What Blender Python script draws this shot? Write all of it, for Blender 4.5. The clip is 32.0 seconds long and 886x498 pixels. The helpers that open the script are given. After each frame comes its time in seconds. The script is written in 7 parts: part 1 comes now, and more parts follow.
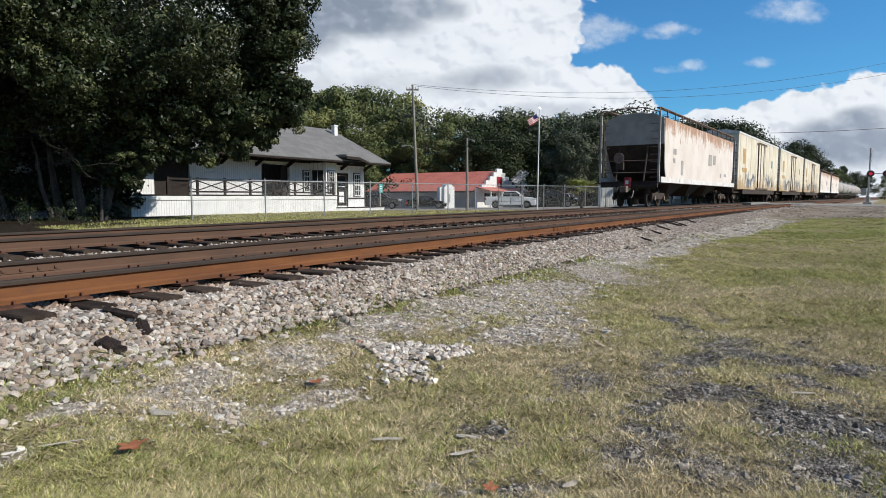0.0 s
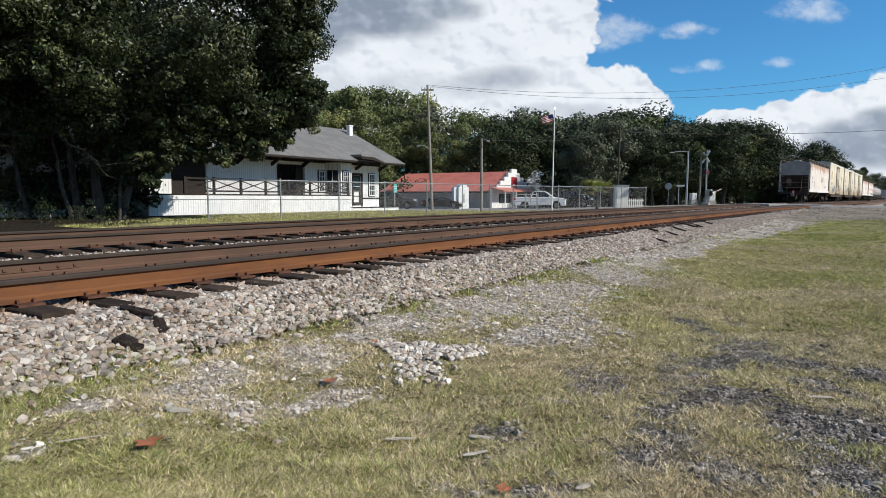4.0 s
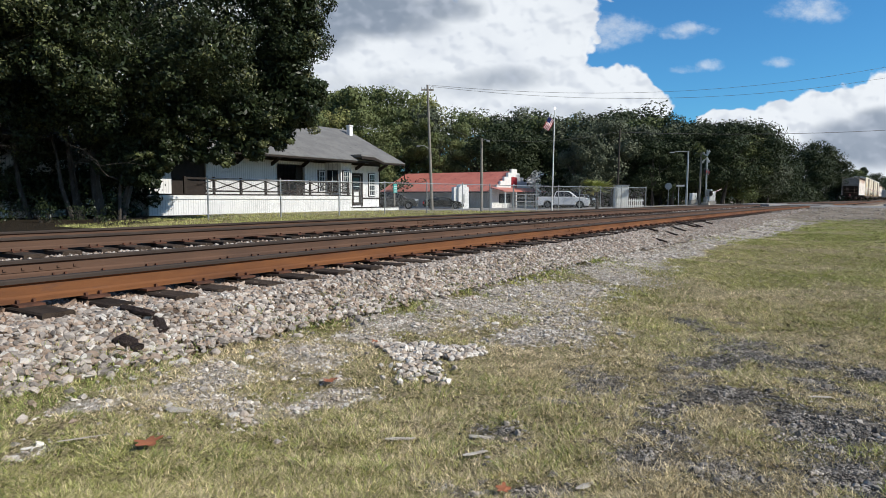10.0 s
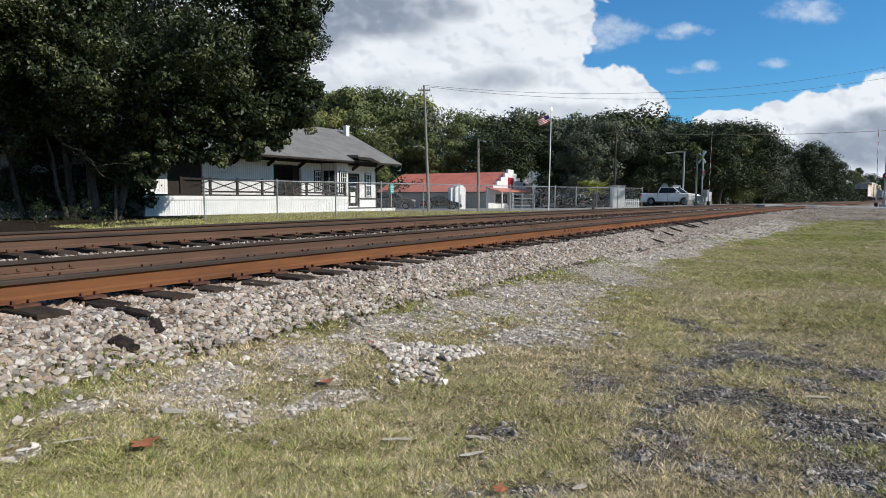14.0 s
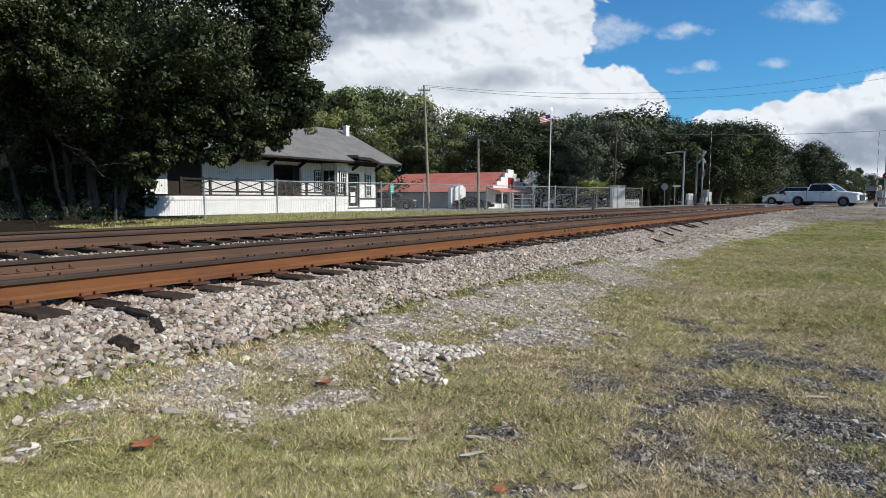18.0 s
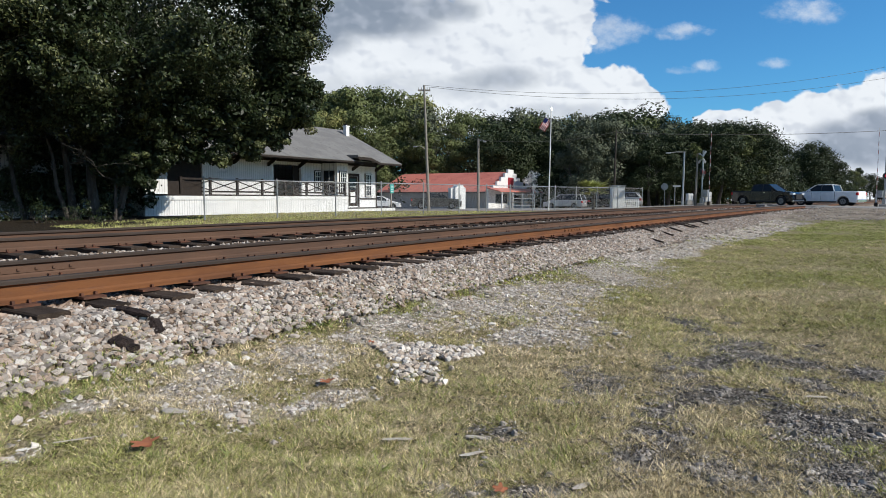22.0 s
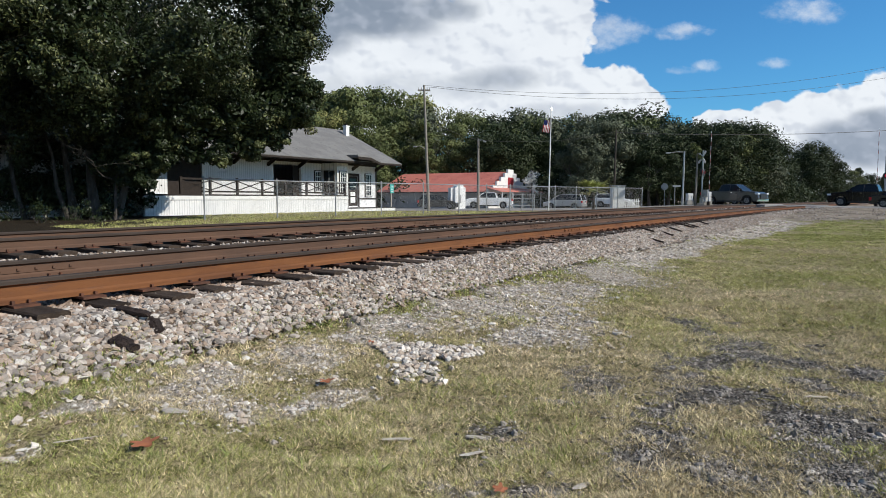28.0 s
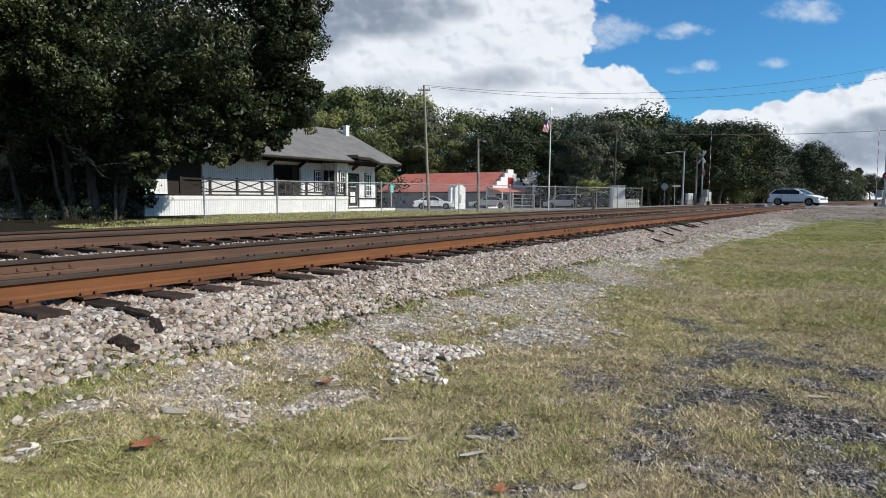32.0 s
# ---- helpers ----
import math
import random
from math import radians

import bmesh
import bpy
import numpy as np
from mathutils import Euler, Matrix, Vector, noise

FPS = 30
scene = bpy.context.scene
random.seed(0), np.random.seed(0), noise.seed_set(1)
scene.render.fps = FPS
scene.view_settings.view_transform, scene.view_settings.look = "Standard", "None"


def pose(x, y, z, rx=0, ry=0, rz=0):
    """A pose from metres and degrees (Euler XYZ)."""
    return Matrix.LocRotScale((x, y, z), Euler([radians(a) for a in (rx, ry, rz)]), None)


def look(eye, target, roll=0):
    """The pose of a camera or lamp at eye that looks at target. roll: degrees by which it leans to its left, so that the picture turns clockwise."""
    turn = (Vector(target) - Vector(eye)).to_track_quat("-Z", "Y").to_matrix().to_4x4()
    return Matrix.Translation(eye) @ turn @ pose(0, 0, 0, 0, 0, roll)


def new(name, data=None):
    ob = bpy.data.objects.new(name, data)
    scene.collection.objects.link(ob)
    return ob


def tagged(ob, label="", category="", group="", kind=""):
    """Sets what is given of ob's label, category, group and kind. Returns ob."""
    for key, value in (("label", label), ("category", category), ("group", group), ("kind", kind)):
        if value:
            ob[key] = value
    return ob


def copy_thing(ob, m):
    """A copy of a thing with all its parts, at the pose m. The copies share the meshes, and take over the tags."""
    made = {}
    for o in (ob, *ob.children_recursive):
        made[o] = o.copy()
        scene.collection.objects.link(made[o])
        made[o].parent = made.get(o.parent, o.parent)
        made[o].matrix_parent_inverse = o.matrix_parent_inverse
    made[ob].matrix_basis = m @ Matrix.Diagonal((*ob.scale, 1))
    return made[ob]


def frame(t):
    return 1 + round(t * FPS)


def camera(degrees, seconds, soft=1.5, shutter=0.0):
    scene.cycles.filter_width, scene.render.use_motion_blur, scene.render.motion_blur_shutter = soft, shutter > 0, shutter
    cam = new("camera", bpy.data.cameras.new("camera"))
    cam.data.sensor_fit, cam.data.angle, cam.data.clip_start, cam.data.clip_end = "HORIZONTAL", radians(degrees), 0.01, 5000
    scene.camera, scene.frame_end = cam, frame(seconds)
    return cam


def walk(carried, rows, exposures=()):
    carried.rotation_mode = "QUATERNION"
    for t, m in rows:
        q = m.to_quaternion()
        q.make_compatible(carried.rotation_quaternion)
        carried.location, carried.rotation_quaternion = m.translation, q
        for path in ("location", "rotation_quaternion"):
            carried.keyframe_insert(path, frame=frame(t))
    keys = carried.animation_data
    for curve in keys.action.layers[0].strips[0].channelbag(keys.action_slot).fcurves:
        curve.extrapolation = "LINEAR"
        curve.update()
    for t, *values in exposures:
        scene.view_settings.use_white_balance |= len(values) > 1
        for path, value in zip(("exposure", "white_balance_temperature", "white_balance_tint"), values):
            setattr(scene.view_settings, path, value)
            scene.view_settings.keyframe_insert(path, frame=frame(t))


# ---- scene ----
cam = camera(70.0, 32.0, soft=0.9)
EYE = 1.25


def view(yaw, pitch, roll):
    """Camera on its tripod: yaw and pitch in degrees, roll clockwise."""
    y, p = radians(yaw), radians(pitch)
    return look((0, 0, EYE), (math.sin(y) * math.cos(p), math.cos(y) * math.cos(p), EYE + math.sin(p)), roll)


PATH = [
    (0.0, 1.28, -4.72, 0.00), (0.25, 1.22, -4.65, 0.02), (0.5, 1.07, -4.58, 0.05), (0.75, 0.62, -4.60, 0.12), (1.0, 0.21, -4.66, 0.18),
    (1.5, -0.08, -4.62, 0.20), (2.0, 0.0, -4.72, 0.20), (2.5, 0.0, -4.76, 0.20), (3.0, 0.0, -4.70, 0.20),
    (6.0, 0.0, -4.70, 0.20), (10.5, 0.0, -4.70, 0.20), (11.0, 0.02, -4.65, 0.20), (11.5, 0.15, -4.64, 0.20),
    (12.0, 0.34, -4.63, 0.20), (12.5, 0.30, -4.65, 0.20), (14.0, 0.30, -4.66, 0.20), (22.0, 0.30, -4.66, 0.20), (32.0, 0.31, -4.67, 0.20),
]
walk(cam, [(t, view(a, b, c)) for t, a, b, c in PATH])

# ---- sky and sun ----
SUN_AZ, SUN_EL = 113.0, 35.5      # degrees clockwise from +Y, and above the horizon
a, e = radians(SUN_AZ), radians(SUN_EL)
sun_dir = Vector((math.sin(a) * math.cos(e), math.cos(a) * math.cos(e), math.sin(e)))
sun = new("sun", bpy.data.lights.new("sun", "SUN"))
sun.data.energy, sun.data.angle, sun.data.color = 5.0, radians(0.53), (1.0, 0.955, 0.865)
sun.matrix_world = look(sun_dir * 50, (0, 0, 0))
scene.view_settings.exposure = -0.06


def node(nt, kind, x=None, operation=""):
    n = nt.nodes.new(kind)
    for k, v in (x or {}).items():
        if isinstance(v, bpy.types.NodeSocket):
            nt.links.new(v, n.inputs[k])
        else:
            n.inputs[k].default_value = v
    if operation:
        n.operation = operation
    return n


def calc(nt, op, p, q=0.0, r=0.0, clamp=False):
    n = node(nt, "ShaderNodeMath", {0: p, 1: q, 2: r})
    n.operation, n.use_clamp = op, clamp
    return n.outputs[0]


def mix(nt, fac, p, q, blend="MIX"):
    n = nt.nodes.new("ShaderNodeMix")
    n.data_type, n.blend_type = "RGBA", blend
    for k, v in ((0, fac), (6, p), (7, q)):
        if isinstance(v, bpy.types.NodeSocket):
            nt.links.new(v, n.inputs[k])
        else:
            n.inputs[k].default_value = v if k == 0 else (*v, 1)
    return n.outputs[2]


def step(nt, v, lo, hi):
    n = node(nt, "ShaderNodeMapRange", {0: v, 1: lo, 2: hi})
    n.interpolation_type = "SMOOTHSTEP"
    return n.outputs[0]


def make_sky():
    """Blue afternoon sky with heaped white clouds, grey beneath."""
    w = bpy.data.worlds.new("sky")
    scene.world = w
    w.use_nodes = True
    nt = w.node_tree
    nt.nodes.clear()
    sky = nt.nodes.new("ShaderNodeTexSky")
    sky.sky_type, sky.sun_disc = "NISHITA", False
    sky.sun_elevation, sky.sun_rotation = e, a
    sky.air_density, sky.dust_density, sky.ozone_density = 1.0, 0.2, 2.5
    tc = nt.nodes.new("ShaderNodeTexCoord").outputs["Generated"]
    sep = node(nt, "ShaderNodeSeparateXYZ", {0: tc})
    dx, dy, dz = sep.outputs
    fwd = calc(nt, "MAXIMUM", calc(nt, "ABSOLUTE", dy), 0.15)
    u, v = calc(nt, "DIVIDE", dx, fwd), calc(nt, "DIVIDE", dz, fwd)
    uv = node(nt, "ShaderNodeCombineXYZ", {0: u, 1: calc(nt, "MULTIPLY", v, 1.35), 2: calc(nt, "MULTIPLY", dy, 0.3)}).outputs[0]
    big = node(nt, "ShaderNodeTexNoise", {"Vector": uv, "Scale": 7.0, "Detail": 5.0, "Roughness": 0.5, "Distortion": 0.1}).outputs[0]
    fine = node(nt, "ShaderNodeTexNoise", {"Vector": uv, "Scale": 30.0, "Detail": 5.0, "Roughness": 0.6}).outputs[0]
    warp = node(nt, "ShaderNodeVectorMath", {0: uv, 1: node(nt, "ShaderNodeVectorMath", {0: node(nt, "ShaderNodeTexNoise", {"Vector": uv, "Scale": 22.0, "Detail": 3.0}).outputs[1], 1: (0.022, 0.022, 0.0)}, operation="MULTIPLY").outputs[0]}, operation="ADD").outputs[0]

    def billow(at):
        """Rounded lumps at three sizes."""
        out = None
        for scale, k in ((16.0, 0.55), (36.0, 0.30), (80.0, 0.15)):
            n = node(nt, "ShaderNodeTexVoronoi", {"Vector": at, "Scale": scale, "Randomness": 1.0})
            n.feature = "SMOOTH_F1"
            n.inputs["Smoothness"].default_value = 0.8
            s = calc(nt, "MULTIPLY", calc(nt, "SUBTRACT", 0.55, n.outputs["Distance"]), k)
            out = s if out is None else calc(nt, "ADD", out, s)
        return out
    lumps = billow(warp)
    toward = billow(node(nt, "ShaderNodeVectorMath", {0: warp, 1: (0.006, 0.010, 0.0)}, operation="ADD").outputs[0])
    relief = calc(nt, "SUBTRACT", lumps, toward)

    def heap(u0, v0, su, sv, low=1.0):
        p = calc(nt, "DIVIDE", calc(nt, "SUBTRACT", u, u0), su)
        q = calc(nt, "DIVIDE", calc(nt, "SUBTRACT", v, v0), sv)
        d = calc(nt, "ADD", calc(nt, "MULTIPLY", p, p), calc(nt, "MULTIPLY", q, q))
        return calc(nt, "MULTIPLY", calc(nt, "SUBTRACT", 1.0, d), low)

    body = None
    for h in CLOUDS:
        s = heap(*h)
        body = s if body is None else calc(nt, "SMOOTH_MAX", body, s, 0.25)
    body = calc(nt, "MAXIMUM", body, -0.9)
    ahead = step(nt, dy, -0.1, 0.15)
    body = calc(nt, "SUBTRACT", calc(nt, "MULTIPLY", calc(nt, "ADD", body, 0.9), ahead), 0.9)   # the heaps stand ahead, the sky behind is clear
    lump = calc(nt, "ADD", calc(nt, "MULTIPLY", calc(nt, "SUBTRACT", big, 0.5), 1.5), calc(nt, "MULTIPLY", lumps, 1.5))
    dens = calc(nt, "ADD", body, lump)
    cover = step(nt, calc(nt, "ADD", dens, calc(nt, "MULTIPLY", calc(nt, "SUBTRACT", fine, 0.5), 0.5)), 0.0, 0.22)
    thin = None
    for h in WISPS:
        s = heap(*h)
        thin = s if thin is None else calc(nt, "MAXIMUM", thin, s)
    wisp = calc(nt, "ADD", calc(nt, "MAXIMUM", thin, -1.0), calc(nt, "ADD", calc(nt, "MULTIPLY", calc(nt, "SUBTRACT", big, 0.5), 2.6), calc(nt, "MULTIPLY", calc(nt, "SUBTRACT", fine, 0.5), 2.2)))
    cover = calc(nt, "MAXIMUM", cover, calc(nt, "MULTIPLY", calc(nt, "MULTIPLY", step(nt, wisp, -0.1, 1.5), 0.72), ahead))
    # grey undersides: where the heap is thick and low
    shade = None
    for h in SHADES:
        s = heap(*h)
        shade = s if shade is None else calc(nt, "MAXIMUM", shade, s)
    shade = step(nt, calc(nt, "ADD", shade, calc(nt, "ADD", calc(nt, "MULTIPLY", calc(nt, "SUBTRACT", big, 0.5), 1.6), calc(nt, "MULTIPLY", lumps, -0.8))), -0.35, 1.0)
    grey = mix(nt, shade, (7.4, 7.8, 8.25), (2.15, 2.65, 3.4))
    # hollows between the lumps turn from the sun
    grey = mix(nt, calc(nt, "MULTIPLY", step(nt, relief, -0.03, 0.18), 0.5), grey, (4.4, 4.9, 5.8))
    grey = mix(nt, calc(nt, "MULTIPLY", step(nt, big, 0.42, 0.72), 0.35), grey, (4.9, 5.4, 6.3))
    low = calc(nt, "MULTIPLY", ahead, calc(nt, "SUBTRACT", 1.0, step(nt, dz, 0.38, 0.75)))
    tint = mix(nt, low, (0.58, 0.73, 0.88), (0.36, 0.84, 1.16))      # clean blue low ahead, paler overhead and behind
    deep = mix(nt, 1.0, sky.outputs[0], tint, "MULTIPLY")
    col = mix(nt, cover, deep, grey)
    bg = node(nt, "ShaderNodeBackground", {"Color": col, "Strength": 0.12})
    out = nt.nodes.new("ShaderNodeOutputWorld")
    nt.links.new(bg.outputs[0], out.inputs[0])


# heaps of cloud: (aside, up, half width, half height, weight) as tangents from the tripod
CLOUDS = [(-0.124, 0.251, 0.200, 0.093, 1.20), (0.015, 0.225, 0.175, 0.081, 1.20), (0.128, 0.293, 0.117, 0.076, 1.10), (0.176, 0.242, 0.061, 0.064, 1.00), (0.103, 0.174, 0.175, 0.051, 1.10), (0.243, 0.160, 0.088, 0.050, 1.10), (0.305, 0.138, 0.062, 0.039, 1.00), (-0.020, 0.139, 0.229, 0.043, 1.00), (0.615, 0.102, 0.150, 0.065, 1.20), (0.684, 0.137, 0.097, 0.065, 1.20), (0.456, 0.116, 0.062, 0.023, 0.90), (0.636, 0.032, 0.178, 0.053, 1.00), (-0.246, 0.252, 0.105, 0.126, 1.00), (-0.507, 0.270, 0.279, 0.109, 0.90), (0.067, 0.352, 0.199, 0.058, 1.00)]
WISPS = [(0.381, 0.260, 0.048, 0.014, 1.10), (0.368, 0.250, 0.035, 0.008, 0.70), (0.413, 0.205, 0.030, 0.012, 0.90), (0.383, 0.197, 0.035, 0.009, 0.70), (0.571, 0.288, 0.061, 0.022, 0.80), (0.522, 0.210, 0.024, 0.008, 0.50), (0.263, 0.260, 0.061, 0.022, 0.70), (0.242, 0.237, 0.026, 0.017, 0.60)]
SHADES = [(-0.107, 0.281, 0.130, 0.044, 1.30), (-0.194, 0.269, 0.104, 0.051, 1.10), (-0.002, 0.289, 0.078, 0.025, 1.00), (-0.055, 0.174, 0.193, 0.022, 0.40), (0.085, 0.182, 0.114, 0.019, 0.50), (0.660, 0.085, 0.115, 0.039, 1.30), (0.685, 0.115, 0.053, 0.030, 0.90), (0.608, 0.072, 0.106, 0.026, 0.80), (0.200, 0.134, 0.079, 0.016, 0.45)]
make_sky()

# ---- materials ----
def surface(name, one, two, scale=6.0, rough=0.8, bump=0.2, grain=60.0, metal=0.0, third=None, spread=(0.35, 0.65), by=None, vary=0.0, stretch=(1, 1, 1), far=0.02, gloss=None):
    """A surface of two colours in patches, a third in spots, with fine grain and relief. by: 'object' or 'island' varies whole pieces."""
    m = bpy.data.materials.new(name)
    m.use_nodes = True
    nt = m.node_tree
    bsdf = nt.nodes["Principled BSDF"]
    co = nt.nodes.new("ShaderNodeTexCoord").outputs["Object"]
    if by == "object":
        rnd = nt.nodes.new("ShaderNodeObjectInfo").outputs["Random"]
        co = node(nt, "ShaderNodeVectorMath", {0: co, 1: node(nt, "ShaderNodeCombineXYZ", {0: calc(nt, "MULTIPLY", rnd, 37.0), 1: calc(nt, "MULTIPLY", rnd, 91.0)}).outputs[0]}, operation="ADD").outputs[0]
    elif by == "island":
        rnd = nt.nodes.new("ShaderNodeNewGeometry").outputs["Random Per Island"]
    if stretch != (1, 1, 1):
        co = node(nt, "ShaderNodeVectorMath", {0: co, 1: stretch}, operation="MULTIPLY").outputs[0]
    n1 = node(nt, "ShaderNodeTexNoise", {"Vector": co, "Scale": scale, "Detail": 5.0, "Roughness": 0.6}).outputs[0]
    n2 = node(nt, "ShaderNodeTexNoise", {"Vector": co, "Scale": grain, "Detail": 4.0, "Roughness": 0.65}).outputs[0]
    col = mix(nt, step(nt, n1, *spread), one, two)
    if third:
        n3 = node(nt, "ShaderNodeTexNoise", {"Vector": co, "Scale": scale * 2.7, "Detail": 6.0, "Roughness": 0.7}).outputs[0]
        col = mix(nt, step(nt, n3, 0.56, 0.68), col, third)
    col = mix(nt, calc(nt, "MULTIPLY", calc(nt, "SUBTRACT", n2, 0.3), 0.55, clamp=True), col, tuple(c * 0.45 for c in one))
    if by and vary:
        k = calc(nt, "ADD", calc(nt, "MULTIPLY", rnd, 2 * vary), 1 - vary)
        kk = node(nt, "ShaderNodeCombineXYZ", {0: k, 1: k, 2: k}).outputs[0]
        col = mix(nt, 1.0, col, kk, "MULTIPLY")
    nt.links.new(col, bsdf.inputs["Base Color"])
    rg = calc(nt, "ADD", calc(nt, "MULTIPLY", n1, 0.25), rough - 0.12, clamp=True)
    nt.links.new(rg, bsdf.inputs["Roughness"])
    bsdf.inputs["Metallic"].default_value = metal
    if rough > 0.7:
        bsdf.inputs["Specular IOR Level"].default_value = 0.25
    if bump:
        b = node(nt, "ShaderNodeBump", {"Height": n2, "Strength": bump, "Distance": far})
        nt.links.new(b.outputs[0], bsdf.inputs["Normal"])
    return m


def paint(name, col, rough=0.35, metal=0.0, coat=0.0):
    m = surface(name, col, tuple(c * 0.86 for c in col), 1.5, rough, 0.0, 140.0, metal)
    m.node_tree.nodes["Principled BSDF"].inputs["Coat Weight"].default_value = coat
    return m


def glass_dark(name, tint=(0.02, 0.025, 0.03)):
    m = bpy.data.materials.new(name)
    m.use_nodes = True
    b = m.node_tree.nodes["Principled BSDF"]
    b.inputs["Base Color"].default_value = (*tint, 1)
    b.inputs["Roughness"].default_value = 0.06
    b.inputs["IOR"].default_value = 1.33
    return m


def glow(name, col, power):
    m = bpy.data.materials.new(name)
    m.use_nodes = True
    b = m.node_tree.nodes["Principled BSDF"]
    b.inputs["Base Color"].default_value = (*col, 1)
    b.inputs["Emission Color"].default_value = (*col, 1)
    b.inputs["Emission Strength"].default_value = power
    return m


def leafy(name, one, two, rough=0.5, vary=0.35, gloss=0.18):
    m = surface(name, one, two, 0.55, rough, 0.0, 9.0, by="island", vary=vary)
    b = m.node_tree.nodes["Principled BSDF"]
    b.inputs["Transmission Weight"].default_value = 0.0
    b.inputs["Specular IOR Level"].default_value = gloss
    return m


def ground_surface():
    """Thin dry lawn over sandy soil, with gravel spilled along the track and a dark cinder patch."""
    m = bpy.data.materials.new("thin_lawn")
    m.use_nodes = True
    nt = m.node_tree
    b = nt.nodes["Principled BSDF"]
    co = nt.nodes.new("ShaderNodeTexCoord").outputs["Object"]

    def nz(s, d=5.0, r=0.6):
        return node(nt, "ShaderNodeTexNoise", {"Vector": co, "Scale": s, "Detail": d, "Roughness": r}).outputs[0]
    broad, mid, fine, dust = nz(0.16), nz(2.4, 6.0, 0.65), nz(13.0), nz(85.0, 4.0, 0.7)
    gaps = nz(38.0, 3.0, 0.7)
    green = mix(nt, step(nt, broad, 0.40, 0.62), (0.33, 0.315, 0.12), (0.39, 0.325, 0.16))
    green = mix(nt, step(nt, fine, 0.42, 0.62), green, (0.50, 0.41, 0.25))
    green = mix(nt, calc(nt, "MULTIPLY", step(nt, mid, 0.50, 0.64), 0.5), green, (0.24, 0.185, 0.115))
    green = mix(nt, calc(nt, "MULTIPLY", step(nt, gaps, 0.47, 0.58), 0.8), green, (0.07, 0.053, 0.028))
    soil = mix(nt, step(nt, gaps, 0.42, 0.58), (0.62, 0.56, 0.48), (0.38, 0.33, 0.265))
    soil = mix(nt, step(nt, fine, 0.50, 0.62), soil, (0.34, 0.285, 0.20))
    bare = nt.nodes.new("ShaderNodeAttribute")
    bare.attribute_name = "bare"
    cinder = nt.nodes.new("ShaderNodeAttribute")
    cinder.attribute_name = "cinder"
    lot = nt.nodes.new("ShaderNodeAttribute")
    lot.attribute_name = "lot"
    k = calc(nt, "ADD", bare.outputs["Fac"], calc(nt, "MULTIPLY", calc(nt, "SUBTRACT", fine, 0.5), 0.9))
    col = mix(nt, step(nt, k, 0.25, 0.6), green, soil)
    stone = mix(nt, step(nt, gaps, 0.44, 0.58), (0.065, 0.058, 0.052), (0.21, 0.195, 0.175))
    stone = mix(nt, step(nt, mid, 0.52, 0.66), stone, (0.17, 0.14, 0.10))
    kc = calc(nt, "ADD", cinder.outputs["Fac"], calc(nt, "MULTIPLY", calc(nt, "SUBTRACT", fine, 0.5), 0.9))
    col = mix(nt, step(nt, kc, 0.25, 0.6), col, stone)
    col = mix(nt, step(nt, calc(nt, "ADD", lot.outputs["Fac"], calc(nt, "MULTIPLY", calc(nt, "SUBTRACT", mid, 0.5), 0.8)), 0.3, 0.7), col, mix(nt, step(nt, nz(0.45, 6.0, 0.7), 0.36, 0.62), (0.20, 0.163, 0.12), (0.37, 0.315, 0.25)))
    col = mix(nt, calc(nt, "MULTIPLY", step(nt, dust, 0.48, 0.74), 0.5), col, (0.075, 0.06, 0.032))
    # the oaks' shade, painted into the ground as a near-black brown patch
    oak_shade = nt.nodes.new("ShaderNodeAttribute")
    oak_shade.attribute_name = "oak_shade"
    kl = calc(nt, "ADD", oak_shade.outputs["Fac"], calc(nt, "MULTIPLY", calc(nt, "SUBTRACT", mid, 0.5), 0.9))
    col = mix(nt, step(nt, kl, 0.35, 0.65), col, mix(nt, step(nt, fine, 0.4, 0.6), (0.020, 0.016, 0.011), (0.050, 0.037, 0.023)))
    nt.links.new(col, b.inputs["Base Color"])
    b.inputs["Roughness"].default_value = 0.95
    b.inputs["Specular IOR Level"].default_value = 0.1
    bp = node(nt, "ShaderNodeBump", {"Height": calc(nt, "ADD", dust, calc(nt, "MULTIPLY", fine, 1.5)), "Strength": 0.9, "Distance": 0.04})
    nt.links.new(bp.outputs[0], b.inputs["Normal"])
    return m


def boards(name, col, dark, pitch=0.14, rough=0.7):
    """Painted vertical boards with dark grooves, a board every pitch metres along the object's x."""
    m = surface(name, col, tuple(c * 0.88 for c in col), 1.2, rough, 0.12, 40.0, third=tuple(c * 0.72 for c in col))
    nt = m.node_tree
    b = nt.nodes["Principled BSDF"]
    old = b.inputs["Base Color"].links[0].from_socket
    co = nt.nodes.new("ShaderNodeTexCoord").outputs["Object"]
    x = node(nt, "ShaderNodeSeparateXYZ", {0: co}).outputs[0]
    f = calc(nt, "FRACT", calc(nt, "DIVIDE", x, pitch))
    line = calc(nt, "LESS_THAN", f, 0.16)
    nt.links.new(mix(nt, calc(nt, "MULTIPLY", line, 0.75), old, dark), b.inputs["Base Color"])
    return m


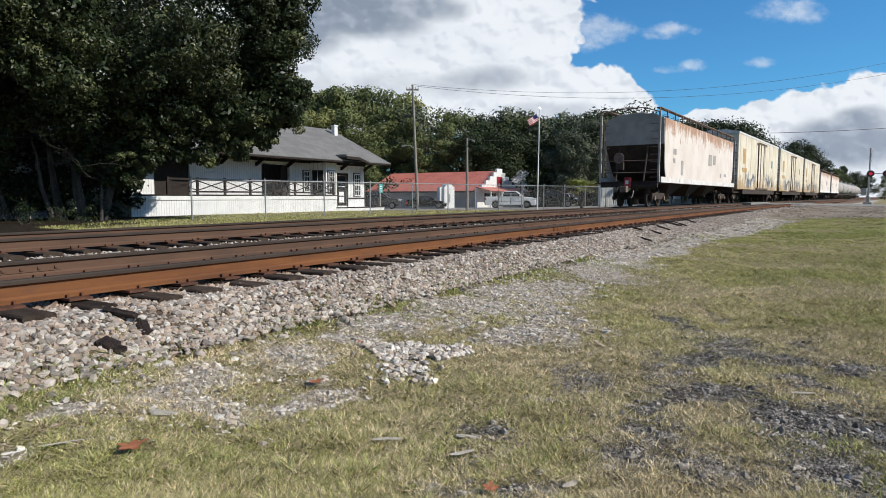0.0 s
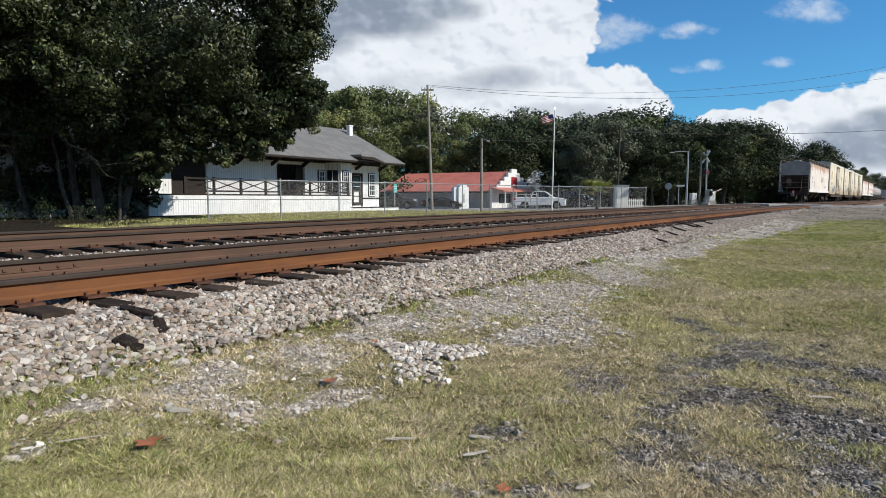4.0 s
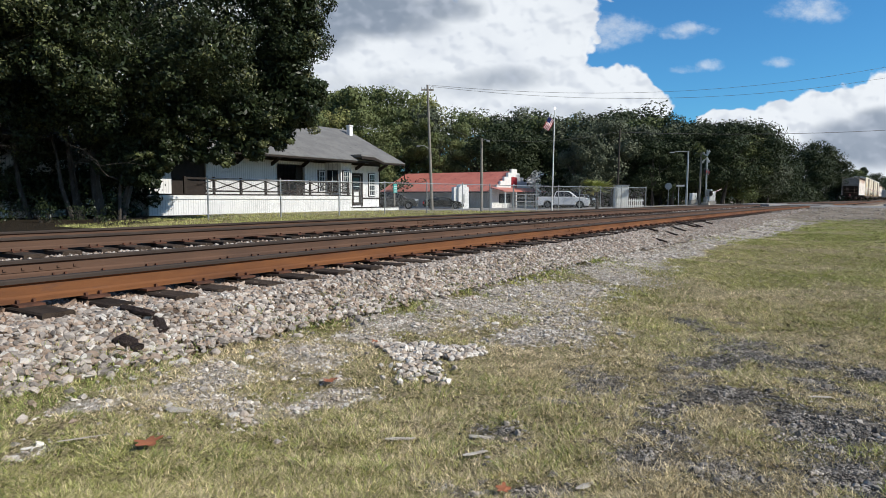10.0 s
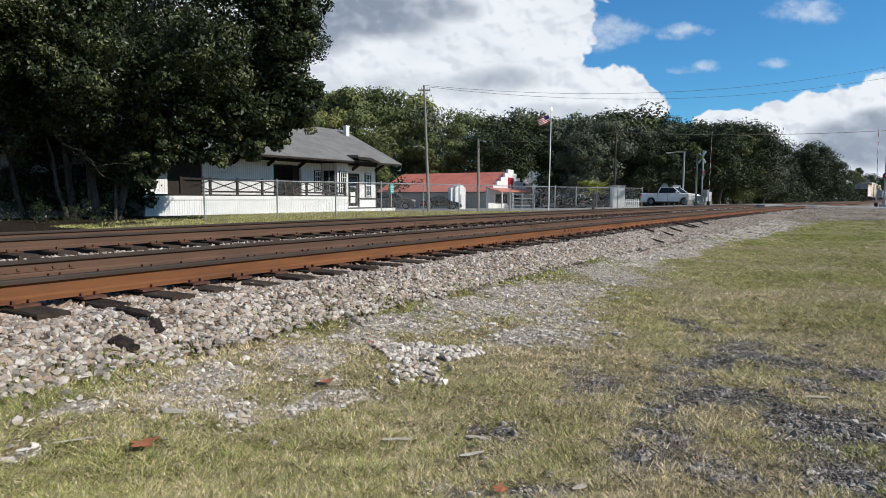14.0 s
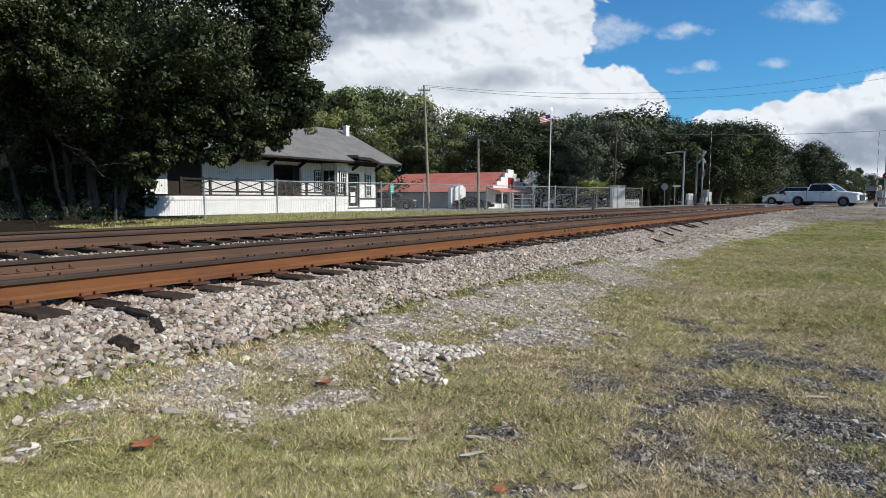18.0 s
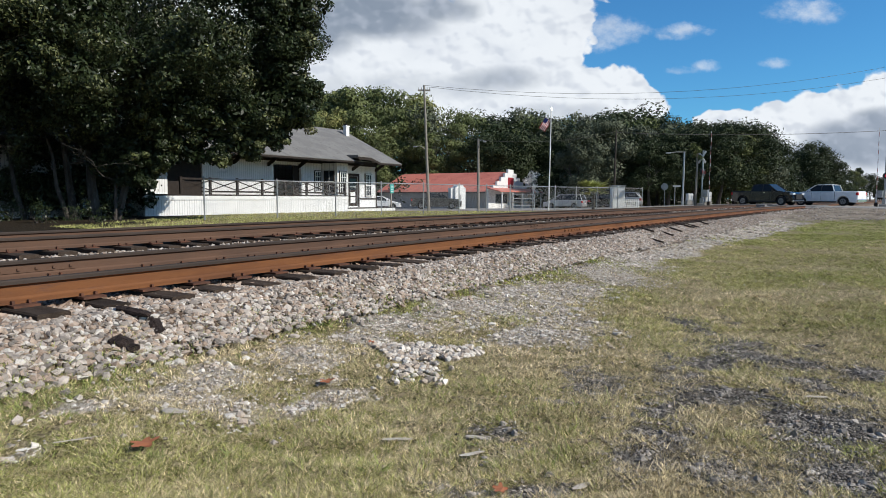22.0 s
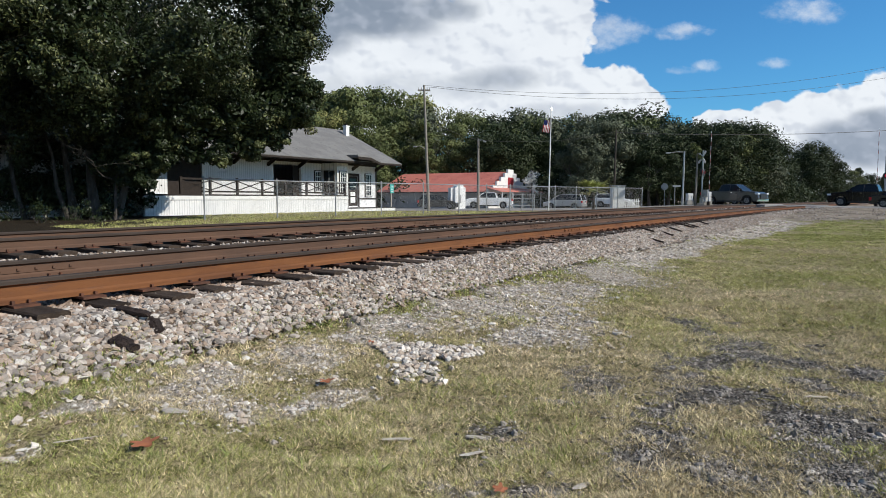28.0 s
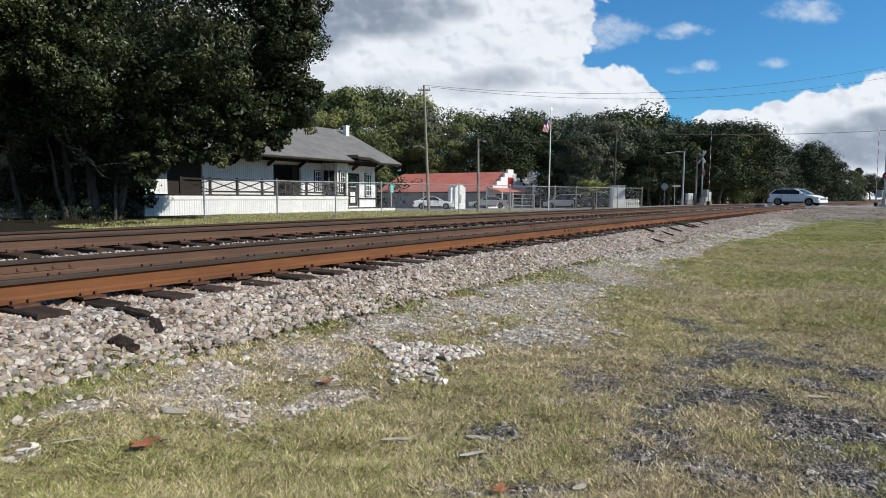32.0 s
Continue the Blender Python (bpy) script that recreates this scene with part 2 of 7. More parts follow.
def chain_link(name):
    m = bpy.data.materials.new(name)
    m.use_nodes = True
    nt = m.node_tree
    nt.nodes.clear()
    co = nt.nodes.new("ShaderNodeTexCoord").outputs["Object"]
    sx = node(nt, "ShaderNodeSeparateXYZ", {0: co})
    p, q = calc(nt, "ADD", sx.outputs[0], sx.outputs[2]), calc(nt, "SUBTRACT", sx.outputs[0], sx.outputs[2])
    w1 = calc(nt, "LESS_THAN", calc(nt, "FRACT", calc(nt, "DIVIDE", p, 0.075)), 0.030)
    w2 = calc(nt, "LESS_THAN", calc(nt, "FRACT", calc(nt, "DIVIDE", q, 0.075)), 0.030)
    wire = calc(nt, "MAXIMUM", w1, w2)
    tr = nt.nodes.new("ShaderNodeBsdfTransparent")
    df = node(nt, "ShaderNodeBsdfPrincipled", {"Base Color": (0.26, 0.265, 0.27, 1), "Roughness": 0.6, "Metallic": 0.3})
    mx = node(nt, "ShaderNodeMixShader", {0: wire, 1: tr.outputs[0], 2: df.outputs[0]})
    out = nt.nodes.new("ShaderNodeOutputMaterial")
    nt.links.new(mx.outputs[0], out.inputs[0])
    return m


def streaked(m, rust, z0, reach):
    """Adds run-down rust to a painted side: thickest at height z0, fading over reach metres below it (above it where reach is negative)."""
    nt = m.node_tree
    b = nt.nodes["Principled BSDF"]
    old = b.inputs["Base Color"].links[0].from_socket
    co = nt.nodes.new("ShaderNodeTexCoord").outputs["Object"]
    z = node(nt, "ShaderNodeSeparateXYZ", {0: co}).outputs[2]
    near = calc(nt, "SUBTRACT", 1.0, calc(nt, "DIVIDE", calc(nt, "SUBTRACT", z0, z), reach), clamp=True)
    runs = node(nt, "ShaderNodeTexNoise", {"Vector": node(nt, "ShaderNodeVectorMath", {0: co, 1: (2.6, 2.6, 0.45)}, operation="MULTIPLY").outputs[0], "Scale": 1.6, "Detail": 6.0, "Roughness": 0.7}).outputs[0]
    spots = node(nt, "ShaderNodeTexNoise", {"Vector": co, "Scale": 1.5, "Detail": 7.0, "Roughness": 0.75}).outputs[0]
    k = calc(nt, "ADD", calc(nt, "MULTIPLY", near, 0.24), calc(nt, "ADD", calc(nt, "MULTIPLY", runs, 0.5), calc(nt, "MULTIPLY", spots, 0.5)))
    nt.links.new(mix(nt, calc(nt, "MULTIPLY", step(nt, k, 0.58, 0.72), 0.85), old, rust), b.inputs["Base Color"])
    return m


def hued(m, brown, white):
    """Turns some pieces of a stone brown and some nearly white."""
    nt = m.node_tree
    b = nt.nodes["Principled BSDF"]
    old = b.inputs["Base Color"].links[0].from_socket
    q = calc(nt, "FRACT", calc(nt, "MULTIPLY", nt.nodes.new("ShaderNodeNewGeometry").outputs["Random Per Island"], 91.7))
    col = mix(nt, calc(nt, "MULTIPLY", calc(nt, "LESS_THAN", q, 0.30), 0.6), old, brown)
    nt.links.new(mix(nt, calc(nt, "MULTIPLY", calc(nt, "GREATER_THAN", q, 0.88), 0.6), col, white), b.inputs["Base Color"])
    return m


M = dict(
    ground=ground_surface(),
    bed=surface("ballast_fines", (0.115, 0.078, 0.055), (0.17, 0.125, 0.095), 8, 0.95, 0.8, 45, third=(0.14, 0.11, 0.09), far=0.04),
    stone=hued(surface("ballast_stone", (0.43, 0.375, 0.325), (0.27, 0.235, 0.205), 5, 0.9, 0.35, 60, by="island", vary=0.5), (0.37, 0.265, 0.19), (0.68, 0.64, 0.58)),
    pale_stone=hued(surface("pale_gravel", (0.60, 0.545, 0.48), (0.44, 0.39, 0.335), 5, 0.9, 0.35, 60, by="island", vary=0.5), (0.42, 0.33, 0.25), (0.74, 0.70, 0.64)),
    rusty_stone=surface("rust_dusted_stone", (0.40, 0.30, 0.23), (0.25, 0.17, 0.12), 9, 0.9, 0.25, 60, by="island", vary=0.4),
    cinder=surface("cinder_stone", (0.15, 0.132, 0.112), (0.40, 0.36, 0.31), 9, 0.9, 0.2, 60, by="island", vary=0.55),
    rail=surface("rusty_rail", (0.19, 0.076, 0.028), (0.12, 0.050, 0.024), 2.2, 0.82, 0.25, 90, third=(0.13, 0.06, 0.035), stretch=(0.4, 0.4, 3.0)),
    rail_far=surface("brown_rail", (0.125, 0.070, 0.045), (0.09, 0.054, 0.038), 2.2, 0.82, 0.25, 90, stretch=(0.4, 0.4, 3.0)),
    rail_top=surface("worn_rail_head", (0.040, 0.029, 0.023), (0.058, 0.042, 0.033), 3, 0.75, 0.1, 90, 0.0),
    tie=surface("creosoted_wood", (0.038, 0.026, 0.019), (0.068, 0.049, 0.036), 3, 0.9, 0.7, 25, by="object", vary=0.35, stretch=(6, 0.8, 6), third=(0.11, 0.085, 0.062)),
    iron=surface("rusty_iron", (0.14, 0.06, 0.035), (0.08, 0.04, 0.028), 9, 0.85, 0.3, 80),
    asphalt=surface("worn_asphalt", (0.25, 0.24, 0.225), (0.33, 0.315, 0.295), 0.9, 0.9, 0.3, 60, third=(0.10, 0.10, 0.10)),
    concrete=surface("pale_concrete", (0.42, 0.40, 0.37), (0.34, 0.32, 0.29), 1.4, 0.9, 0.3, 50),
    white_boards=boards("white_boards", (0.80, 0.80, 0.79), (0.36, 0.36, 0.365)),
    white=surface("white_paint", (0.80, 0.80, 0.78), (0.70, 0.70, 0.68), 2, 0.6, 0.1, 60),
    dark_wood=surface("dark_brown_paint", (0.022, 0.016, 0.013), (0.034, 0.026, 0.021), 4, 0.75, 0.2, 40),
    shingle=surface("grey_shingles", (0.17, 0.165, 0.16), (0.22, 0.215, 0.205), 1.1, 0.9, 0.5, 22, third=(0.12, 0.12, 0.115)),
    red_roof=surface("red_metal_roof", (0.60, 0.205, 0.15), (0.52, 0.165, 0.12), 0.5, 0.6, 0.15, 14, third=(0.33, 0.09, 0.07)),
    red=paint("dark_red_paint", (0.33, 0.02, 0.03), 0.6),
    block=surface("grey_block_wall", (0.36, 0.36, 0.36), (0.29, 0.29, 0.295), 0.8, 0.9, 0.3, 20),
    tan_wall=surface("tan_wall", (0.40, 0.37, 0.33), (0.34, 0.31, 0.28), 0.8, 0.85, 0.2, 30),
    glass=glass_dark("window_glass"),
    steel=surface("galvanised_steel", (0.42, 0.43, 0.43), (0.33, 0.34, 0.34), 3, 0.45, 0.05, 80, 0.7),
    link=chain_link("chain_link"),
    pole=surface("weathered_pole", (0.30, 0.28, 0.25), (0.21, 0.19, 0.165), 2, 0.9, 0.4, 30, stretch=(5, 5, 0.5)),
    dark_pole=surface("dark_pole", (0.07, 0.06, 0.05), (0.05, 0.042, 0.035), 2, 0.9, 0.4, 30),
    wire=paint("black_cable", (0.02, 0.02, 0.022), 0.6),
    bark=surface("grey_bark", (0.095, 0.083, 0.072), (0.050, 0.043, 0.037), 5, 0.95, 0.9, 18, third=(0.20, 0.19, 0.17), stretch=(1, 1, 0.35)),
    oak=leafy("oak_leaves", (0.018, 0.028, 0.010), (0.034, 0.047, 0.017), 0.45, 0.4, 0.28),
    # paler copy of the oak leaves, with sunlight put into the colour
    oak_sunlit=leafy("sunlit_oak_leaves", (0.09, 0.11, 0.04), (0.15, 0.155, 0.07), 0.45, 0.45, 0.28),
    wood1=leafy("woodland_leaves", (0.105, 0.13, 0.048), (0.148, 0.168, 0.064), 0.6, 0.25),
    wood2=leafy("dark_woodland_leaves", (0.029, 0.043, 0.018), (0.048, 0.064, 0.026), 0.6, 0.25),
    wood3=leafy("yellowing_leaves", (0.19, 0.21, 0.07), (0.25, 0.24, 0.09), 0.6, 0.25),
    moss=leafy("grey_green_leaves", (0.085, 0.10, 0.060), (0.12, 0.135, 0.085), 0.6, 0.25),
    palm_leaf=leafy("palm_fronds", (0.33, 0.36, 0.12), (0.44, 0.44, 0.17)),
    blade=leafy("dry_grass_blades", (0.57, 0.475, 0.275), (0.76, 0.63, 0.42), 0.8, 0.75),
    blade_olive=leafy("olive_grass_blades", (0.34, 0.36, 0.11), (0.49, 0.465, 0.18), 0.8, 0.75),
    blade_green=leafy("fresh_grass_blades", (0.24, 0.30, 0.085), (0.35, 0.38, 0.13), 0.8, 0.5),
    blade_far=leafy("green_lawn_blades", (0.38, 0.41, 0.125), (0.48, 0.48, 0.18), 0.8, 0.6),
    straw=leafy("dead_straw", (0.56, 0.46, 0.30), (0.74, 0.62, 0.44), 0.8, 0.55),
    tyre=surface("black_rubber", (0.018, 0.018, 0.018), (0.03, 0.03, 0.03), 8, 0.85, 0.2, 60),
    rim=paint("alloy_rim", (0.24, 0.245, 0.25), 0.35, 0.7),
    chrome=paint("bright_chrome", (0.7, 0.7, 0.7), 0.12, 1.0),
    trim=paint("black_trim", (0.02, 0.02, 0.02), 0.5),
    red_lens=glow("red_tail_lens", (0.45, 0.01, 0.01), 0.05),
    clear_lens=paint("headlight_lens", (0.75, 0.77, 0.8), 0.1),
    car_white=paint("white_car_paint", (0.93, 0.93, 0.92), 0.45, 0, 0.15),
    car_silver=paint("silver_car_paint", (0.55, 0.56, 0.57), 0.3, 0.5, 1.0),
    car_black=paint("black_car_paint", (0.006, 0.006, 0.007), 0.14, 0, 0.0),
    car_grey=paint("dark_grey_car_paint", (0.050, 0.049, 0.047), 0.3, 0.1, 0.4),
    hopper_side=streaked(surface("chalky_white_paint_with_rust", (0.76, 0.69, 0.63), (0.68, 0.59, 0.52), 0.7, 0.8, 0.15, 30), (0.34, 0.17, 0.085), 4.6, 1.5),
    sill_white=surface("scuffed_white_sill_paint", (0.78, 0.76, 0.73), (0.64, 0.60, 0.55), 1.2, 0.75, 0.1, 30, third=(0.36, 0.25, 0.18)),
    hopper_end=surface("faded_grey_paint", (0.42, 0.40, 0.375), (0.32, 0.305, 0.285), 1.2, 0.85, 0.15, 30),
    reefer_side=streaked(surface("faded_cream_paint", (0.74, 0.68, 0.55), (0.62, 0.54, 0.40), 0.6, 0.75, 0.15, 30), (0.36, 0.23, 0.11), 0.9, -2.2),
    reefer_roof=surface("white_roof_paint", (0.68, 0.68, 0.66), (0.58, 0.57, 0.54), 1.5, 0.7, 0.1, 30),
    orange=paint("faded_orange_paint", (0.52, 0.34, 0.16), 0.8),
    spray=paint("blue_grey_spray_paint", (0.20, 0.24, 0.30), 0.7),
    frame_iron=surface("grimy_underframe", (0.045, 0.035, 0.03), (0.075, 0.055, 0.042), 4, 0.85, 0.3, 40),
    rust_iron=surface("rusty_grab_iron", (0.24, 0.17, 0.135), (0.15, 0.11, 0.09), 5, 0.8, 0.2, 50),
    lit_red=glow("lit_red_lamp", (0.9, 0.03, 0.06), 0.3),
    sign_white=paint("white_reflective_sheet", (0.78, 0.78, 0.78), 0.5),
    teal=paint("teal_sign_paint", (0.05, 0.42, 0.38), 0.6),
    flag_red=paint("red_cloth", (0.42, 0.03, 0.04), 0.9), flag_white=paint("white_cloth", (0.75, 0.75, 0.74), 0.9), flag_blue=paint("blue_cloth", (0.02, 0.03, 0.13), 0.9),
    faded_red=paint("faded_red_sheet", (0.36, 0.14, 0.13), 0.6),
    blossom=leafy("pale_blossom", (0.62, 0.63, 0.60), (0.75, 0.75, 0.72)),
    pale_wood=surface("weathered_pale_wood", (0.55, 0.50, 0.43), (0.40, 0.35, 0.29), 12, 0.9, 0.4, 60, stretch=(1, 6, 6)),
    dead_leaf=paint("red_brown_leaf", (0.40, 0.15, 0.075), 0.8),
    char=surface("charred_wood", (0.022, 0.015, 0.013), (0.05, 0.035, 0.03), 9, 0.9, 0.8, 40, third=(0.13, 0.10, 0.09), stretch=(1, 5, 5)),
)

# ---- mesh tools ----
class Mesh:
    """Gathers vertices and faces of one part."""

    def __init__(self):
        self.v, self.f = [], []

    def add(self, verts, faces, m=None):
        n = len(self.v)
        self.v += [tuple(m @ Vector(p)) for p in verts] if m else [tuple(p) for p in verts]
        self.f += [tuple(i + n for i in f) for f in faces]
        return self

    def box(self, x0, x1, y0, y1, z0, z1, m=None):
        v = [(x, y, z) for z in (z0, z1) for y in (y0, y1) for x in (x0, x1)]
        return self.add(v, [(0, 2, 3, 1), (4, 5, 7, 6), (0, 1, 5, 4), (2, 6, 7, 3), (0, 4, 6, 2), (1, 3, 7, 5)], m)

    def prism(self, outline, a0, a1, axis="y", m=None):
        """Extrudes an outline of (p, q) along an axis: 'x': (y, z), 'y': (x, z), 'z': (x, y)."""
        place = {"x": lambda p, q, a: (a, p, q), "y": lambda p, q, a: (p, a, q), "z": lambda p, q, a: (p, q, a)}[axis]
        n = len(outline)
        v = [place(p, q, a0) for p, q in outline] + [place(p, q, a1) for p, q in outline]
        f = [tuple(range(n)), tuple(range(2 * n - 1, n - 1, -1))] + [(i, i + n, (i + 1) % n + n, (i + 1) % n) for i in range(n)]
        return self.add(v, f, m)

    def rod(self, p, q, r, r2=None, n=8):
        p, q = Vector(p), Vector(q)
        r2 = r if r2 is None else r2
        d = (q - p).normalized()
        a = d.orthogonal().normalized()
        b = d.cross(a)
        ring = [(math.cos(2 * math.pi * i / n), math.sin(2 * math.pi * i / n)) for i in range(n)]
        v = [p + (a * c + b * s) * r for c, s in ring] + [q + (a * c + b * s) * r2 for c, s in ring]
        f = [tuple(range(n - 1, -1, -1)), tuple(range(n, 2 * n))] + [(i, (i + 1) % n, (i + 1) % n + n, i + n) for i in range(n)]
        return self.add(v, f)

    def tube(self, pts, r, n=6):
        """A bent round bar through the points, in one piece."""
        pts = [Vector(p) for p in pts]
        side = (pts[-1] - pts[0]).orthogonal().normalized()
        rings = []
        for i, p in enumerate(pts):
            d = (pts[min(i + 1, len(pts) - 1)] - pts[max(i - 1, 0)]).normalized()
            a = (side - d * side.dot(d)).normalized()
            b = d.cross(a)
            rings.append([p + (a * math.cos(6.2832 * k / n) + b * math.sin(6.2832 * k / n)) * r for k in range(n)])
        return self.loft(rings)

    def loft(self, rings, close=True):
        """Joins rings of equal length, capped."""
        n = len(rings[0])
        v = [p for ring in rings for p in ring]
        f = []
        for k in range(len(rings) - 1):
            for i in range(n):
                j = (i + 1) % n
                f.append((k * n + i, k * n + j, (k + 1) * n + j, (k + 1) * n + i))
        if close:
            f += [tuple(range(n - 1, -1, -1)), tuple(range((len(rings) - 1) * n, len(rings) * n))]
        return self.add(v, f)

    def data(self, name, material, bevel=0.0, smooth=False):
        me = bpy.data.meshes.new(name)
        me.from_pydata(self.v, [], self.f)
        bm = bmesh.new()
        bm.from_mesh(me)
        bmesh.ops.recalc_face_normals(bm, faces=bm.faces)
        if bevel:
            sharp = [ed for ed in bm.edges if len(ed.link_faces) == 2 and ed.calc_face_angle(0) > 0.6]
            bmesh.ops.bevel(bm, geom=sharp, offset=bevel, segments=1, affect="EDGES")
        bm.to_mesh(me)
        bm.free()
        me.materials.append(M[material])
        if smooth:
            me.shade_smooth()
        return me


def part(name, mesh, material, parent=None, label="", bevel=0.0, smooth=False, m=None):
    ob = new(name, mesh.data(name, material, bevel, smooth) if isinstance(mesh, Mesh) else mesh)
    if parent:
        ob.parent = parent
    if m:
        ob.matrix_local = m
    if label:
        ob["label"] = label
    return ob


def thing(name, label, category, m=None, group="", kind=""):
    ob = new(name)
    ob.empty_display_size = 0.2
    if m:
        ob.matrix_world = m
    return tagged(ob, label, category, group, kind)


def solid(name, v, f, material, parent=None, smooth=False):
    """A mesh straight from arrays (n, 3) and (k, 3) or (k, 4)."""
    me = bpy.data.meshes.new(name)
    v, f = np.asarray(v, np.float32), np.asarray(f, np.int32)
    me.vertices.add(len(v))
    me.vertices.foreach_set("co", v.ravel())
    k = f.shape[1]
    me.loops.add(f.size)
    me.loops.foreach_set("vertex_index", f.ravel())
    me.polygons.add(len(f))
    me.polygons.foreach_set("loop_start", np.arange(0, f.size, k, dtype=np.int32))
    me.update(calc_edges=True)
    me.materials.append(M[material])
    if smooth:
        me.shade_smooth()
    else:
        me.shade_flat()
    ob = new(name, me)
    if parent:
        ob.parent = parent
    return ob


# ---- plan: the track bends gently to the right beyond the camera ----
HEAD, BEND, BEND_END = radians(32.5), 800.0, 60.0
T0, N0 = Vector((math.sin(HEAD), math.cos(HEAD), 0)), Vector((-math.cos(HEAD), math.sin(HEAD), 0))
NEAR, FAR = 5.855, 9.80            # track centres from the camera
TOP_NEAR, TOP_FAR = 0.64, 0.71     # heights of the rail heads


def along(s, off=0.0, z=0.0):
    """The point s metres along the line and off metres to its left."""
    b = min(max(s, 0.0), BEND_END) / BEND
    rest = s - b * BEND
    t = T0 * math.cos(b) - N0 * math.sin(b)
    n = N0 * math.cos(b) + T0 * math.sin(b)
    p = T0 * (BEND * math.sin(b)) - N0 * (BEND * (1 - math.cos(b))) + t * rest + n * off
    return Vector((p.x, p.y, z))


def line_pose(s, off=0.0, z=0.0):
    """A pose on the line: x ahead along the rails, y to their left."""
    b = min(max(s, 0.0), BEND_END) / BEND
    m = Matrix.Rotation(math.pi / 2 - HEAD - b, 4, "Z")
    m.translation = along(s, off, z)
    return m


def plan_s(x, y):
    """How far along and how far left of the line the points lie (straight part and bend)."""
    s = x * T0.x + y * T0.y
    o = x * N0.x + y * N0.y
    sc = np.clip(s, 0, BEND_END)
    drop = sc ** 2 / (2 * BEND) + np.maximum(s - BEND_END, 0) * (BEND_END / BEND)
    return s, o + drop


# the road that crosses the tracks: (aside, ahead, height) along its middle
ROAD = [(-60, 78, -0.3), (-25, 77, -0.25), (-10, 76.5, -0.2), (4, 76, -0.12), (14.5, 74, 0.0), (21.5, 71.5, 0.25), (26.5, 67.5, 0.50), (30, 63.0, 0.63),
        (32.8, 59.0, 0.60), (36.0, 55.0, 0.57), (40.0, 51.5, 0.52), (48, 46.0, 0.42), (70, 34, 0.3)]


def road_at(d, side=0.0):
    """Point and heading d metres along the road's middle, side metres to its left (seen along it, towards the crossing and beyond)."""
    i = 0
    while i < len(ROAD_D) - 2 and d > ROAD_D[i + 1]:
        i += 1
    k = (d - ROAD_D[i]) / (ROAD_D[i + 1] - ROAD_D[i])
    pts = [Vector(ROAD[max(0, min(len(ROAD) - 1, j))]) for j in (i - 1, i, i + 1, i + 2)]
    p0, p1, p2, p3 = pts
    m1, m2 = (p2 - p0) * 0.5, (p3 - p1) * 0.5
    h = lambda q: p1 * (2 * q ** 3 - 3 * q ** 2 + 1) + m1 * (q ** 3 - 2 * q ** 2 + q) + p2 * (-2 * q ** 3 + 3 * q ** 2) + m2 * (q ** 3 - q ** 2)
    p, t = h(k), (h(k + 0.02) - h(k - 0.02))
    t.z = 0
    t.normalize()
    return p + Vector((-t.y, t.x, 0)) * side, t


ROAD_D = [0.0]
for p, q in zip(ROAD, ROAD[1:]):
    ROAD_D.append(ROAD_D[-1] + (Vector(q) - Vector(p)).length)
ROAD_LINE = np.array([[*road_at(d)[0]] for d in np.arange(0, ROAD_D[-1], 1.5)])


def ground_z(x, y):
    x, y = np.asarray(x, float), np.asarray(y, float)
    s, o = plan_s(x, y)
    z = np.where(o < 4.6, 0.02 * np.sin(x * 0.7) * np.cos(y * 0.5), 0.0)
    z = z + 0.10 * np.clip((o - 2.8) / 1.1, 0, 1) * (o < 6)
    far = np.clip((o - 12.0) / 3, 0, 1)
    lawn = 0.30 - 0.62 * np.clip((y - 42) / 28, 0, 1)
    z = z * (1 - far) + lawn * far
    near_bed = np.clip((s - 25) / 30, 0, 1) * (o < 12) * (o > -6)
    z = np.where((o >= 5) & (o < 12), 0.12, z) + 0.42 * near_bed * np.clip((s - 25) / 30, 0, 1) * (1 - np.clip((s - 75) / 60, 0, 1))
    d2 = np.min((x[..., None] - ROAD_LINE[:, 0]) ** 2 + (y[..., None] - ROAD_LINE[:, 1]) ** 2, axis=-1)
    zi = ROAD_LINE[np.argmin((x[..., None] - ROAD_LINE[:, 0]) ** 2 + (y[..., None] - ROAD_LINE[:, 1]) ** 2, axis=-1), 2]
    k = np.clip((np.sqrt(d2) - 5.0) / 7.0, 0, 1)
    k = k * k * (3 - 2 * k)
    z = (zi - 0.06) * (1 - k) + z * k
    return np.where((o > 3.9) & (o < 12.2), np.minimum(z, 0.26), z)      # the ground stays below the ballast


def lawn_z(x, y):
    """Height of the lawn with its lumps."""
    s, o = plan_s(x, y)
    return ground_z(x, y) + (0.03 * drift(x, y, 1.3) + 0.014 * drift(x, y, 5.0, 3) + 0.010 * drift(x, y, 11.0, 4)) * (o < 4.2)


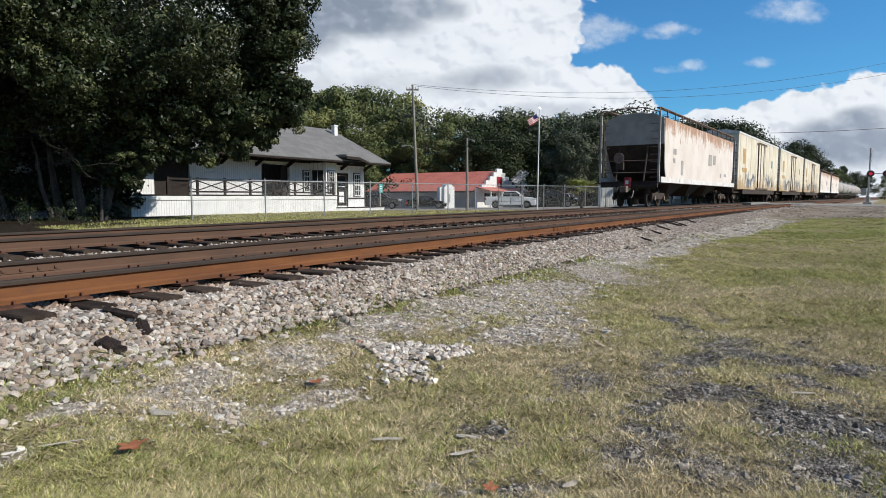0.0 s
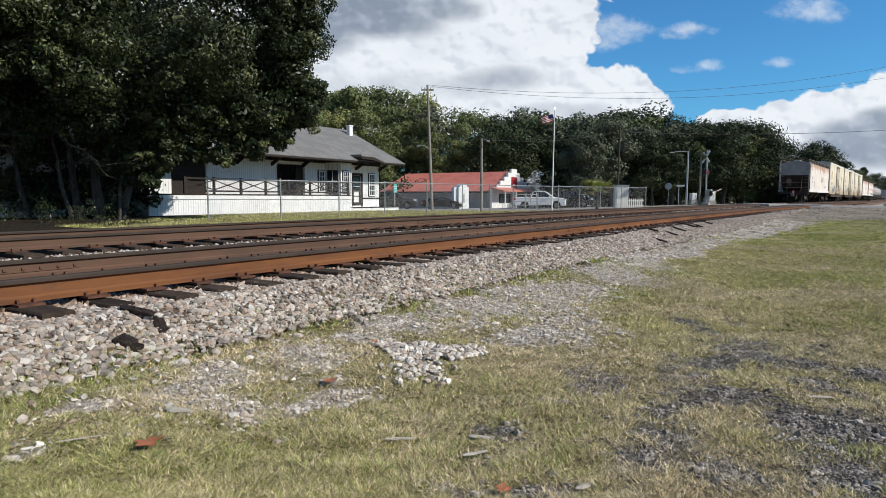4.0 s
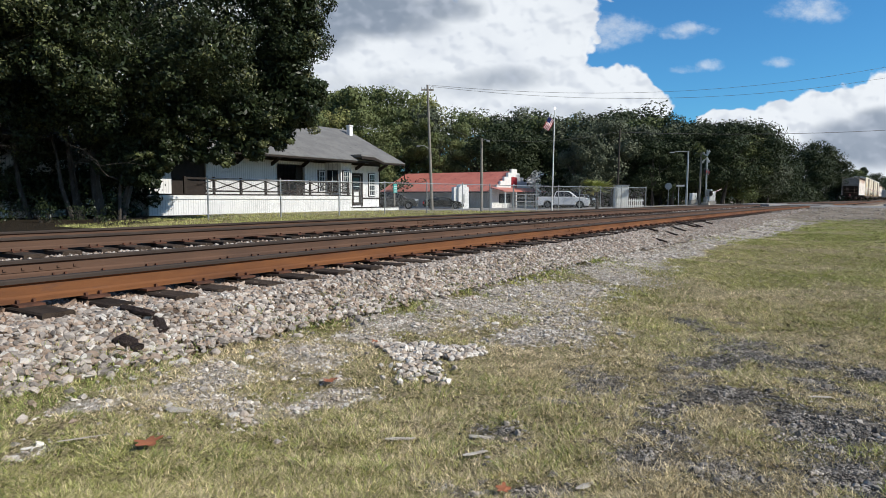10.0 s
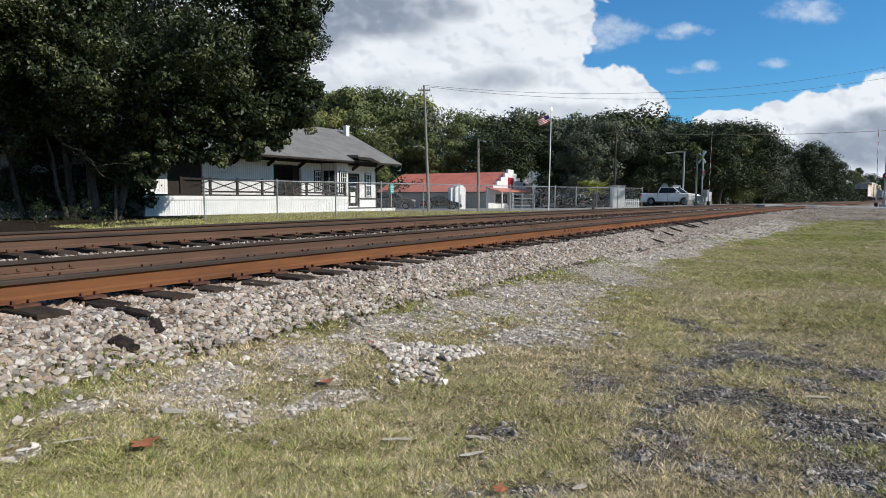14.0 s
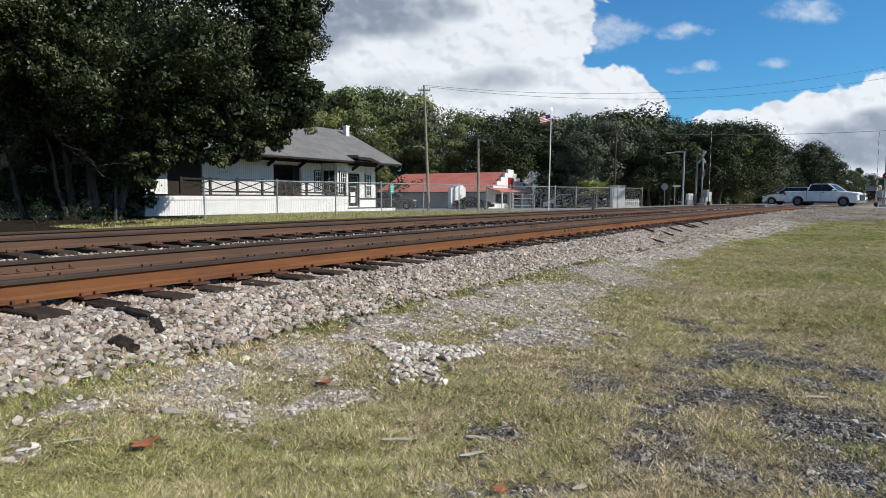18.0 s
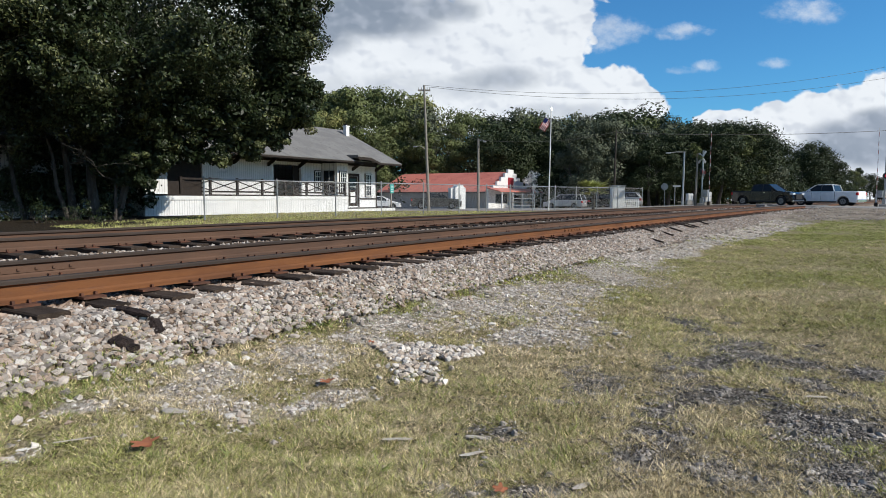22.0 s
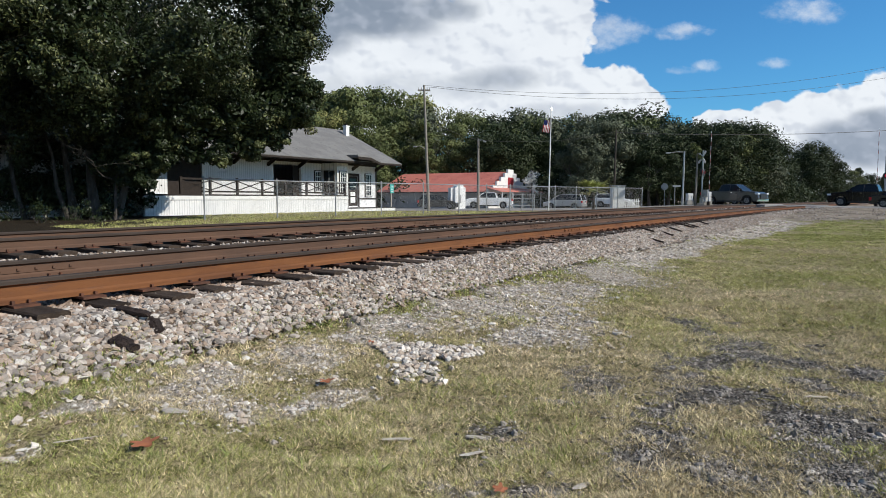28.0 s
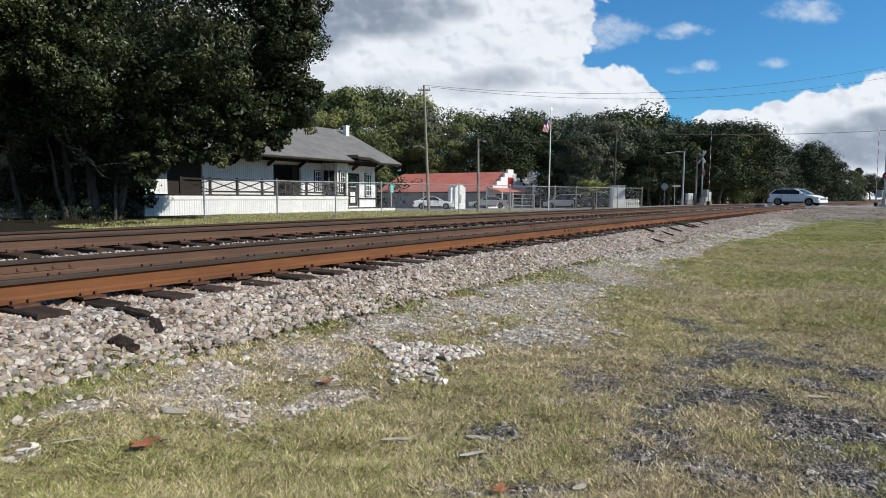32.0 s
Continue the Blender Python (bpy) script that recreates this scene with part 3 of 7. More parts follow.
# patches of the lawn: (aside, ahead, half width, half depth)
CINDERS = [(1.78, 2.75, 0.30, 0.26), (2.30, 3.30, 0.34, 0.38), (2.49, 6.20, 0.12, 0.45), (2.99, 6.46, 0.08, 0.21), (2.53, 5.19, 0.30, 0.43), (2.01, 4.86, 0.26, 0.23), (1.63, 4.32, 0.16, 0.25), (1.72, 3.90, 0.35, 0.17), (1.37, 3.67, 0.13, 0.22), (1.17, 3.25, 0.15, 0.25), (0.92, 2.88, 0.16, 0.22), (1.33, 2.82, 0.22, 0.19), (2.05, 3.54, 0.18, 0.23), (2.06, 3.21, 0.23, 0.27), (1.89, 2.81, 0.20, 0.27), (2.63, 4.16, 0.16, 0.23), (3.14, 4.58, 0.21, 0.19), (2.71, 4.85, 0.26, 0.21), (3.17, 5.26, 0.11, 0.22), (0.43, 2.64, 0.16, 0.10), (0.79, 3.77, 0.11, 0.10), (1.08, 4.31, 0.16, 0.25), (0.29, 3.21, 0.15, 0.11), (0.08, 2.76, 0.11, 0.08)]
SPILLS = [(-1.94, 3.34, 0.20, 0.10), (-1.70, 3.61, 0.18, 0.15), (-1.53, 3.87, 0.26, 0.23), (-1.19, 3.67, 0.26, 0.21), (-1.46, 4.17, 0.21, 0.17), (-1.02, 4.59, 0.28, 0.28), (-0.69, 5.28, 0.28, 0.24), (-0.44, 5.77, 0.31, 0.26), (-0.02, 6.25, 0.40, 0.28), (0.47, 6.90, 0.59, 0.43), (1.09, 7.78, 0.68, 0.54), (1.69, 8.38, 0.57, 0.67), (2.64, 10.00, 0.61, 0.95), (3.51, 11.33, 0.54, 0.69), (1.29, 6.74, 0.36, 1.01), (0.87, 5.83, 0.37, 0.54), (1.27, 5.53, 0.11, 0.49), (-2.01, 2.89, 0.08, 0.08), (-0.71, 4.01, 0.26, 0.11), (-0.76, 3.70, 0.17, 0.25)]
LATTICE = np.random.default_rng(5).uniform(-1, 1, (256, 256))


def drift(x, y, scale, seed=0):
    """Smooth random field, -1 to 1, over arrays of points."""
    x, y = np.asarray(x, float) * scale + seed * 17.3, np.asarray(y, float) * scale + seed * 41.9
    i, j = np.floor(x).astype(int), np.floor(y).astype(int)
    p, q = x - i, y - j
    p, q = p * p * (3 - 2 * p), q * q * (3 - 2 * q)
    at = lambda a_, b_: LATTICE[a_ % 256, b_ % 256]
    return (at(i, j) * (1 - p) + at(i + 1, j) * p) * (1 - q) + (at(i, j + 1) * (1 - p) + at(i + 1, j + 1) * p) * q


def patches(x, y, rows):
    """How deep each point lies in the ragged patches, 0 to 1."""
    x, y = np.asarray(x, float), np.asarray(y, float)
    wx = x + 0.10 * drift(x, y, 3.1, 1) + 0.05 * drift(x, y, 9.0, 2)
    wy = y + 0.16 * drift(x, y, 2.6, 3) + 0.07 * drift(x, y, 9.0, 4)
    out = np.zeros_like(x)
    for px, py, w, d in rows:
        out = np.maximum(out, np.exp(-0.8 * ((wx - px) / w) ** 2 - 0.8 * ((wy - py) / d) ** 2))
    return np.clip(out * (1.0 + 0.5 * drift(x, y, 6.0, 6) + 0.35 * drift(x, y, 15.0, 7)), 0, 1)


def spill_depth(x, y):
    """Pale gravel: the spilled patches, and the worn track that runs on beside the bed towards the crossing."""
    s, o = plan_s(x, y)
    foot = np.interp(s, [0, 9, 12, 17, 30, 45], [3.9, 3.6, 3.1, 2.9, 2.4, 1.6])
    on = (o < 5) * np.clip((s - 10.5) / 2, 0, 1) * np.clip((o - foot + 0.25 + 0.3 * drift(x, y, 1.2, 8)) / 0.35, 0, 1)
    return np.maximum(patches(x, y, SPILLS), on)


# ---- ground, ballast, tracks ----
def spread(lo, hi, near, first, grow):
    """Coordinates from lo to hi, first metres apart about near, widening outwards."""
    out = [near]
    for end, sign in ((hi, 1), (lo, -1)):
        p, d = near, first
        while (end - p) * sign > 0:
            p += d * sign
            d *= grow
            out.append(p)
    return np.array(sorted(out))


def build_ground():
    xs, ys = spread(-1800, 1800, 0.5, 0.06, 1.042), spread(-900, 2600, 4.2, 0.06, 1.042)
    gx, gy = np.meshgrid(xs, ys)
    z = lawn_z(gx, gy)
    s, o = plan_s(gx, gy)
    v = np.stack([gx, gy, z], -1).reshape(-1, 3)
    w, h = len(xs), len(ys)
    i = (np.arange(h - 1)[:, None] * w + np.arange(w - 1)).ravel()
    ob = solid("ground", v, np.stack([i, i + 1, i + 1 + w, i + w], 1), "ground", smooth=True)
    bare = spill_depth(gx, gy)
    bare = bare + 0.9 * np.exp(-((s - 66) / 12) ** 2) * (o < 5)
    cin = patches(gx, gy, CINDERS)
    lot = np.clip((gy - 62) / 6, 0, 1) * (o > 14) + np.clip((gy - 29) / 5, 0, 1) * np.clip((gx / np.maximum(gy, 1) - 0.46) / 0.12, 0, 1) * (o < 6) * (s > 0) * (s < 110)
    # extent of the painted shade under the oaks, beyond the far track
    oak_shade = np.clip((-9.6 - gx) / 1.5, 0, 1) * np.clip((gy - 12) / 3, 0, 1) * np.clip((36 - gy) / 4, 0, 1) * (o > 11)
    for name, val in (("bare", bare), ("cinder", cin), ("lot", lot), ("oak_shade", oak_shade)):
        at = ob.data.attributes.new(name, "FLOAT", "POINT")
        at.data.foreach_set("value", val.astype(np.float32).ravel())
    tagged(ob, "thin dry lawn over sandy soil with bare gravel patches", "ground", kind="structure")


ICO = None


OCTA = (np.array([(1, 0, 0), (-1, 0, 0), (0, 1, 0), (0, -1, 0), (0, 0, 1), (0, 0, -1)], float),
        np.array([(0, 2, 4), (2, 1, 4), (1, 3, 4), (3, 0, 4), (2, 0, 5), (1, 2, 5), (3, 1, 5), (0, 3, 5)]))


def stones(name, pos, size, material, label, category, flat=0.75, parent=None, chips=False):
    """Angular broken stones at the positions given, joined; chips: plainer ones."""
    global ICO
    if ICO is None:
        bm = bmesh.new()
        bmesh.ops.create_icosphere(bm, subdivisions=1, radius=1.0)
        ICO = np.array([v.co[:] for v in bm.verts]), np.array([[v.index for v in f.verts] for f in bm.faces])
        bm.free()
    rng = np.random.default_rng(len(pos))
    bv, bf = OCTA if chips else ICO
    n, k = len(pos), len(bv)
    v = bv[None] * (1 + rng.uniform(-0.42, 0.42, (n, k, 1)))
    v = v * rng.uniform(0.65, 1.25, (n, 1, 3))
    th = rng.uniform(0, 2 * np.pi, n)
    c, s_ = np.cos(th), np.sin(th)
    ti = rng.uniform(-0.7, 0.7, n)
    ct, st = np.cos(ti), np.sin(ti)
    y, z = v[..., 1] * ct[:, None] - v[..., 2] * st[:, None], v[..., 1] * st[:, None] + v[..., 2] * ct[:, None]
    x = v[..., 0] * c[:, None] - y * s_[:, None]
    y = v[..., 0] * s_[:, None] + y * c[:, None]
    v = np.stack([x, y, z * flat], -1) * np.asarray(size).reshape(-1, 1, 1) + np.asarray(pos)[:, None, :]
    f = (bf[None] + (np.arange(n) * k)[:, None, None]).reshape(-1, 3)
    ob = solid(name, v.reshape(-1, 3), f, material, parent)
    if not parent:
        tagged(ob, label, category, kind="stuff")
    return ob


def bed_z(o, centre, top):
    """Height of the ballast across a track."""
    d = abs(o - centre)
    tie_top = top - 0.19
    return np.where(d < 1.45, tie_top - 0.055, tie_top - 0.055 - (d - 1.45) * 0.45)


def bed_height(o, s=0.0):
    return np.maximum(np.maximum(bed_z(o, NEAR, TOP_NEAR), bed_z(o, FAR, TOP_FAR)), 0.0)


def build_beds():
    offs = np.array([3.7, 4.05, 4.4, 4.7, 5.2, 5.855, 6.5, 7.2, 7.5, 7.8, 8.1, 8.4, 9.0, 9.8, 10.6, 11.25, 11.6, 12.0, 12.4])
    z = bed_height(offs)
    z[0], z[-1] = -0.25, -0.25
    ss = np.concatenate([np.arange(-45, 110, 2.0), np.arange(110, 900, 20.0)])
    v = [along(s, o, zz)[:] for s in ss for o, zz in zip(offs, z)]
    w = len(offs)
    i = (np.arange(len(ss) - 1)[:, None] * w + np.arange(w - 1)).ravel()
    tagged(solid("ballast_bed", v, np.stack([i, i + w, i + w + 1, i + 1], 1), "bed"), "bed of grey railway ballast under both tracks", "ballast", kind="structure")
    rng = np.random.default_rng(4)

    def scatter(n, s0, s1, o0, o1, power=1.0):
        s = s0 + (s1 - s0) * rng.uniform(0, 1, n) ** power
        o = rng.uniform(o0, o1, n)
        zz = bed_height(o)
        p = np.array([along(a_, b_, c_)[:] for a_, b_, c_ in zip(s, o, zz)])
        return p
    groups = [("ballast_stones", scatter(30000, -3.5, 16, 3.85, 5.0, 1.4), 0.026, "stone"),
              ("ballast_stones", scatter(16000, 14, 45, 3.75, 5.0, 1.4), 0.034, "stone"),
              ("ballast_stones", scatter(7000, 40, 95, 3.2, 5.0, 1.2), 0.06, "stone"),
              ("ballast_stones", scatter(12000, -4, 40, 6.9, 8.7, 1.3), 0.030, "stone"),
              ("ballast_stones", scatter(3000, 35, 100, 6.9, 8.7, 1.2), 0.07, "stone"),
              ("rust_dusted_stones", scatter(5000, -3.5, 14, 4.88, 5.32, 1.3), 0.036, "rusty_stone"),
              ("rust_dusted_stones", scatter(11000, -3.5, 30, 4.55, 6.6, 1.4), 0.032, "rusty_stone")]
    for name, p, size, mat_ in groups:
        p[:, 2] += size * rng.uniform(-0.1, 0.45, len(p))
        stones(name, p, size * rng.uniform(0.55, 1.35, len(p)), mat_, "broken grey and pink granite ballast stones", "ballast", chips=size > 0.026)
    # stones strewn over the lawn below the bed
    n = 2600
    s = rng.uniform(-3, 26, n)
    o = 4.15 - np.abs(rng.normal(0, 0.22, n))
    p = np.array([along(a_, b_, 0)[:] for a_, b_ in zip(s, o)])
    p[:, 2] = np.maximum(lawn_z(p[:, 0], p[:, 1]), bed_height(o)) + 0.008
    stones("strewn_stones", p, 0.010 + 0.030 * rng.uniform(0, 1, len(p)) ** 1.6, "stone", "loose ballast stones strewn in the thin grass", "stones")

    def strew(name, n, deep, x0, x1, y0, y1, lo, hi, power, material, label, flat=0.6, chips=True):
        y = y0 + (y1 - y0) * rng.uniform(0, 1, n) ** 1.5
        x = x0 + (x1 - x0) * rng.uniform(0, 1, n)
        k = deep(x, y)
        keep = (k > rng.uniform(0.05, 1.0, n)) & (plan_s(x, y)[1] < 4.05)
        p = np.stack([x, y, np.zeros(n)], 1)[keep]
        p[:, 2] = lawn_z(p[:, 0], p[:, 1]) + 0.003
        size = (lo + (hi - lo) * rng.uniform(0, 1, len(p)) ** power) * (0.8 + p[:, 1] / 22)
        stones(name, p, size, material, label, "gravel", flat, chips=chips)
    cinders = lambda x, y: patches(x, y, CINDERS)
    strew("cinder_gravel", 120000, cinders, -0.2, 3.7, 2.3, 7.0, 0.004, 0.013, 1.6, "cinder", "dark cinder gravel worn into the lawn")
    strew("cinder_lumps", 1800, cinders, -0.2, 3.7, 2.3, 5.4, 0.010, 0.028, 2.2, "cinder", "broken lumps of grey stone among the cinders", 0.8, chips=False)
    strew("spilled_gravel", 150000, spill_depth, -2.6, 5.0, 2.5, 14.0, 0.005, 0.020, 1.8, "pale_stone", "pale gravel spilled over the thin grass")
    strew("spilled_lumps", 5000, spill_depth, -2.6, 2.6, 2.6, 9.0, 0.012, 0.036, 2.2, "pale_stone", "loose pale stones among the spilled gravel", chips=False)
    strew("track_side_gravel", 26000, spill_depth, 2.5, 18.0, 11.0, 32.0, 0.016, 0.036, 1.4, "pale_stone", "pale gravel spread beside the bed")
    n = 9000
    p = np.stack([rng.uniform(-1, 1, n), 2.3 + 9.0 * rng.uniform(0, 1, n) ** 1.5, np.zeros(n)], 1)
    p[:, 0] *= 0.85 * p[:, 1]
    _, o = plan_s(p[:, 0], p[:, 1])
    p = p[(o < 3.9) & (drift(p[:, 0], p[:, 1], 1.6, 12) + 0.7 * drift(p[:, 0], p[:, 1], 5.0, 1) > rng.uniform(-0.2, 1.2, n))]
    p[:, 2] = lawn_z(p[:, 0], p[:, 1]) + 0.006
    stones("pebble_litter", p, 0.003 + 0.016 * rng.uniform(0, 1, len(p)) ** 4, "stone", "small pale pebbles littering the thin grass", "pebbles", chips=True)
    n = 6000
    s, o = rng.uniform(38, 64, n), rng.uniform(-6, 4, n)
    keep = np.array([noise.noise((a_ * 0.3, b_ * 0.6, 8)) for a_, b_ in zip(s, o)]) > rng.uniform(-0.3, 0.3, n)
    p = np.array([along(a_, b_, 0)[:] for a_, b_ in zip(s[keep], o[keep])])
    p[:, 2] = lawn_z(p[:, 0], p[:, 1]) + 0.01
    stones("verge_gravel", p, rng.uniform(0.02, 0.06, len(p)), "stone", "coarse gravel scattered beside the crossing", "gravel", chips=True)
    # a tipped shovelful of ballast on the lawn
    n = 620
    r, th = np.sqrt(rng.uniform(0, 1, n)), rng.uniform(0, 2 * np.pi, n)
    p = np.stack([-0.10 + 0.44 * r * np.cos(th) * (1 + 0.2 * np.sin(3 * th)), 5.02 + 0.34 * r * np.sin(th) * (1 + 0.25 * np.sin(2 * th + 1)), np.zeros(n)], 1)
    p[n - 130:, 0] = -0.16 + 0.14 * rng.normal(0, 0.7, 130)
    p[n - 130:, 1] = 4.46 + 0.20 * rng.normal(0, 0.7, 130)
    p[:, 2] = lawn_z(p[:, 0], p[:, 1]) + 0.012 + 0.02 * (1 - r)
    stones("gravel_heap", p, rng.uniform(0.010, 0.034, n), "pale_stone", "small spilled patch of grey gravel in the lawn", "gravel")


RAIL = [(-0.070, 0), (0.070, 0), (0.070, 0.012), (0.022, 0.028), (0.0085, 0.045), (0.0085, 0.122), (0.036, 0.136), (0.036, 0.160), (0.030, 0.170),
        (-0.030, 0.170), (-0.036, 0.160), (-0.036, 0.136), (-0.0085, 0.122), (-0.0085, 0.045), (-0.022, 0.028), (-0.070, 0.012)]


def build_track(centre, top, mat_, s_first, label):
    track = thing("railway_track", label, "railway track", kind="structure")
    base = top - 0.170
    ss = np.concatenate([np.arange(-40, 130, 3.0), np.arange(130, 900, 15.0)])
    for side in (-0.755, 0.755):
        rings = [[along(s, centre + side + p, base + q) for p, q in RAIL] for s in ss]
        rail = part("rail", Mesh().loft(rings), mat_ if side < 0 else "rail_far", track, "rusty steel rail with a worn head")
        head = Mesh()
        head.loft([[along(s, centre + side + p, top + q) for p, q in ((-0.037, -0.033), (0.037, -0.033), (0.037, -0.009), (0.031, 0.001), (-0.031, 0.001), (-0.037, -0.009))] for s in ss])
        part("running_surface", head, "rail_top", rail, "dull grey-brown worn rail head")
    rng = random.Random(int(centre * 10))
    shapes = []
    for i in range(5):
        t = Mesh()
        rings = []
        for k in range(5):
            y = -1.30 + 0.65 * k + rng.uniform(-0.02, 0.02)
            a_, c_ = 0.115 + rng.uniform(-0.008, 0.008), rng.uniform(-0.006, 0.006)
            rings.append([(-a_, y, -0.17), (a_, y, -0.17), (a_, y, -0.012 + c_), (a_ - 0.012, y, c_), (-a_ + 0.012, y, c_), (-a_, y, -0.012 + c_)])
        t.loft(rings)
        shapes.append(t.data("tie", "tie"))
    plates, spikes = Mesh(), Mesh()
    s, n = s_first, 0
    while n < 260:
        m = line_pose(s + rng.uniform(-0.03, 0.03), centre + rng.uniform(-0.05, 0.05), base - 0.014 - rng.uniform(0, 0.02)) @ Matrix.Rotation(rng.uniform(-0.03, 0.03), 4, "Z")
        part("tie", shapes[n % 5], "", track, m=m)
        if n < 130:
            for side in (-0.755, 0.755):
                q = line_pose(s, centre + side, base)
                plates.box(-0.09, 0.09, -0.17, 0.17, -0.02, -0.001, q)
                for dx, dy in ((-0.06, -0.085), (0.05, -0.085), (-0.05, 0.085), (0.06, 0.085)):
                    if rng.random() < 0.85:
                        spikes.box(dx - 0.009, dx + 0.009, dy - 0.014, dy + 0.014, 0, 0.020 + rng.uniform(0, 0.012), q)
        s += 0.485 if n < 200 else 0.55
        n += 1
    part("tie_plates", plates, "iron", track, "rusty steel tie plates")
    part("spikes", spikes, "iron", track, "rusty square-headed rail spikes")
    for side in (-0.755, 0.755):
        bars = Mesh()
        for sj in (2.2, 13.9, 26.0):
            q = line_pose(sj + side, centre + side, base)
            bars.box(-0.45, 0.45, -0.018, 0.018, 0.05, 0.115, q)
            for k in range(6):
                bars.box(-0.40 + 0.16 * k - 0.014, -0.40 + 0.16 * k + 0.014, -0.032, 0.032, 0.072, 0.094, q)
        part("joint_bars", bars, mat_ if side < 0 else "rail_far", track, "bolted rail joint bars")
    return track


def build_road():
    ds = np.arange(0, ROAD_D[-1] - 0.5, 1.0)
    v = []
    for d in ds:
        for side, dz in ((-4.6, -0.10), (-4.3, 0.0), (0, 0.04), (4.3, 0.0), (4.6, -0.10)):
            p, _ = road_at(d, side)
            v.append((p.x, p.y, p.z + dz))
    i = (np.arange(len(ds) - 1)[:, None] * 5 + np.arange(4)).ravel()
    tagged(solid("road", v, np.stack([i, i + 1, i + 6, i + 5], 1), "asphalt"), "worn grey asphalt road crossing the tracks", "road", kind="structure")
    for centre, top in ((NEAR, TOP_NEAR), (FAR, TOP_FAR)):
        for o0, o1 in ((centre - 1.5, centre - 0.80), (centre - 0.70, centre + 0.70), (centre + 0.80, centre + 1.5)):
            for k in range(5):
                s0 = 62.4 + k * 2.0
                p = Mesh()
                ring = [[along(s, o, top + q) for o, q in ((o0, -0.2), (o1, -0.2), (o1, 0.0), (o0, 0.0))] for s in (s0, s0 + 0.98, s0 + 1.96)]
                p.loft(ring)
                tagged(part("crossing_panel", p, "asphalt"), "worn asphalt panel between the rails of the crossing", "crossing panel", "crossing panels", "structure")


build_ground()
build_beds()
build_track(NEAR, TOP_NEAR, "rail", -4.1, "near railway track with orange-rusted rails on dark ties")
build_track(FAR, TOP_FAR, "rail_far", -4.4, "far railway track with brown rails on dark ties")
build_road()

# ---- depot ----
def on_site(lx, ly, head=34.0):
    """World place of a point lx along and ly across from the camera, in the buildings' own grid."""
    h = radians(head)
    return Vector((lx * math.sin(h) - ly * math.cos(h), lx * math.cos(h) + ly * math.sin(h), 0))


def site_pose(lx, ly, z=0.0, head=34.0):
    m = Matrix.Rotation(math.pi / 2 - radians(head), 4, "Z")
    m.translation = on_site(lx, ly, head) + Vector((0, 0, z))
    return m


def window(parent, x0, x1, z0, z1, y, bars=(2, 2), depth=0.06):
    """A sash window on a wall that faces -y."""
    w = part("window", Mesh().box(x0, x1, y - depth, y + 0.02, z0, z1), "dark_wood", parent, "dark-framed sash window", 0.008)
    nx, nz = bars
    dx, dz = (x1 - x0 - 0.16) / nx, (z1 - z0 - 0.16) / nz
    for i in range(nx):
        for j in range(nz):
            a_, c_ = x0 + 0.08 + i * dx, z0 + 0.08 + j * dz
            part("pane", Mesh().box(a_ + 0.012, a_ + dx - 0.012, y - depth - 0.012, y - depth + 0.004, c_ + 0.012, c_ + dz - 0.012), "glass", w)
    mt = Mesh()
    for i in range(nx + 1):
        q, t = x0 + 0.08 + i * dx, 0.028 if i in (0, nx) else 0.014
        mt.box(q - t, q + t, y - depth - 0.018, y - depth - 0.004, z0 + 0.06, z1 - 0.06)
    for j in range(nz + 1):
        q, t = z0 + 0.08 + j * dz, 0.035 if j in (0, nz // 2, nz) else 0.014
        mt.box(x0 + 0.06, x1 - 0.06, y - depth - 0.020, y - depth - 0.006, q - t, q + t)
    part("sash_bars", mt, "white", w, "white sash and glazing bars")
    return w


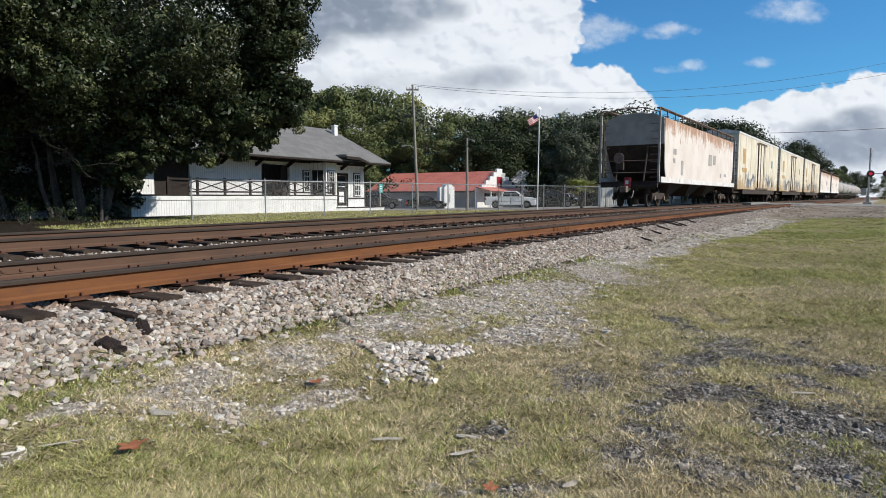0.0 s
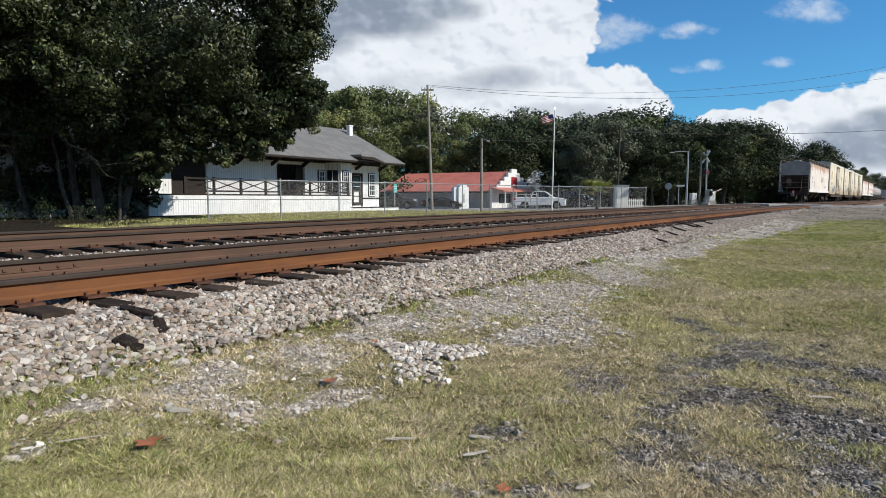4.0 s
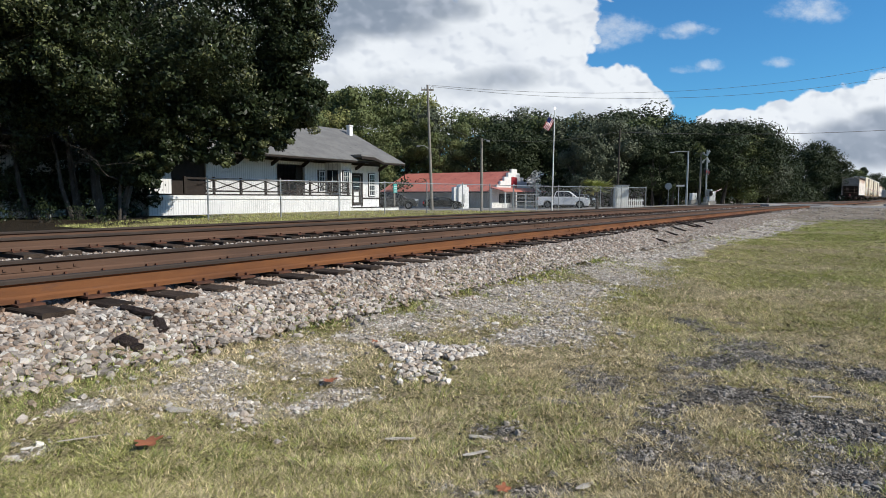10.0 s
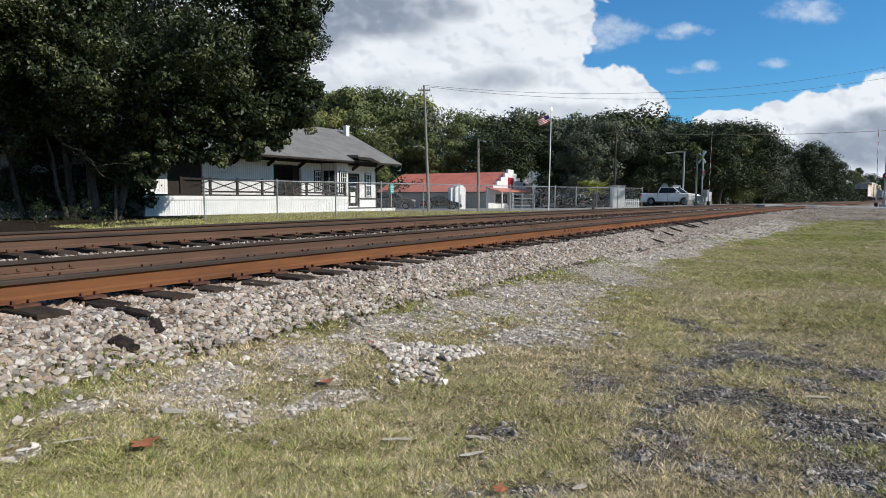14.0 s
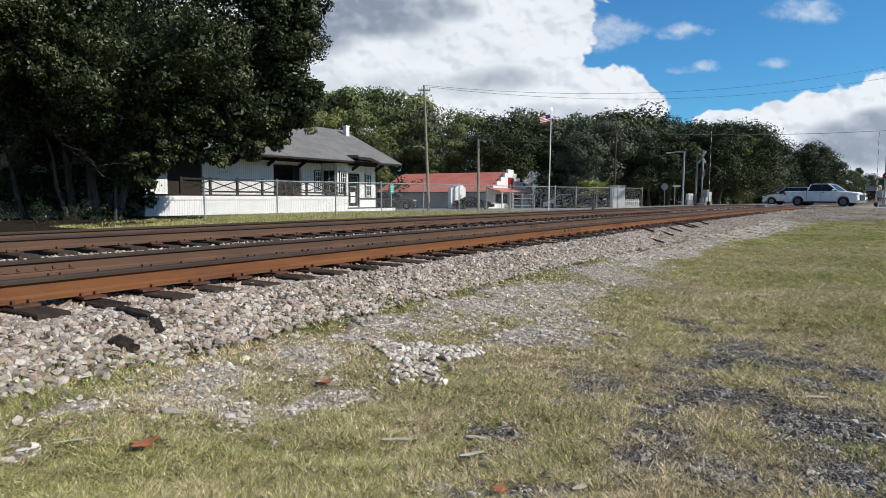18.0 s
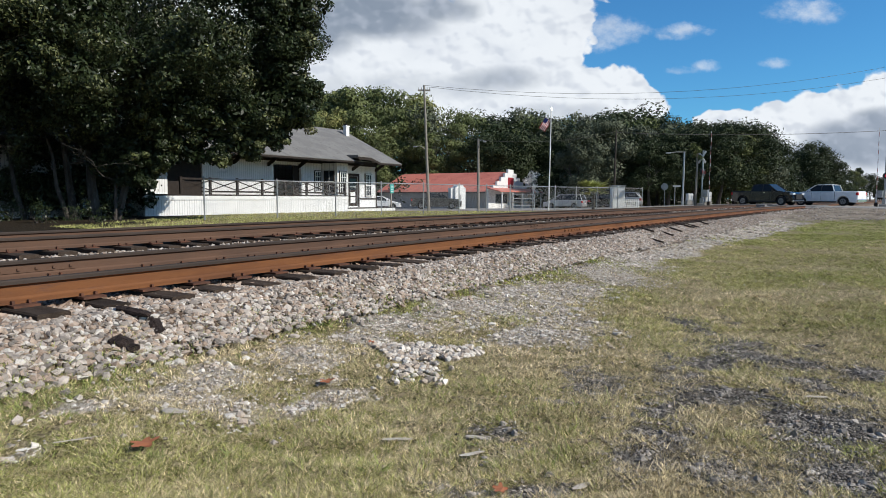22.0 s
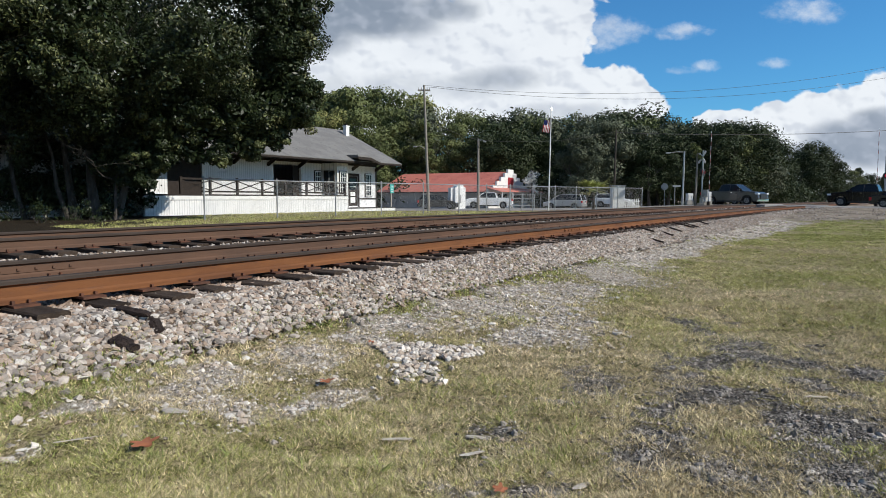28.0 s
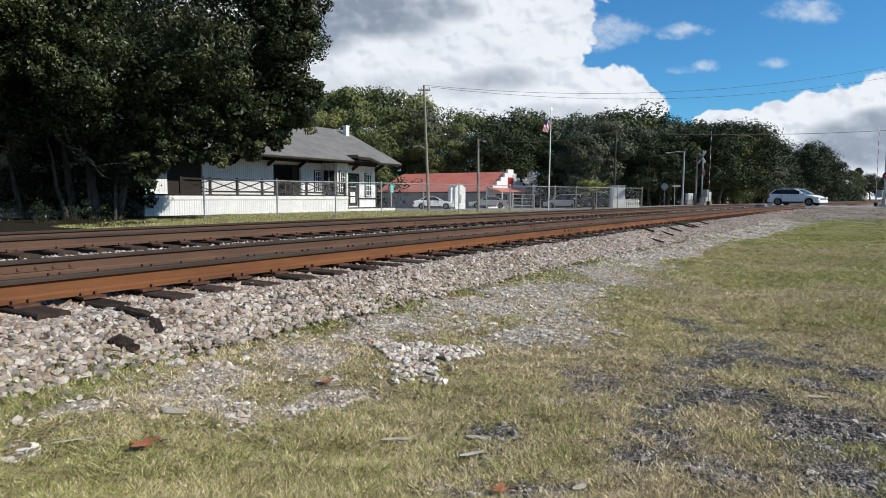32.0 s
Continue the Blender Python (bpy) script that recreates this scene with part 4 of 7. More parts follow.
def build_depot():
    d = thing("depot", "white wooden railway depot with grey shingle roof and dark trim", "depot", site_pose(0, 0, 0))
    fl, wy, py = 1.37, 30.2, 28.5     # floor height, wall and platform fronts
    x0, x1 = 9.0, 36.3
    # walls, with the freight door and the house door cut through
    openings = [(26.6, 28.9, fl, 3.25), (33.35, 34.30, 0.62, 2.72), (19.5, 21.6, fl, 3.2)]
    xs = sorted({x0, x1, *[q for o in openings for q in o[:2]]})
    front = Mesh()
    for a_, b_ in zip(xs, xs[1:]):
        hole = [o for o in openings if o[0] <= a_ and b_ <= o[1]]
        if hole:
            _, _, h0, h1 = hole[0]
            front.box(a_, b_, wy, wy + 0.2, 0.2, h0)
            front.box(a_, b_, wy, wy + 0.2, h1, 3.95)
        else:
            front.box(a_, b_, wy, wy + 0.2, 0.2, 3.95)
    part("front_wall", front, "white_boards", d, "white vertical board wall")
    part("back_wall", Mesh().box(x0, x1, 37.6, 37.8, 0.2, 3.95), "white_boards", d)
    for x in (x0, x1 - 0.2):
        g = Mesh().prism([(wy + 0.2, 0.2), (37.6, 0.2), (37.6, 3.95), (33.9, 6.05), (wy + 0.2, 3.95)], x, x + 0.2, "x")
        part("gable_wall", g, "white_boards", d)
    part("inner_floor", Mesh().box(x0 + 0.2, x1 - 0.2, wy + 0.2, 37.6, 1.2, 1.3), "dark_wood", d)
    part("freight_door", Mesh().box(28.35, 29.5, wy + 0.22, wy + 0.28, fl, 3.25), "dark_wood", d, "dark brown sliding freight door, mostly open", 0.01)
    part("freight_door", Mesh().box(19.5, 21.6, wy + 0.1, wy + 0.16, fl, 3.2), "dark_wood", d, "dark brown sliding freight door", 0.01)
    corner = Mesh().box(x1 - 0.02, x1 + 0.06, wy - 0.06, wy + 0.02, 0.5, 3.9)
    part("corner_board", corner, "dark_wood", d, "dark brown corner board")
    part("frieze", Mesh().box(x0, x1, wy - 0.05, wy - 0.003, 3.45, 3.68), "dark_wood", d, "dark brown frieze board")
    # door with panes and white panels
    door = part("door", Mesh().box(33.35, 34.30, wy + 0.05, wy + 0.11, 0.62, 2.72), "dark_wood", d, "dark glazed front door", 0.01)
    part("door_pane", Mesh().box(33.5, 34.15, wy + 0.03, wy + 0.045, 1.75, 2.55), "glass", door)
    part("door_panel", Mesh().box(33.58, 34.07, wy + 0.03, wy + 0.045, 0.85, 1.25).box(33.58, 34.07, wy + 0.03, wy + 0.045, 1.33, 1.6), "white", door, "white lower door panel")
    for k in range(2):
        part("door_bar", Mesh().box(33.5, 34.15, wy + 0.02, wy + 0.028, 1.95 + 0.28 * k, 2.0 + 0.28 * k), "white", door)
    part("casing", Mesh().box(33.2, 33.34, wy - 0.04, wy, 0.55, 2.85).box(34.31, 34.45, wy - 0.04, wy, 0.55, 2.85).box(33.2, 34.45, wy - 0.04, wy, 2.73, 2.9), "dark_wood", d)
    window(d, 35.05, 35.80, 1.25, 2.95, wy, (3, 4))
    window(d, 30.02, 30.66, 1.5, 3.0, wy, (3, 4))
    # bay
    bay = part("bay", Mesh().prism([(30.7, wy), (31.2, wy - 0.95), (32.2, wy - 0.95), (32.7, wy)], 0.5, 3.5, "z"), "white_boards", d, "white board bay window")
    window(bay, 31.34, 32.06, 1.45, 3.0, wy - 0.95, (3, 4))
    for x in (31.17, 32.13):
        part("bay_corner_board", Mesh().box(x, x + 0.09, wy - 0.985, wy - 0.953, 0.5, 3.5), "white", bay, "white corner board")
    part("bay_post", Mesh().box(32.66, 32.78, wy - 0.10, wy - 0.004, 0.5, 3.6), "dark_wood", d, "dark brown corner board beside the bay")
    part("belt_board", Mesh().box(34.46, x1, wy - 0.035, wy - 0.003, 1.08, 1.19), "dark_wood", d, "dark brown belt board")
    cheek = part("cheek_window", Mesh().box(-0.36, 0.36, -0.06, 0.02, 1.55, 3.0), "dark_wood", bay, "dark-framed window in the bay's side", 0.008, m=pose(30.95, wy - 0.475, 0, 0, 0, -62.2))
    for i in range(2):
        for j in range(3):
            part("pane", Mesh().box(-0.28 + 0.29 * i, -0.01 + 0.29 * i, -0.075, -0.058, 1.64 + 0.44 * j, 2.03 + 0.44 * j), "glass", cheek)
    part("bars", Mesh().box(-0.3, 0.3, -0.082, -0.07, 2.24, 2.30).box(-0.015, 0.015, -0.084, -0.072, 1.6, 2.95), "white", cheek, "white glazing bars")
    # roof: two slopes, thick, with dark edge boards
    r0, r1 = x0 - 1.2, 37.0
    ridge, eave = (34.0, 6.28), (28.35, 3.55)
    back = (39.65, 3.55)
    roof = Mesh()
    for p, q in ((ridge, eave), (ridge, back)):
        n = Vector((q[1] - p[1], p[0] - q[0])).normalized() * 0.12
        n = n if n.y > 0 else -n
        roof.prism([p, q, (q[0] + n.x, q[1] + n.y), (p[0], p[1] + 0.13)], r0, r1, "x")
    rf = part("roof", roof, "shingle", d, "weathered grey shingle gable roof")
    for x in (r0, r1 - 0.05):
        part("rake_board", Mesh().prism([(ridge[0], ridge[1] - 0.16), (eave[0], eave[1] - 0.16), (eave[0], eave[1] + 0.1), (ridge[0], ridge[1] + 0.1)], x - 0.01, x + 0.06, "x"), "dark_wood", rf)
    part("eave_board", Mesh().box(r0, r1, eave[0] - 0.05, eave[0] - 0.002, eave[1] - 0.03, eave[1] + 0.07), "dark_wood", rf, "dark eave board")
    part("soffit", Mesh().prism([(eave[0], eave[1] - 0.03), (wy, eave[1] + 0.93), (wy, eave[1] + 0.88), (eave[0], eave[1] - 0.07)], r0, r1, "x"), "dark_wood", rf)
    for x in np.arange(11.0, 36.5, 2.52):
        b = Mesh().prism([(wy, 3.1), (wy - 0.1, 3.1), (wy - 1.0, 3.60), (wy - 0.9, 3.72), (wy, 3.3)], x, x + 0.09, "x")
        part("eave_bracket", b, "dark_wood", d, "dark wooden eave bracket")
    hood = part("bay_hood", Mesh().prism([(31.9, 3.86), (33.2, 3.84), (34.3, 3.56), (34.3, 3.70), (33.25, 4.02), (31.9, 4.04)], 28.05, 29.9, "y"), "shingle", d, "small shingled hood over the bay")
    part("hood_edge", Mesh().prism([(31.88, 3.74), (33.15, 3.72), (34.3, 3.46), (34.3, 3.58), (33.2, 3.90), (31.88, 3.92)], 27.98, 28.04, "y"), "dark_wood", hood, "dark brown hood edge")
    ch = part("chimney", Mesh().box(36.0, 36.36, 32.8, 33.12, 5.4, 6.52).box(35.97, 36.39, 32.77, 33.15, 6.52, 6.62), "white", d, "white-painted chimney with a cap", 0.01)
    part("flue", Mesh().box(36.08, 36.28, 32.87, 33.05, 6.62, 6.75), "dark_wood", ch)
    # platform with skirt, cap and cross-braced railing
    pl = thing("platform", "white-skirted wooden depot platform with dark cross-braced railing", "platform", site_pose(0, 0, 0))
    a0, a1 = 17.2, 31.4
    part("deck", Mesh().box(a0, a1, py, wy - 0.004, fl - 0.08, fl), "dark_wood", pl, "dark plank deck")
    part("skirt", Mesh().box(a0, a1, py + 0.03, py + 0.10, 0.15, fl - 0.28), "white_boards", pl, "white vertical board skirt")
    part("end_skirt", Mesh().box(a0, a0 + 0.08, py + 0.1, wy - 0.01, 0.15, fl - 0.08), "white", pl)
    part("end_skirt", Mesh().box(a1 - 0.08, a1, py + 0.1, wy - 1.0, 0.15, fl - 0.08), "white", pl)
    part("fascia", Mesh().box(a0 - 0.02, a1 + 0.02, py - 0.02, py + 0.028, fl - 0.28, fl - 0.081), "white", pl, "white cap board")
    x = 19.2
    posts = []
    while x < 31.3:
        posts.append(x)
        x += 1.72
    for p in posts:
        part("railing_post", Mesh().box(p - 0.06, p + 0.06, py + 0.06, py + 0.18, fl, fl + 0.88), "dark_wood", pl, bevel=0.01)
    for p, q in zip(posts, posts[1:]):
        part("top_rail", Mesh().box(p + 0.06, q - 0.06, py + 0.08, py + 0.16, fl + 0.74, fl + 0.84), "dark_wood", pl)
        part("bottom_rail", Mesh().box(p + 0.06, q - 0.06, py + 0.08, py + 0.16, fl + 0.10, fl + 0.19), "dark_wood", pl)
        for z0, z1 in ((fl + 0.19, fl + 0.74), (fl + 0.74, fl + 0.19)):
            br = Mesh().prism([(p + 0.06, z0), (q - 0.06, z1), (q - 0.06, z1 + (0.07 if z1 < z0 else -0.07)), (p + 0.06, z0 + (0.07 if z0 < z1 else -0.07))], py + 0.10, py + 0.14, "y")
            part("cross_brace", br, "dark_wood", pl)
    st = thing("porch_step", "white concrete step below the depot door", "step", site_pose(0, 0, 0))
    part("slab", Mesh().box(31.45, 36.6, wy - 1.6, wy - 0.02, 0.28, 0.5), "white", st, "white-painted slab", 0.02)
    part("edge", Mesh().box(31.42, 36.6, wy - 1.62, wy - 1.604, 0.48, 0.56), "dark_wood", st)
    sg = thing("notice_board", "small teal notice board beside the depot", "sign", site_pose(37.2, 29.4, 0.10))
    part("board", Mesh().box(-0.2, 0.2, -0.03, 0.03, 1.45, 2.1), "teal", sg, "", 0.01)
    part("post", Mesh().box(-0.05, 0.05, 0.031, 0.1, -0.2, 2.1), "pole", sg)
    for k in range(3):
        part("text_line", Mesh().box(-0.14, 0.14, -0.036, -0.031, 1.55 + 0.17 * k, 1.60 + 0.17 * k), "sign_white", sg)


# ---- red-roofed shop ----
def build_shop():
    m = Matrix(((0.819, 0.574, 0, 6.0), (-0.574, 0.819, 0, 80.0), (0, 0, 1, -0.40), (0, 0, 0, 1)))
    s = thing("shop", "low grey shop with a red metal roof and white stepped gable", "building", m)
    L, W = 17.5, 11.0
    part("long_wall", Mesh().box(-L, -4.6, 0, 0.2, 0, 2.35), "block", s, "grey block wall")
    part("long_wall", Mesh().box(-4.6, 0, 0, 0.2, 0, 2.35), "tan_wall", s, "pale tan wall")
    part("back_wall", Mesh().box(-L, 0, W - 0.2, W, 0, 2.35), "block", s)
    part("left_wall", Mesh().prism([(0.2, 0), (W - 0.2, 0), (W - 0.2, 2.35), (W / 2, 4.85), (0.2, 2.35)], -L, -L + 0.2, "x"), "block", s)
    roof = Mesh()
    for a_, b_ in (((W / 2, 4.95), (-0.5, 2.3)), ((W / 2, 4.95), (W + 0.5, 2.3))):
        roof.prism([a_, b_, (b_[0], b_[1] + 0.1), (a_[0], a_[1] + 0.12)], -L - 0.4, -0.02, "x")
    rf = part("roof", roof, "red_roof", s, "faded red metal roof")
    for x in np.arange(-L, 0, 0.9):
        part("roof_seam", Mesh().prism([(W / 2, 5.06), (-0.5, 2.40), (-0.5, 2.425), (W / 2, 5.085)], x, x + 0.04, "x"), "red_roof", rf)
    part("gutter", Mesh().box(-L - 0.4, -0.02, -0.62, -0.502, 2.2, 2.34), "trim", rf, "dark gutter")
    steps = [(-0.3, 2.75), (0.9, 2.75), (0.9, 3.25), (1.9, 3.25), (1.9, 3.75), (2.9, 3.75), (2.9, 4.3), (3.9, 4.3), (3.9, 4.85), (4.75, 4.85), (4.75, 5.35)]
    out = [(-0.3, 0)] + steps + [(W - p, q) for p, q in reversed(steps)] + [(W + 0.3, 0)]
    part("stepped_gable", Mesh().prism(out, 0, 0.3, "x"), "white", s, "white stucco stepped gable wall")
    part("loft_shutter", Mesh().box(0.3, 0.36, 4.7, 6.2, 2.95, 4.3), "red", s, "dark red loft shutter", 0.02)
    part("shop_window", Mesh().box(0.3, 0.34, 1.5, 4.5, 0.9, 2.1), "glass", s)
    part("shop_window", Mesh().box(0.3, 0.34, 6.0, 9.2, 0.9, 2.1), "glass", s)
    pr = part("porch_roof", Mesh().prism([(0.3, 2.75), (2.2, 2.35), (2.2, 2.45), (0.3, 2.9)], -0.6, W + 0.2, "y"), "red_roof", s, "red porch roof")
    for y in (0.0, 2.8, 5.6, 8.4, W - 0.1):
        part("porch_post", Mesh().box(2.0, 2.12, y, y + 0.12, 0, 2.36), "white", s)
    # white cabinet with a rounded head beside it
    k = thing("white_kiosk", "white arched vending kiosk in front of the shop", "kiosk", pose(2.42, 74.5, -0.32, 0, 0, 30))
    part("body", Mesh().box(-0.72, 0.72, 0, 1.1, 0, 2.75), "white", k, "", 0.03)
    arch = [(0.5 * math.cos(t), 2.75 + 0.32 * math.sin(t)) for t in np.linspace(0, math.pi, 12)]
    part("head", Mesh().prism(arch, 0.05, 1.0, "y"), "white", k)
    part("panel", Mesh().box(-0.1, 0.1, -0.03, -0.002, 0.9, 1.9), "block", k, "grey coin panel")
    part("side_box", Mesh().box(-1.15, -0.73, 0.3, 0.9, 0, 2.7), "white", k, "", 0.02)


# ---- fence ----
def build_fence():
    f = thing("chain_link_fence", "galvanised chain-link fence with round steel posts", "fence", kind="")
    marks = [(-9.6, 25.9), (-7.45, 29.1), (-5.25, 32.0), (-3.15, 34.2), (-0.95, 36.9), (1.2, 39.6), (3.1, 42.2), (4.95, 44.7), (6.9, 47.0), (8.9, 49.0), (11.0, 51.2), (13.2, 53.3), (15.6, 55.6), (18.7, 58.6)]
    prev = None
    for x, y in marks:
        z = 1.25 - 1.1 + (y - 25) * 0.006
        post = part("post", Mesh().rod((x, y, z - 0.3), (x, y, z + 1.86), 0.035), "steel", f)
        part("post_cap", Mesh().rod((x, y, z + 1.86), (x, y, z + 1.91), 0.045, 0.02), "steel", post)
        if prev:
            a_, b_ = Vector(prev), Vector((x, y, z))
            part("top_rail", Mesh().rod(a_ + Vector((0, 0, 1.80)), b_ + Vector((0, 0, 1.80)), 0.024), "steel", f)
            d = b_ - a_
            m = Matrix.Rotation(math.atan2(d.y, d.x), 4, "Z")
            m.translation = a_
            part("mesh_panel", Mesh().box(0.04, d.length - 0.04, -0.002, 0.002, 0.05, 1.78), "link", f, "woven wire mesh", m=m)
        prev = (x, y, z)


# ---- poles, lamps, wires, signs ----
def tall_pole(name, label, category, base, top, r, mat_):
    p = thing(name, label, category, Matrix.Translation(base))
    part("shaft", Mesh().rod((0, 0, -0.6), Vector(top) - Vector(base), r, r * 0.65, 12), mat_, p, smooth=False)
    return p


def build_poles():
    Z = 62.0
    p = tall_pole("utility_pole", "weathered wooden utility pole with a crossarm and lamp", "utility pole", (-1.05, Z, -0.15), (-1.55, Z, 12.0), 0.16, "pole")
    part("crossarm", Mesh().box(-1.1, 0.1, -0.06, 0.06, 11.6, 11.75), "pole", p)
    for x in (-1.05, -0.75, -0.2, 0.05):
        part("insulator", Mesh().rod((x, 0, 11.75), (x, 0, 11.95), 0.05, 0.03), "steel", p)
    part("lamp_arm", Mesh().tube([(-0.25, 0, 6.0), (-0.8, -0.2, 6.35), (-1.3, -0.4, 6.3)], 0.03), "steel", p)
    part("lamp_head", Mesh().box(-1.55, -1.2, -0.5, -0.3, 6.2, 6.34), "steel", p, "cobra-head street lamp", 0.03)
    q = tall_pole("lamp_pole", "short wooden pole with a bracket lamp", "lamp pole", (4.0, 66.0, -0.15), (3.95, 66.0, 7.3), 0.17, "pole")
    part("bracket", Mesh().tube([(0, 0, 7.2), (0.3, -0.3, 7.3), (0.55, -0.5, 7.2)], 0.03), "steel", q)
    part("lamp_head", Mesh().box(0.4, 0.75, -0.6, -0.35, 7.05, 7.2), "steel", q, "", 0.03)
    r = tall_pole("utility_pole", "dark slim utility pole before the woods", "utility pole", (20.3, 74.0, 0), (20.4, 74.0, 9.1), 0.13, "dark_pole")
    r2 = tall_pole("street_lamp", "steel street lamp with a long arm", "street lamp", (27.0, 70.5, 0.3), (27.05, 70.5, 6.4), 0.13, "steel")
    part("arm", Mesh().tube([(0, 0, 6.05), (-0.8, -0.1, 6.05), (-1.7, -0.2, 5.95)], 0.04), "steel", r2)
    part("lamp_head", Mesh().box(-2.1, -1.6, -0.32, -0.1, 5.85, 5.98), "steel", r2, "", 0.03)
    g = tall_pole("flagpole", "tall white steel flagpole behind the fence", "flagpole", (9.95, 58.0, 0.0), (10.05, 58.0, 9.2), 0.065, "white")
    part("finial", Mesh().rod((0.1, 0, 9.2), (0.1, 0, 9.38), 0.08, 0.02), "chrome", g)
    # round-backed stop sign and a small T sign
    s1 = thing("stop_sign", "back of an octagonal stop sign on a steel post", "sign", pose(24.45, 69.0, 0.25, 0, 0, -25))
    part("post", Mesh().box(-0.03, 0.03, -0.03, 0.03, -0.3, 2.5), "steel", s1)
    octo = [(0.38 * math.cos(t), 2.25 + 0.38 * math.sin(t)) for t in np.arange(8) * math.pi / 4 + math.pi / 8]
    part("plate", Mesh().prism(octo, -0.06, -0.035, "y"), "steel", s1, "grey metal sign back")
    s2 = thing("street_name_sign", "narrow street name sign on a post", "sign", pose(25.2, 68.0, 0.25, 0, 0, 0))
    part("post", Mesh().box(-0.03, 0.03, -0.03, 0.03, -0.3, 2.2), "steel", s2)
    part("blade", Mesh().box(-0.25, 0.6, -0.02, 0.02, 2.2, 2.38), "steel", s2)


def cable(pts, sag, r=0.012, name="overhead_cable", label="black overhead cable strung between poles"):
    out = Mesh()
    line = []
    a_, b_ = Vector(pts[0]), Vector(pts[1])
    for k in np.linspace(0, 1, 19):
        p = a_.lerp(b_, k)
        p.z -= sag * 4 * k * (1 - k)
        line.append(p)
    out.tube(line, r, 5)
    tagged(part(name, out, "wire"), label, "cable")


def build_cables():
    cable([(-1.55, 62, 12.0), (60, 70, 18.2)], 2.6, 0.015)
    cable([(-1.2, 62, 11.85), (60, 70, 16.8)], 2.6, 0.015)
    cable([(-1.55, 62, 9.0), (3.95, 66, 7.2)], 0.3, 0.018)
    cable([(3.95, 66, 7.2), (20.4, 74, 8.9)], 0.6, 0.014)
    cable([(20.4, 74, 8.8), (75, 78, 11.4)], 1.0, 0.03)


def build_blossom():
    nr = np.random.default_rng(6)
    b = thing("blossom_shrub", "pale flowering shrub beside the stepped gable", "shrub", Matrix.Translation((12.0, 83.0, -0.3)))
    solid("foliage", *leaf_cloud(nr.normal(0, 0.55, (14, 3)) + np.array([0, 0, 3.6]), np.full(14, 0.55), 60, 0.12, nr), "blossom", b)
    part("stem", Mesh().rod((0, 0, -0.2), (0, 0, 3.4), 0.08, 0.04), "bark", b)


build_depot()
build_shop()
build_fence()
build_poles()
build_cables()

# ---- trees ----
def leaf_cloud(centres, radii, per, size, rng, squash=0.75, shell=0.55, tumble=0.6):
    """Leaf quads round clump centres, denser toward each clump's surface."""
    centres, radii = np.asarray(centres), np.asarray(radii)
    n = len(centres) * per
    d = rng.normal(0, 1, (n, 3))
    d /= np.linalg.norm(d, axis=1)[:, None]
    rr = shell + (1 - shell) * rng.uniform(0, 1, n) ** 0.6 + rng.normal(0, 0.10, n)
    c = np.repeat(centres, per, 0)
    r = np.repeat(radii, per)
    p = c + d * (r * rr)[:, None] * np.array([1, 1, squash])
    nrm = d + rng.normal(0, tumble, (n, 3))
    nrm /= np.linalg.norm(nrm, axis=1)[:, None]
    a_ = np.cross(nrm, rng.normal(0, 1, (n, 3)))
    a_ /= np.linalg.norm(a_, axis=1)[:, None] + 1e-9
    b_ = np.cross(nrm, a_)
    s = size * rng.uniform(0.6, 1.5, n)[:, None]
    v = np.stack([p - a_ * s, p + b_ * s * 0.45, p + a_ * s, p - b_ * s * 0.45], 1).reshape(-1, 3)
    return v, np.arange(n * 4).reshape(-1, 4)


def limbs(mesh, rng, p, d, length, r, depth, tips, wild=0.5):
    """A tapering limb that bends and forks."""
    steps = 3
    for k in range(steps):
        q = p + d * (length / steps)
        mesh.rod(p, q, r * (1 - 0.22 * k), r * (1 - 0.22 * (k + 1)), 7 if depth > 1 else 5)
        p = q
        d = (d + Vector((rng.uniform(-1, 1), rng.uniform(-1, 1), rng.uniform(-0.3, 0.6))) * wild * 0.35).normalized()
    tips.append(p)
    if depth > 0:
        for _ in range(3 if depth > 1 else 2):
            dd = (d + Vector((rng.uniform(-1, 1), rng.uniform(-1, 1), rng.uniform(-0.35, 0.7))) * wild * 1.6).normalized()
            limbs(mesh, rng, p, dd, length * rng.uniform(0.6, 0.8), r * 0.42, depth - 1, tips, wild)


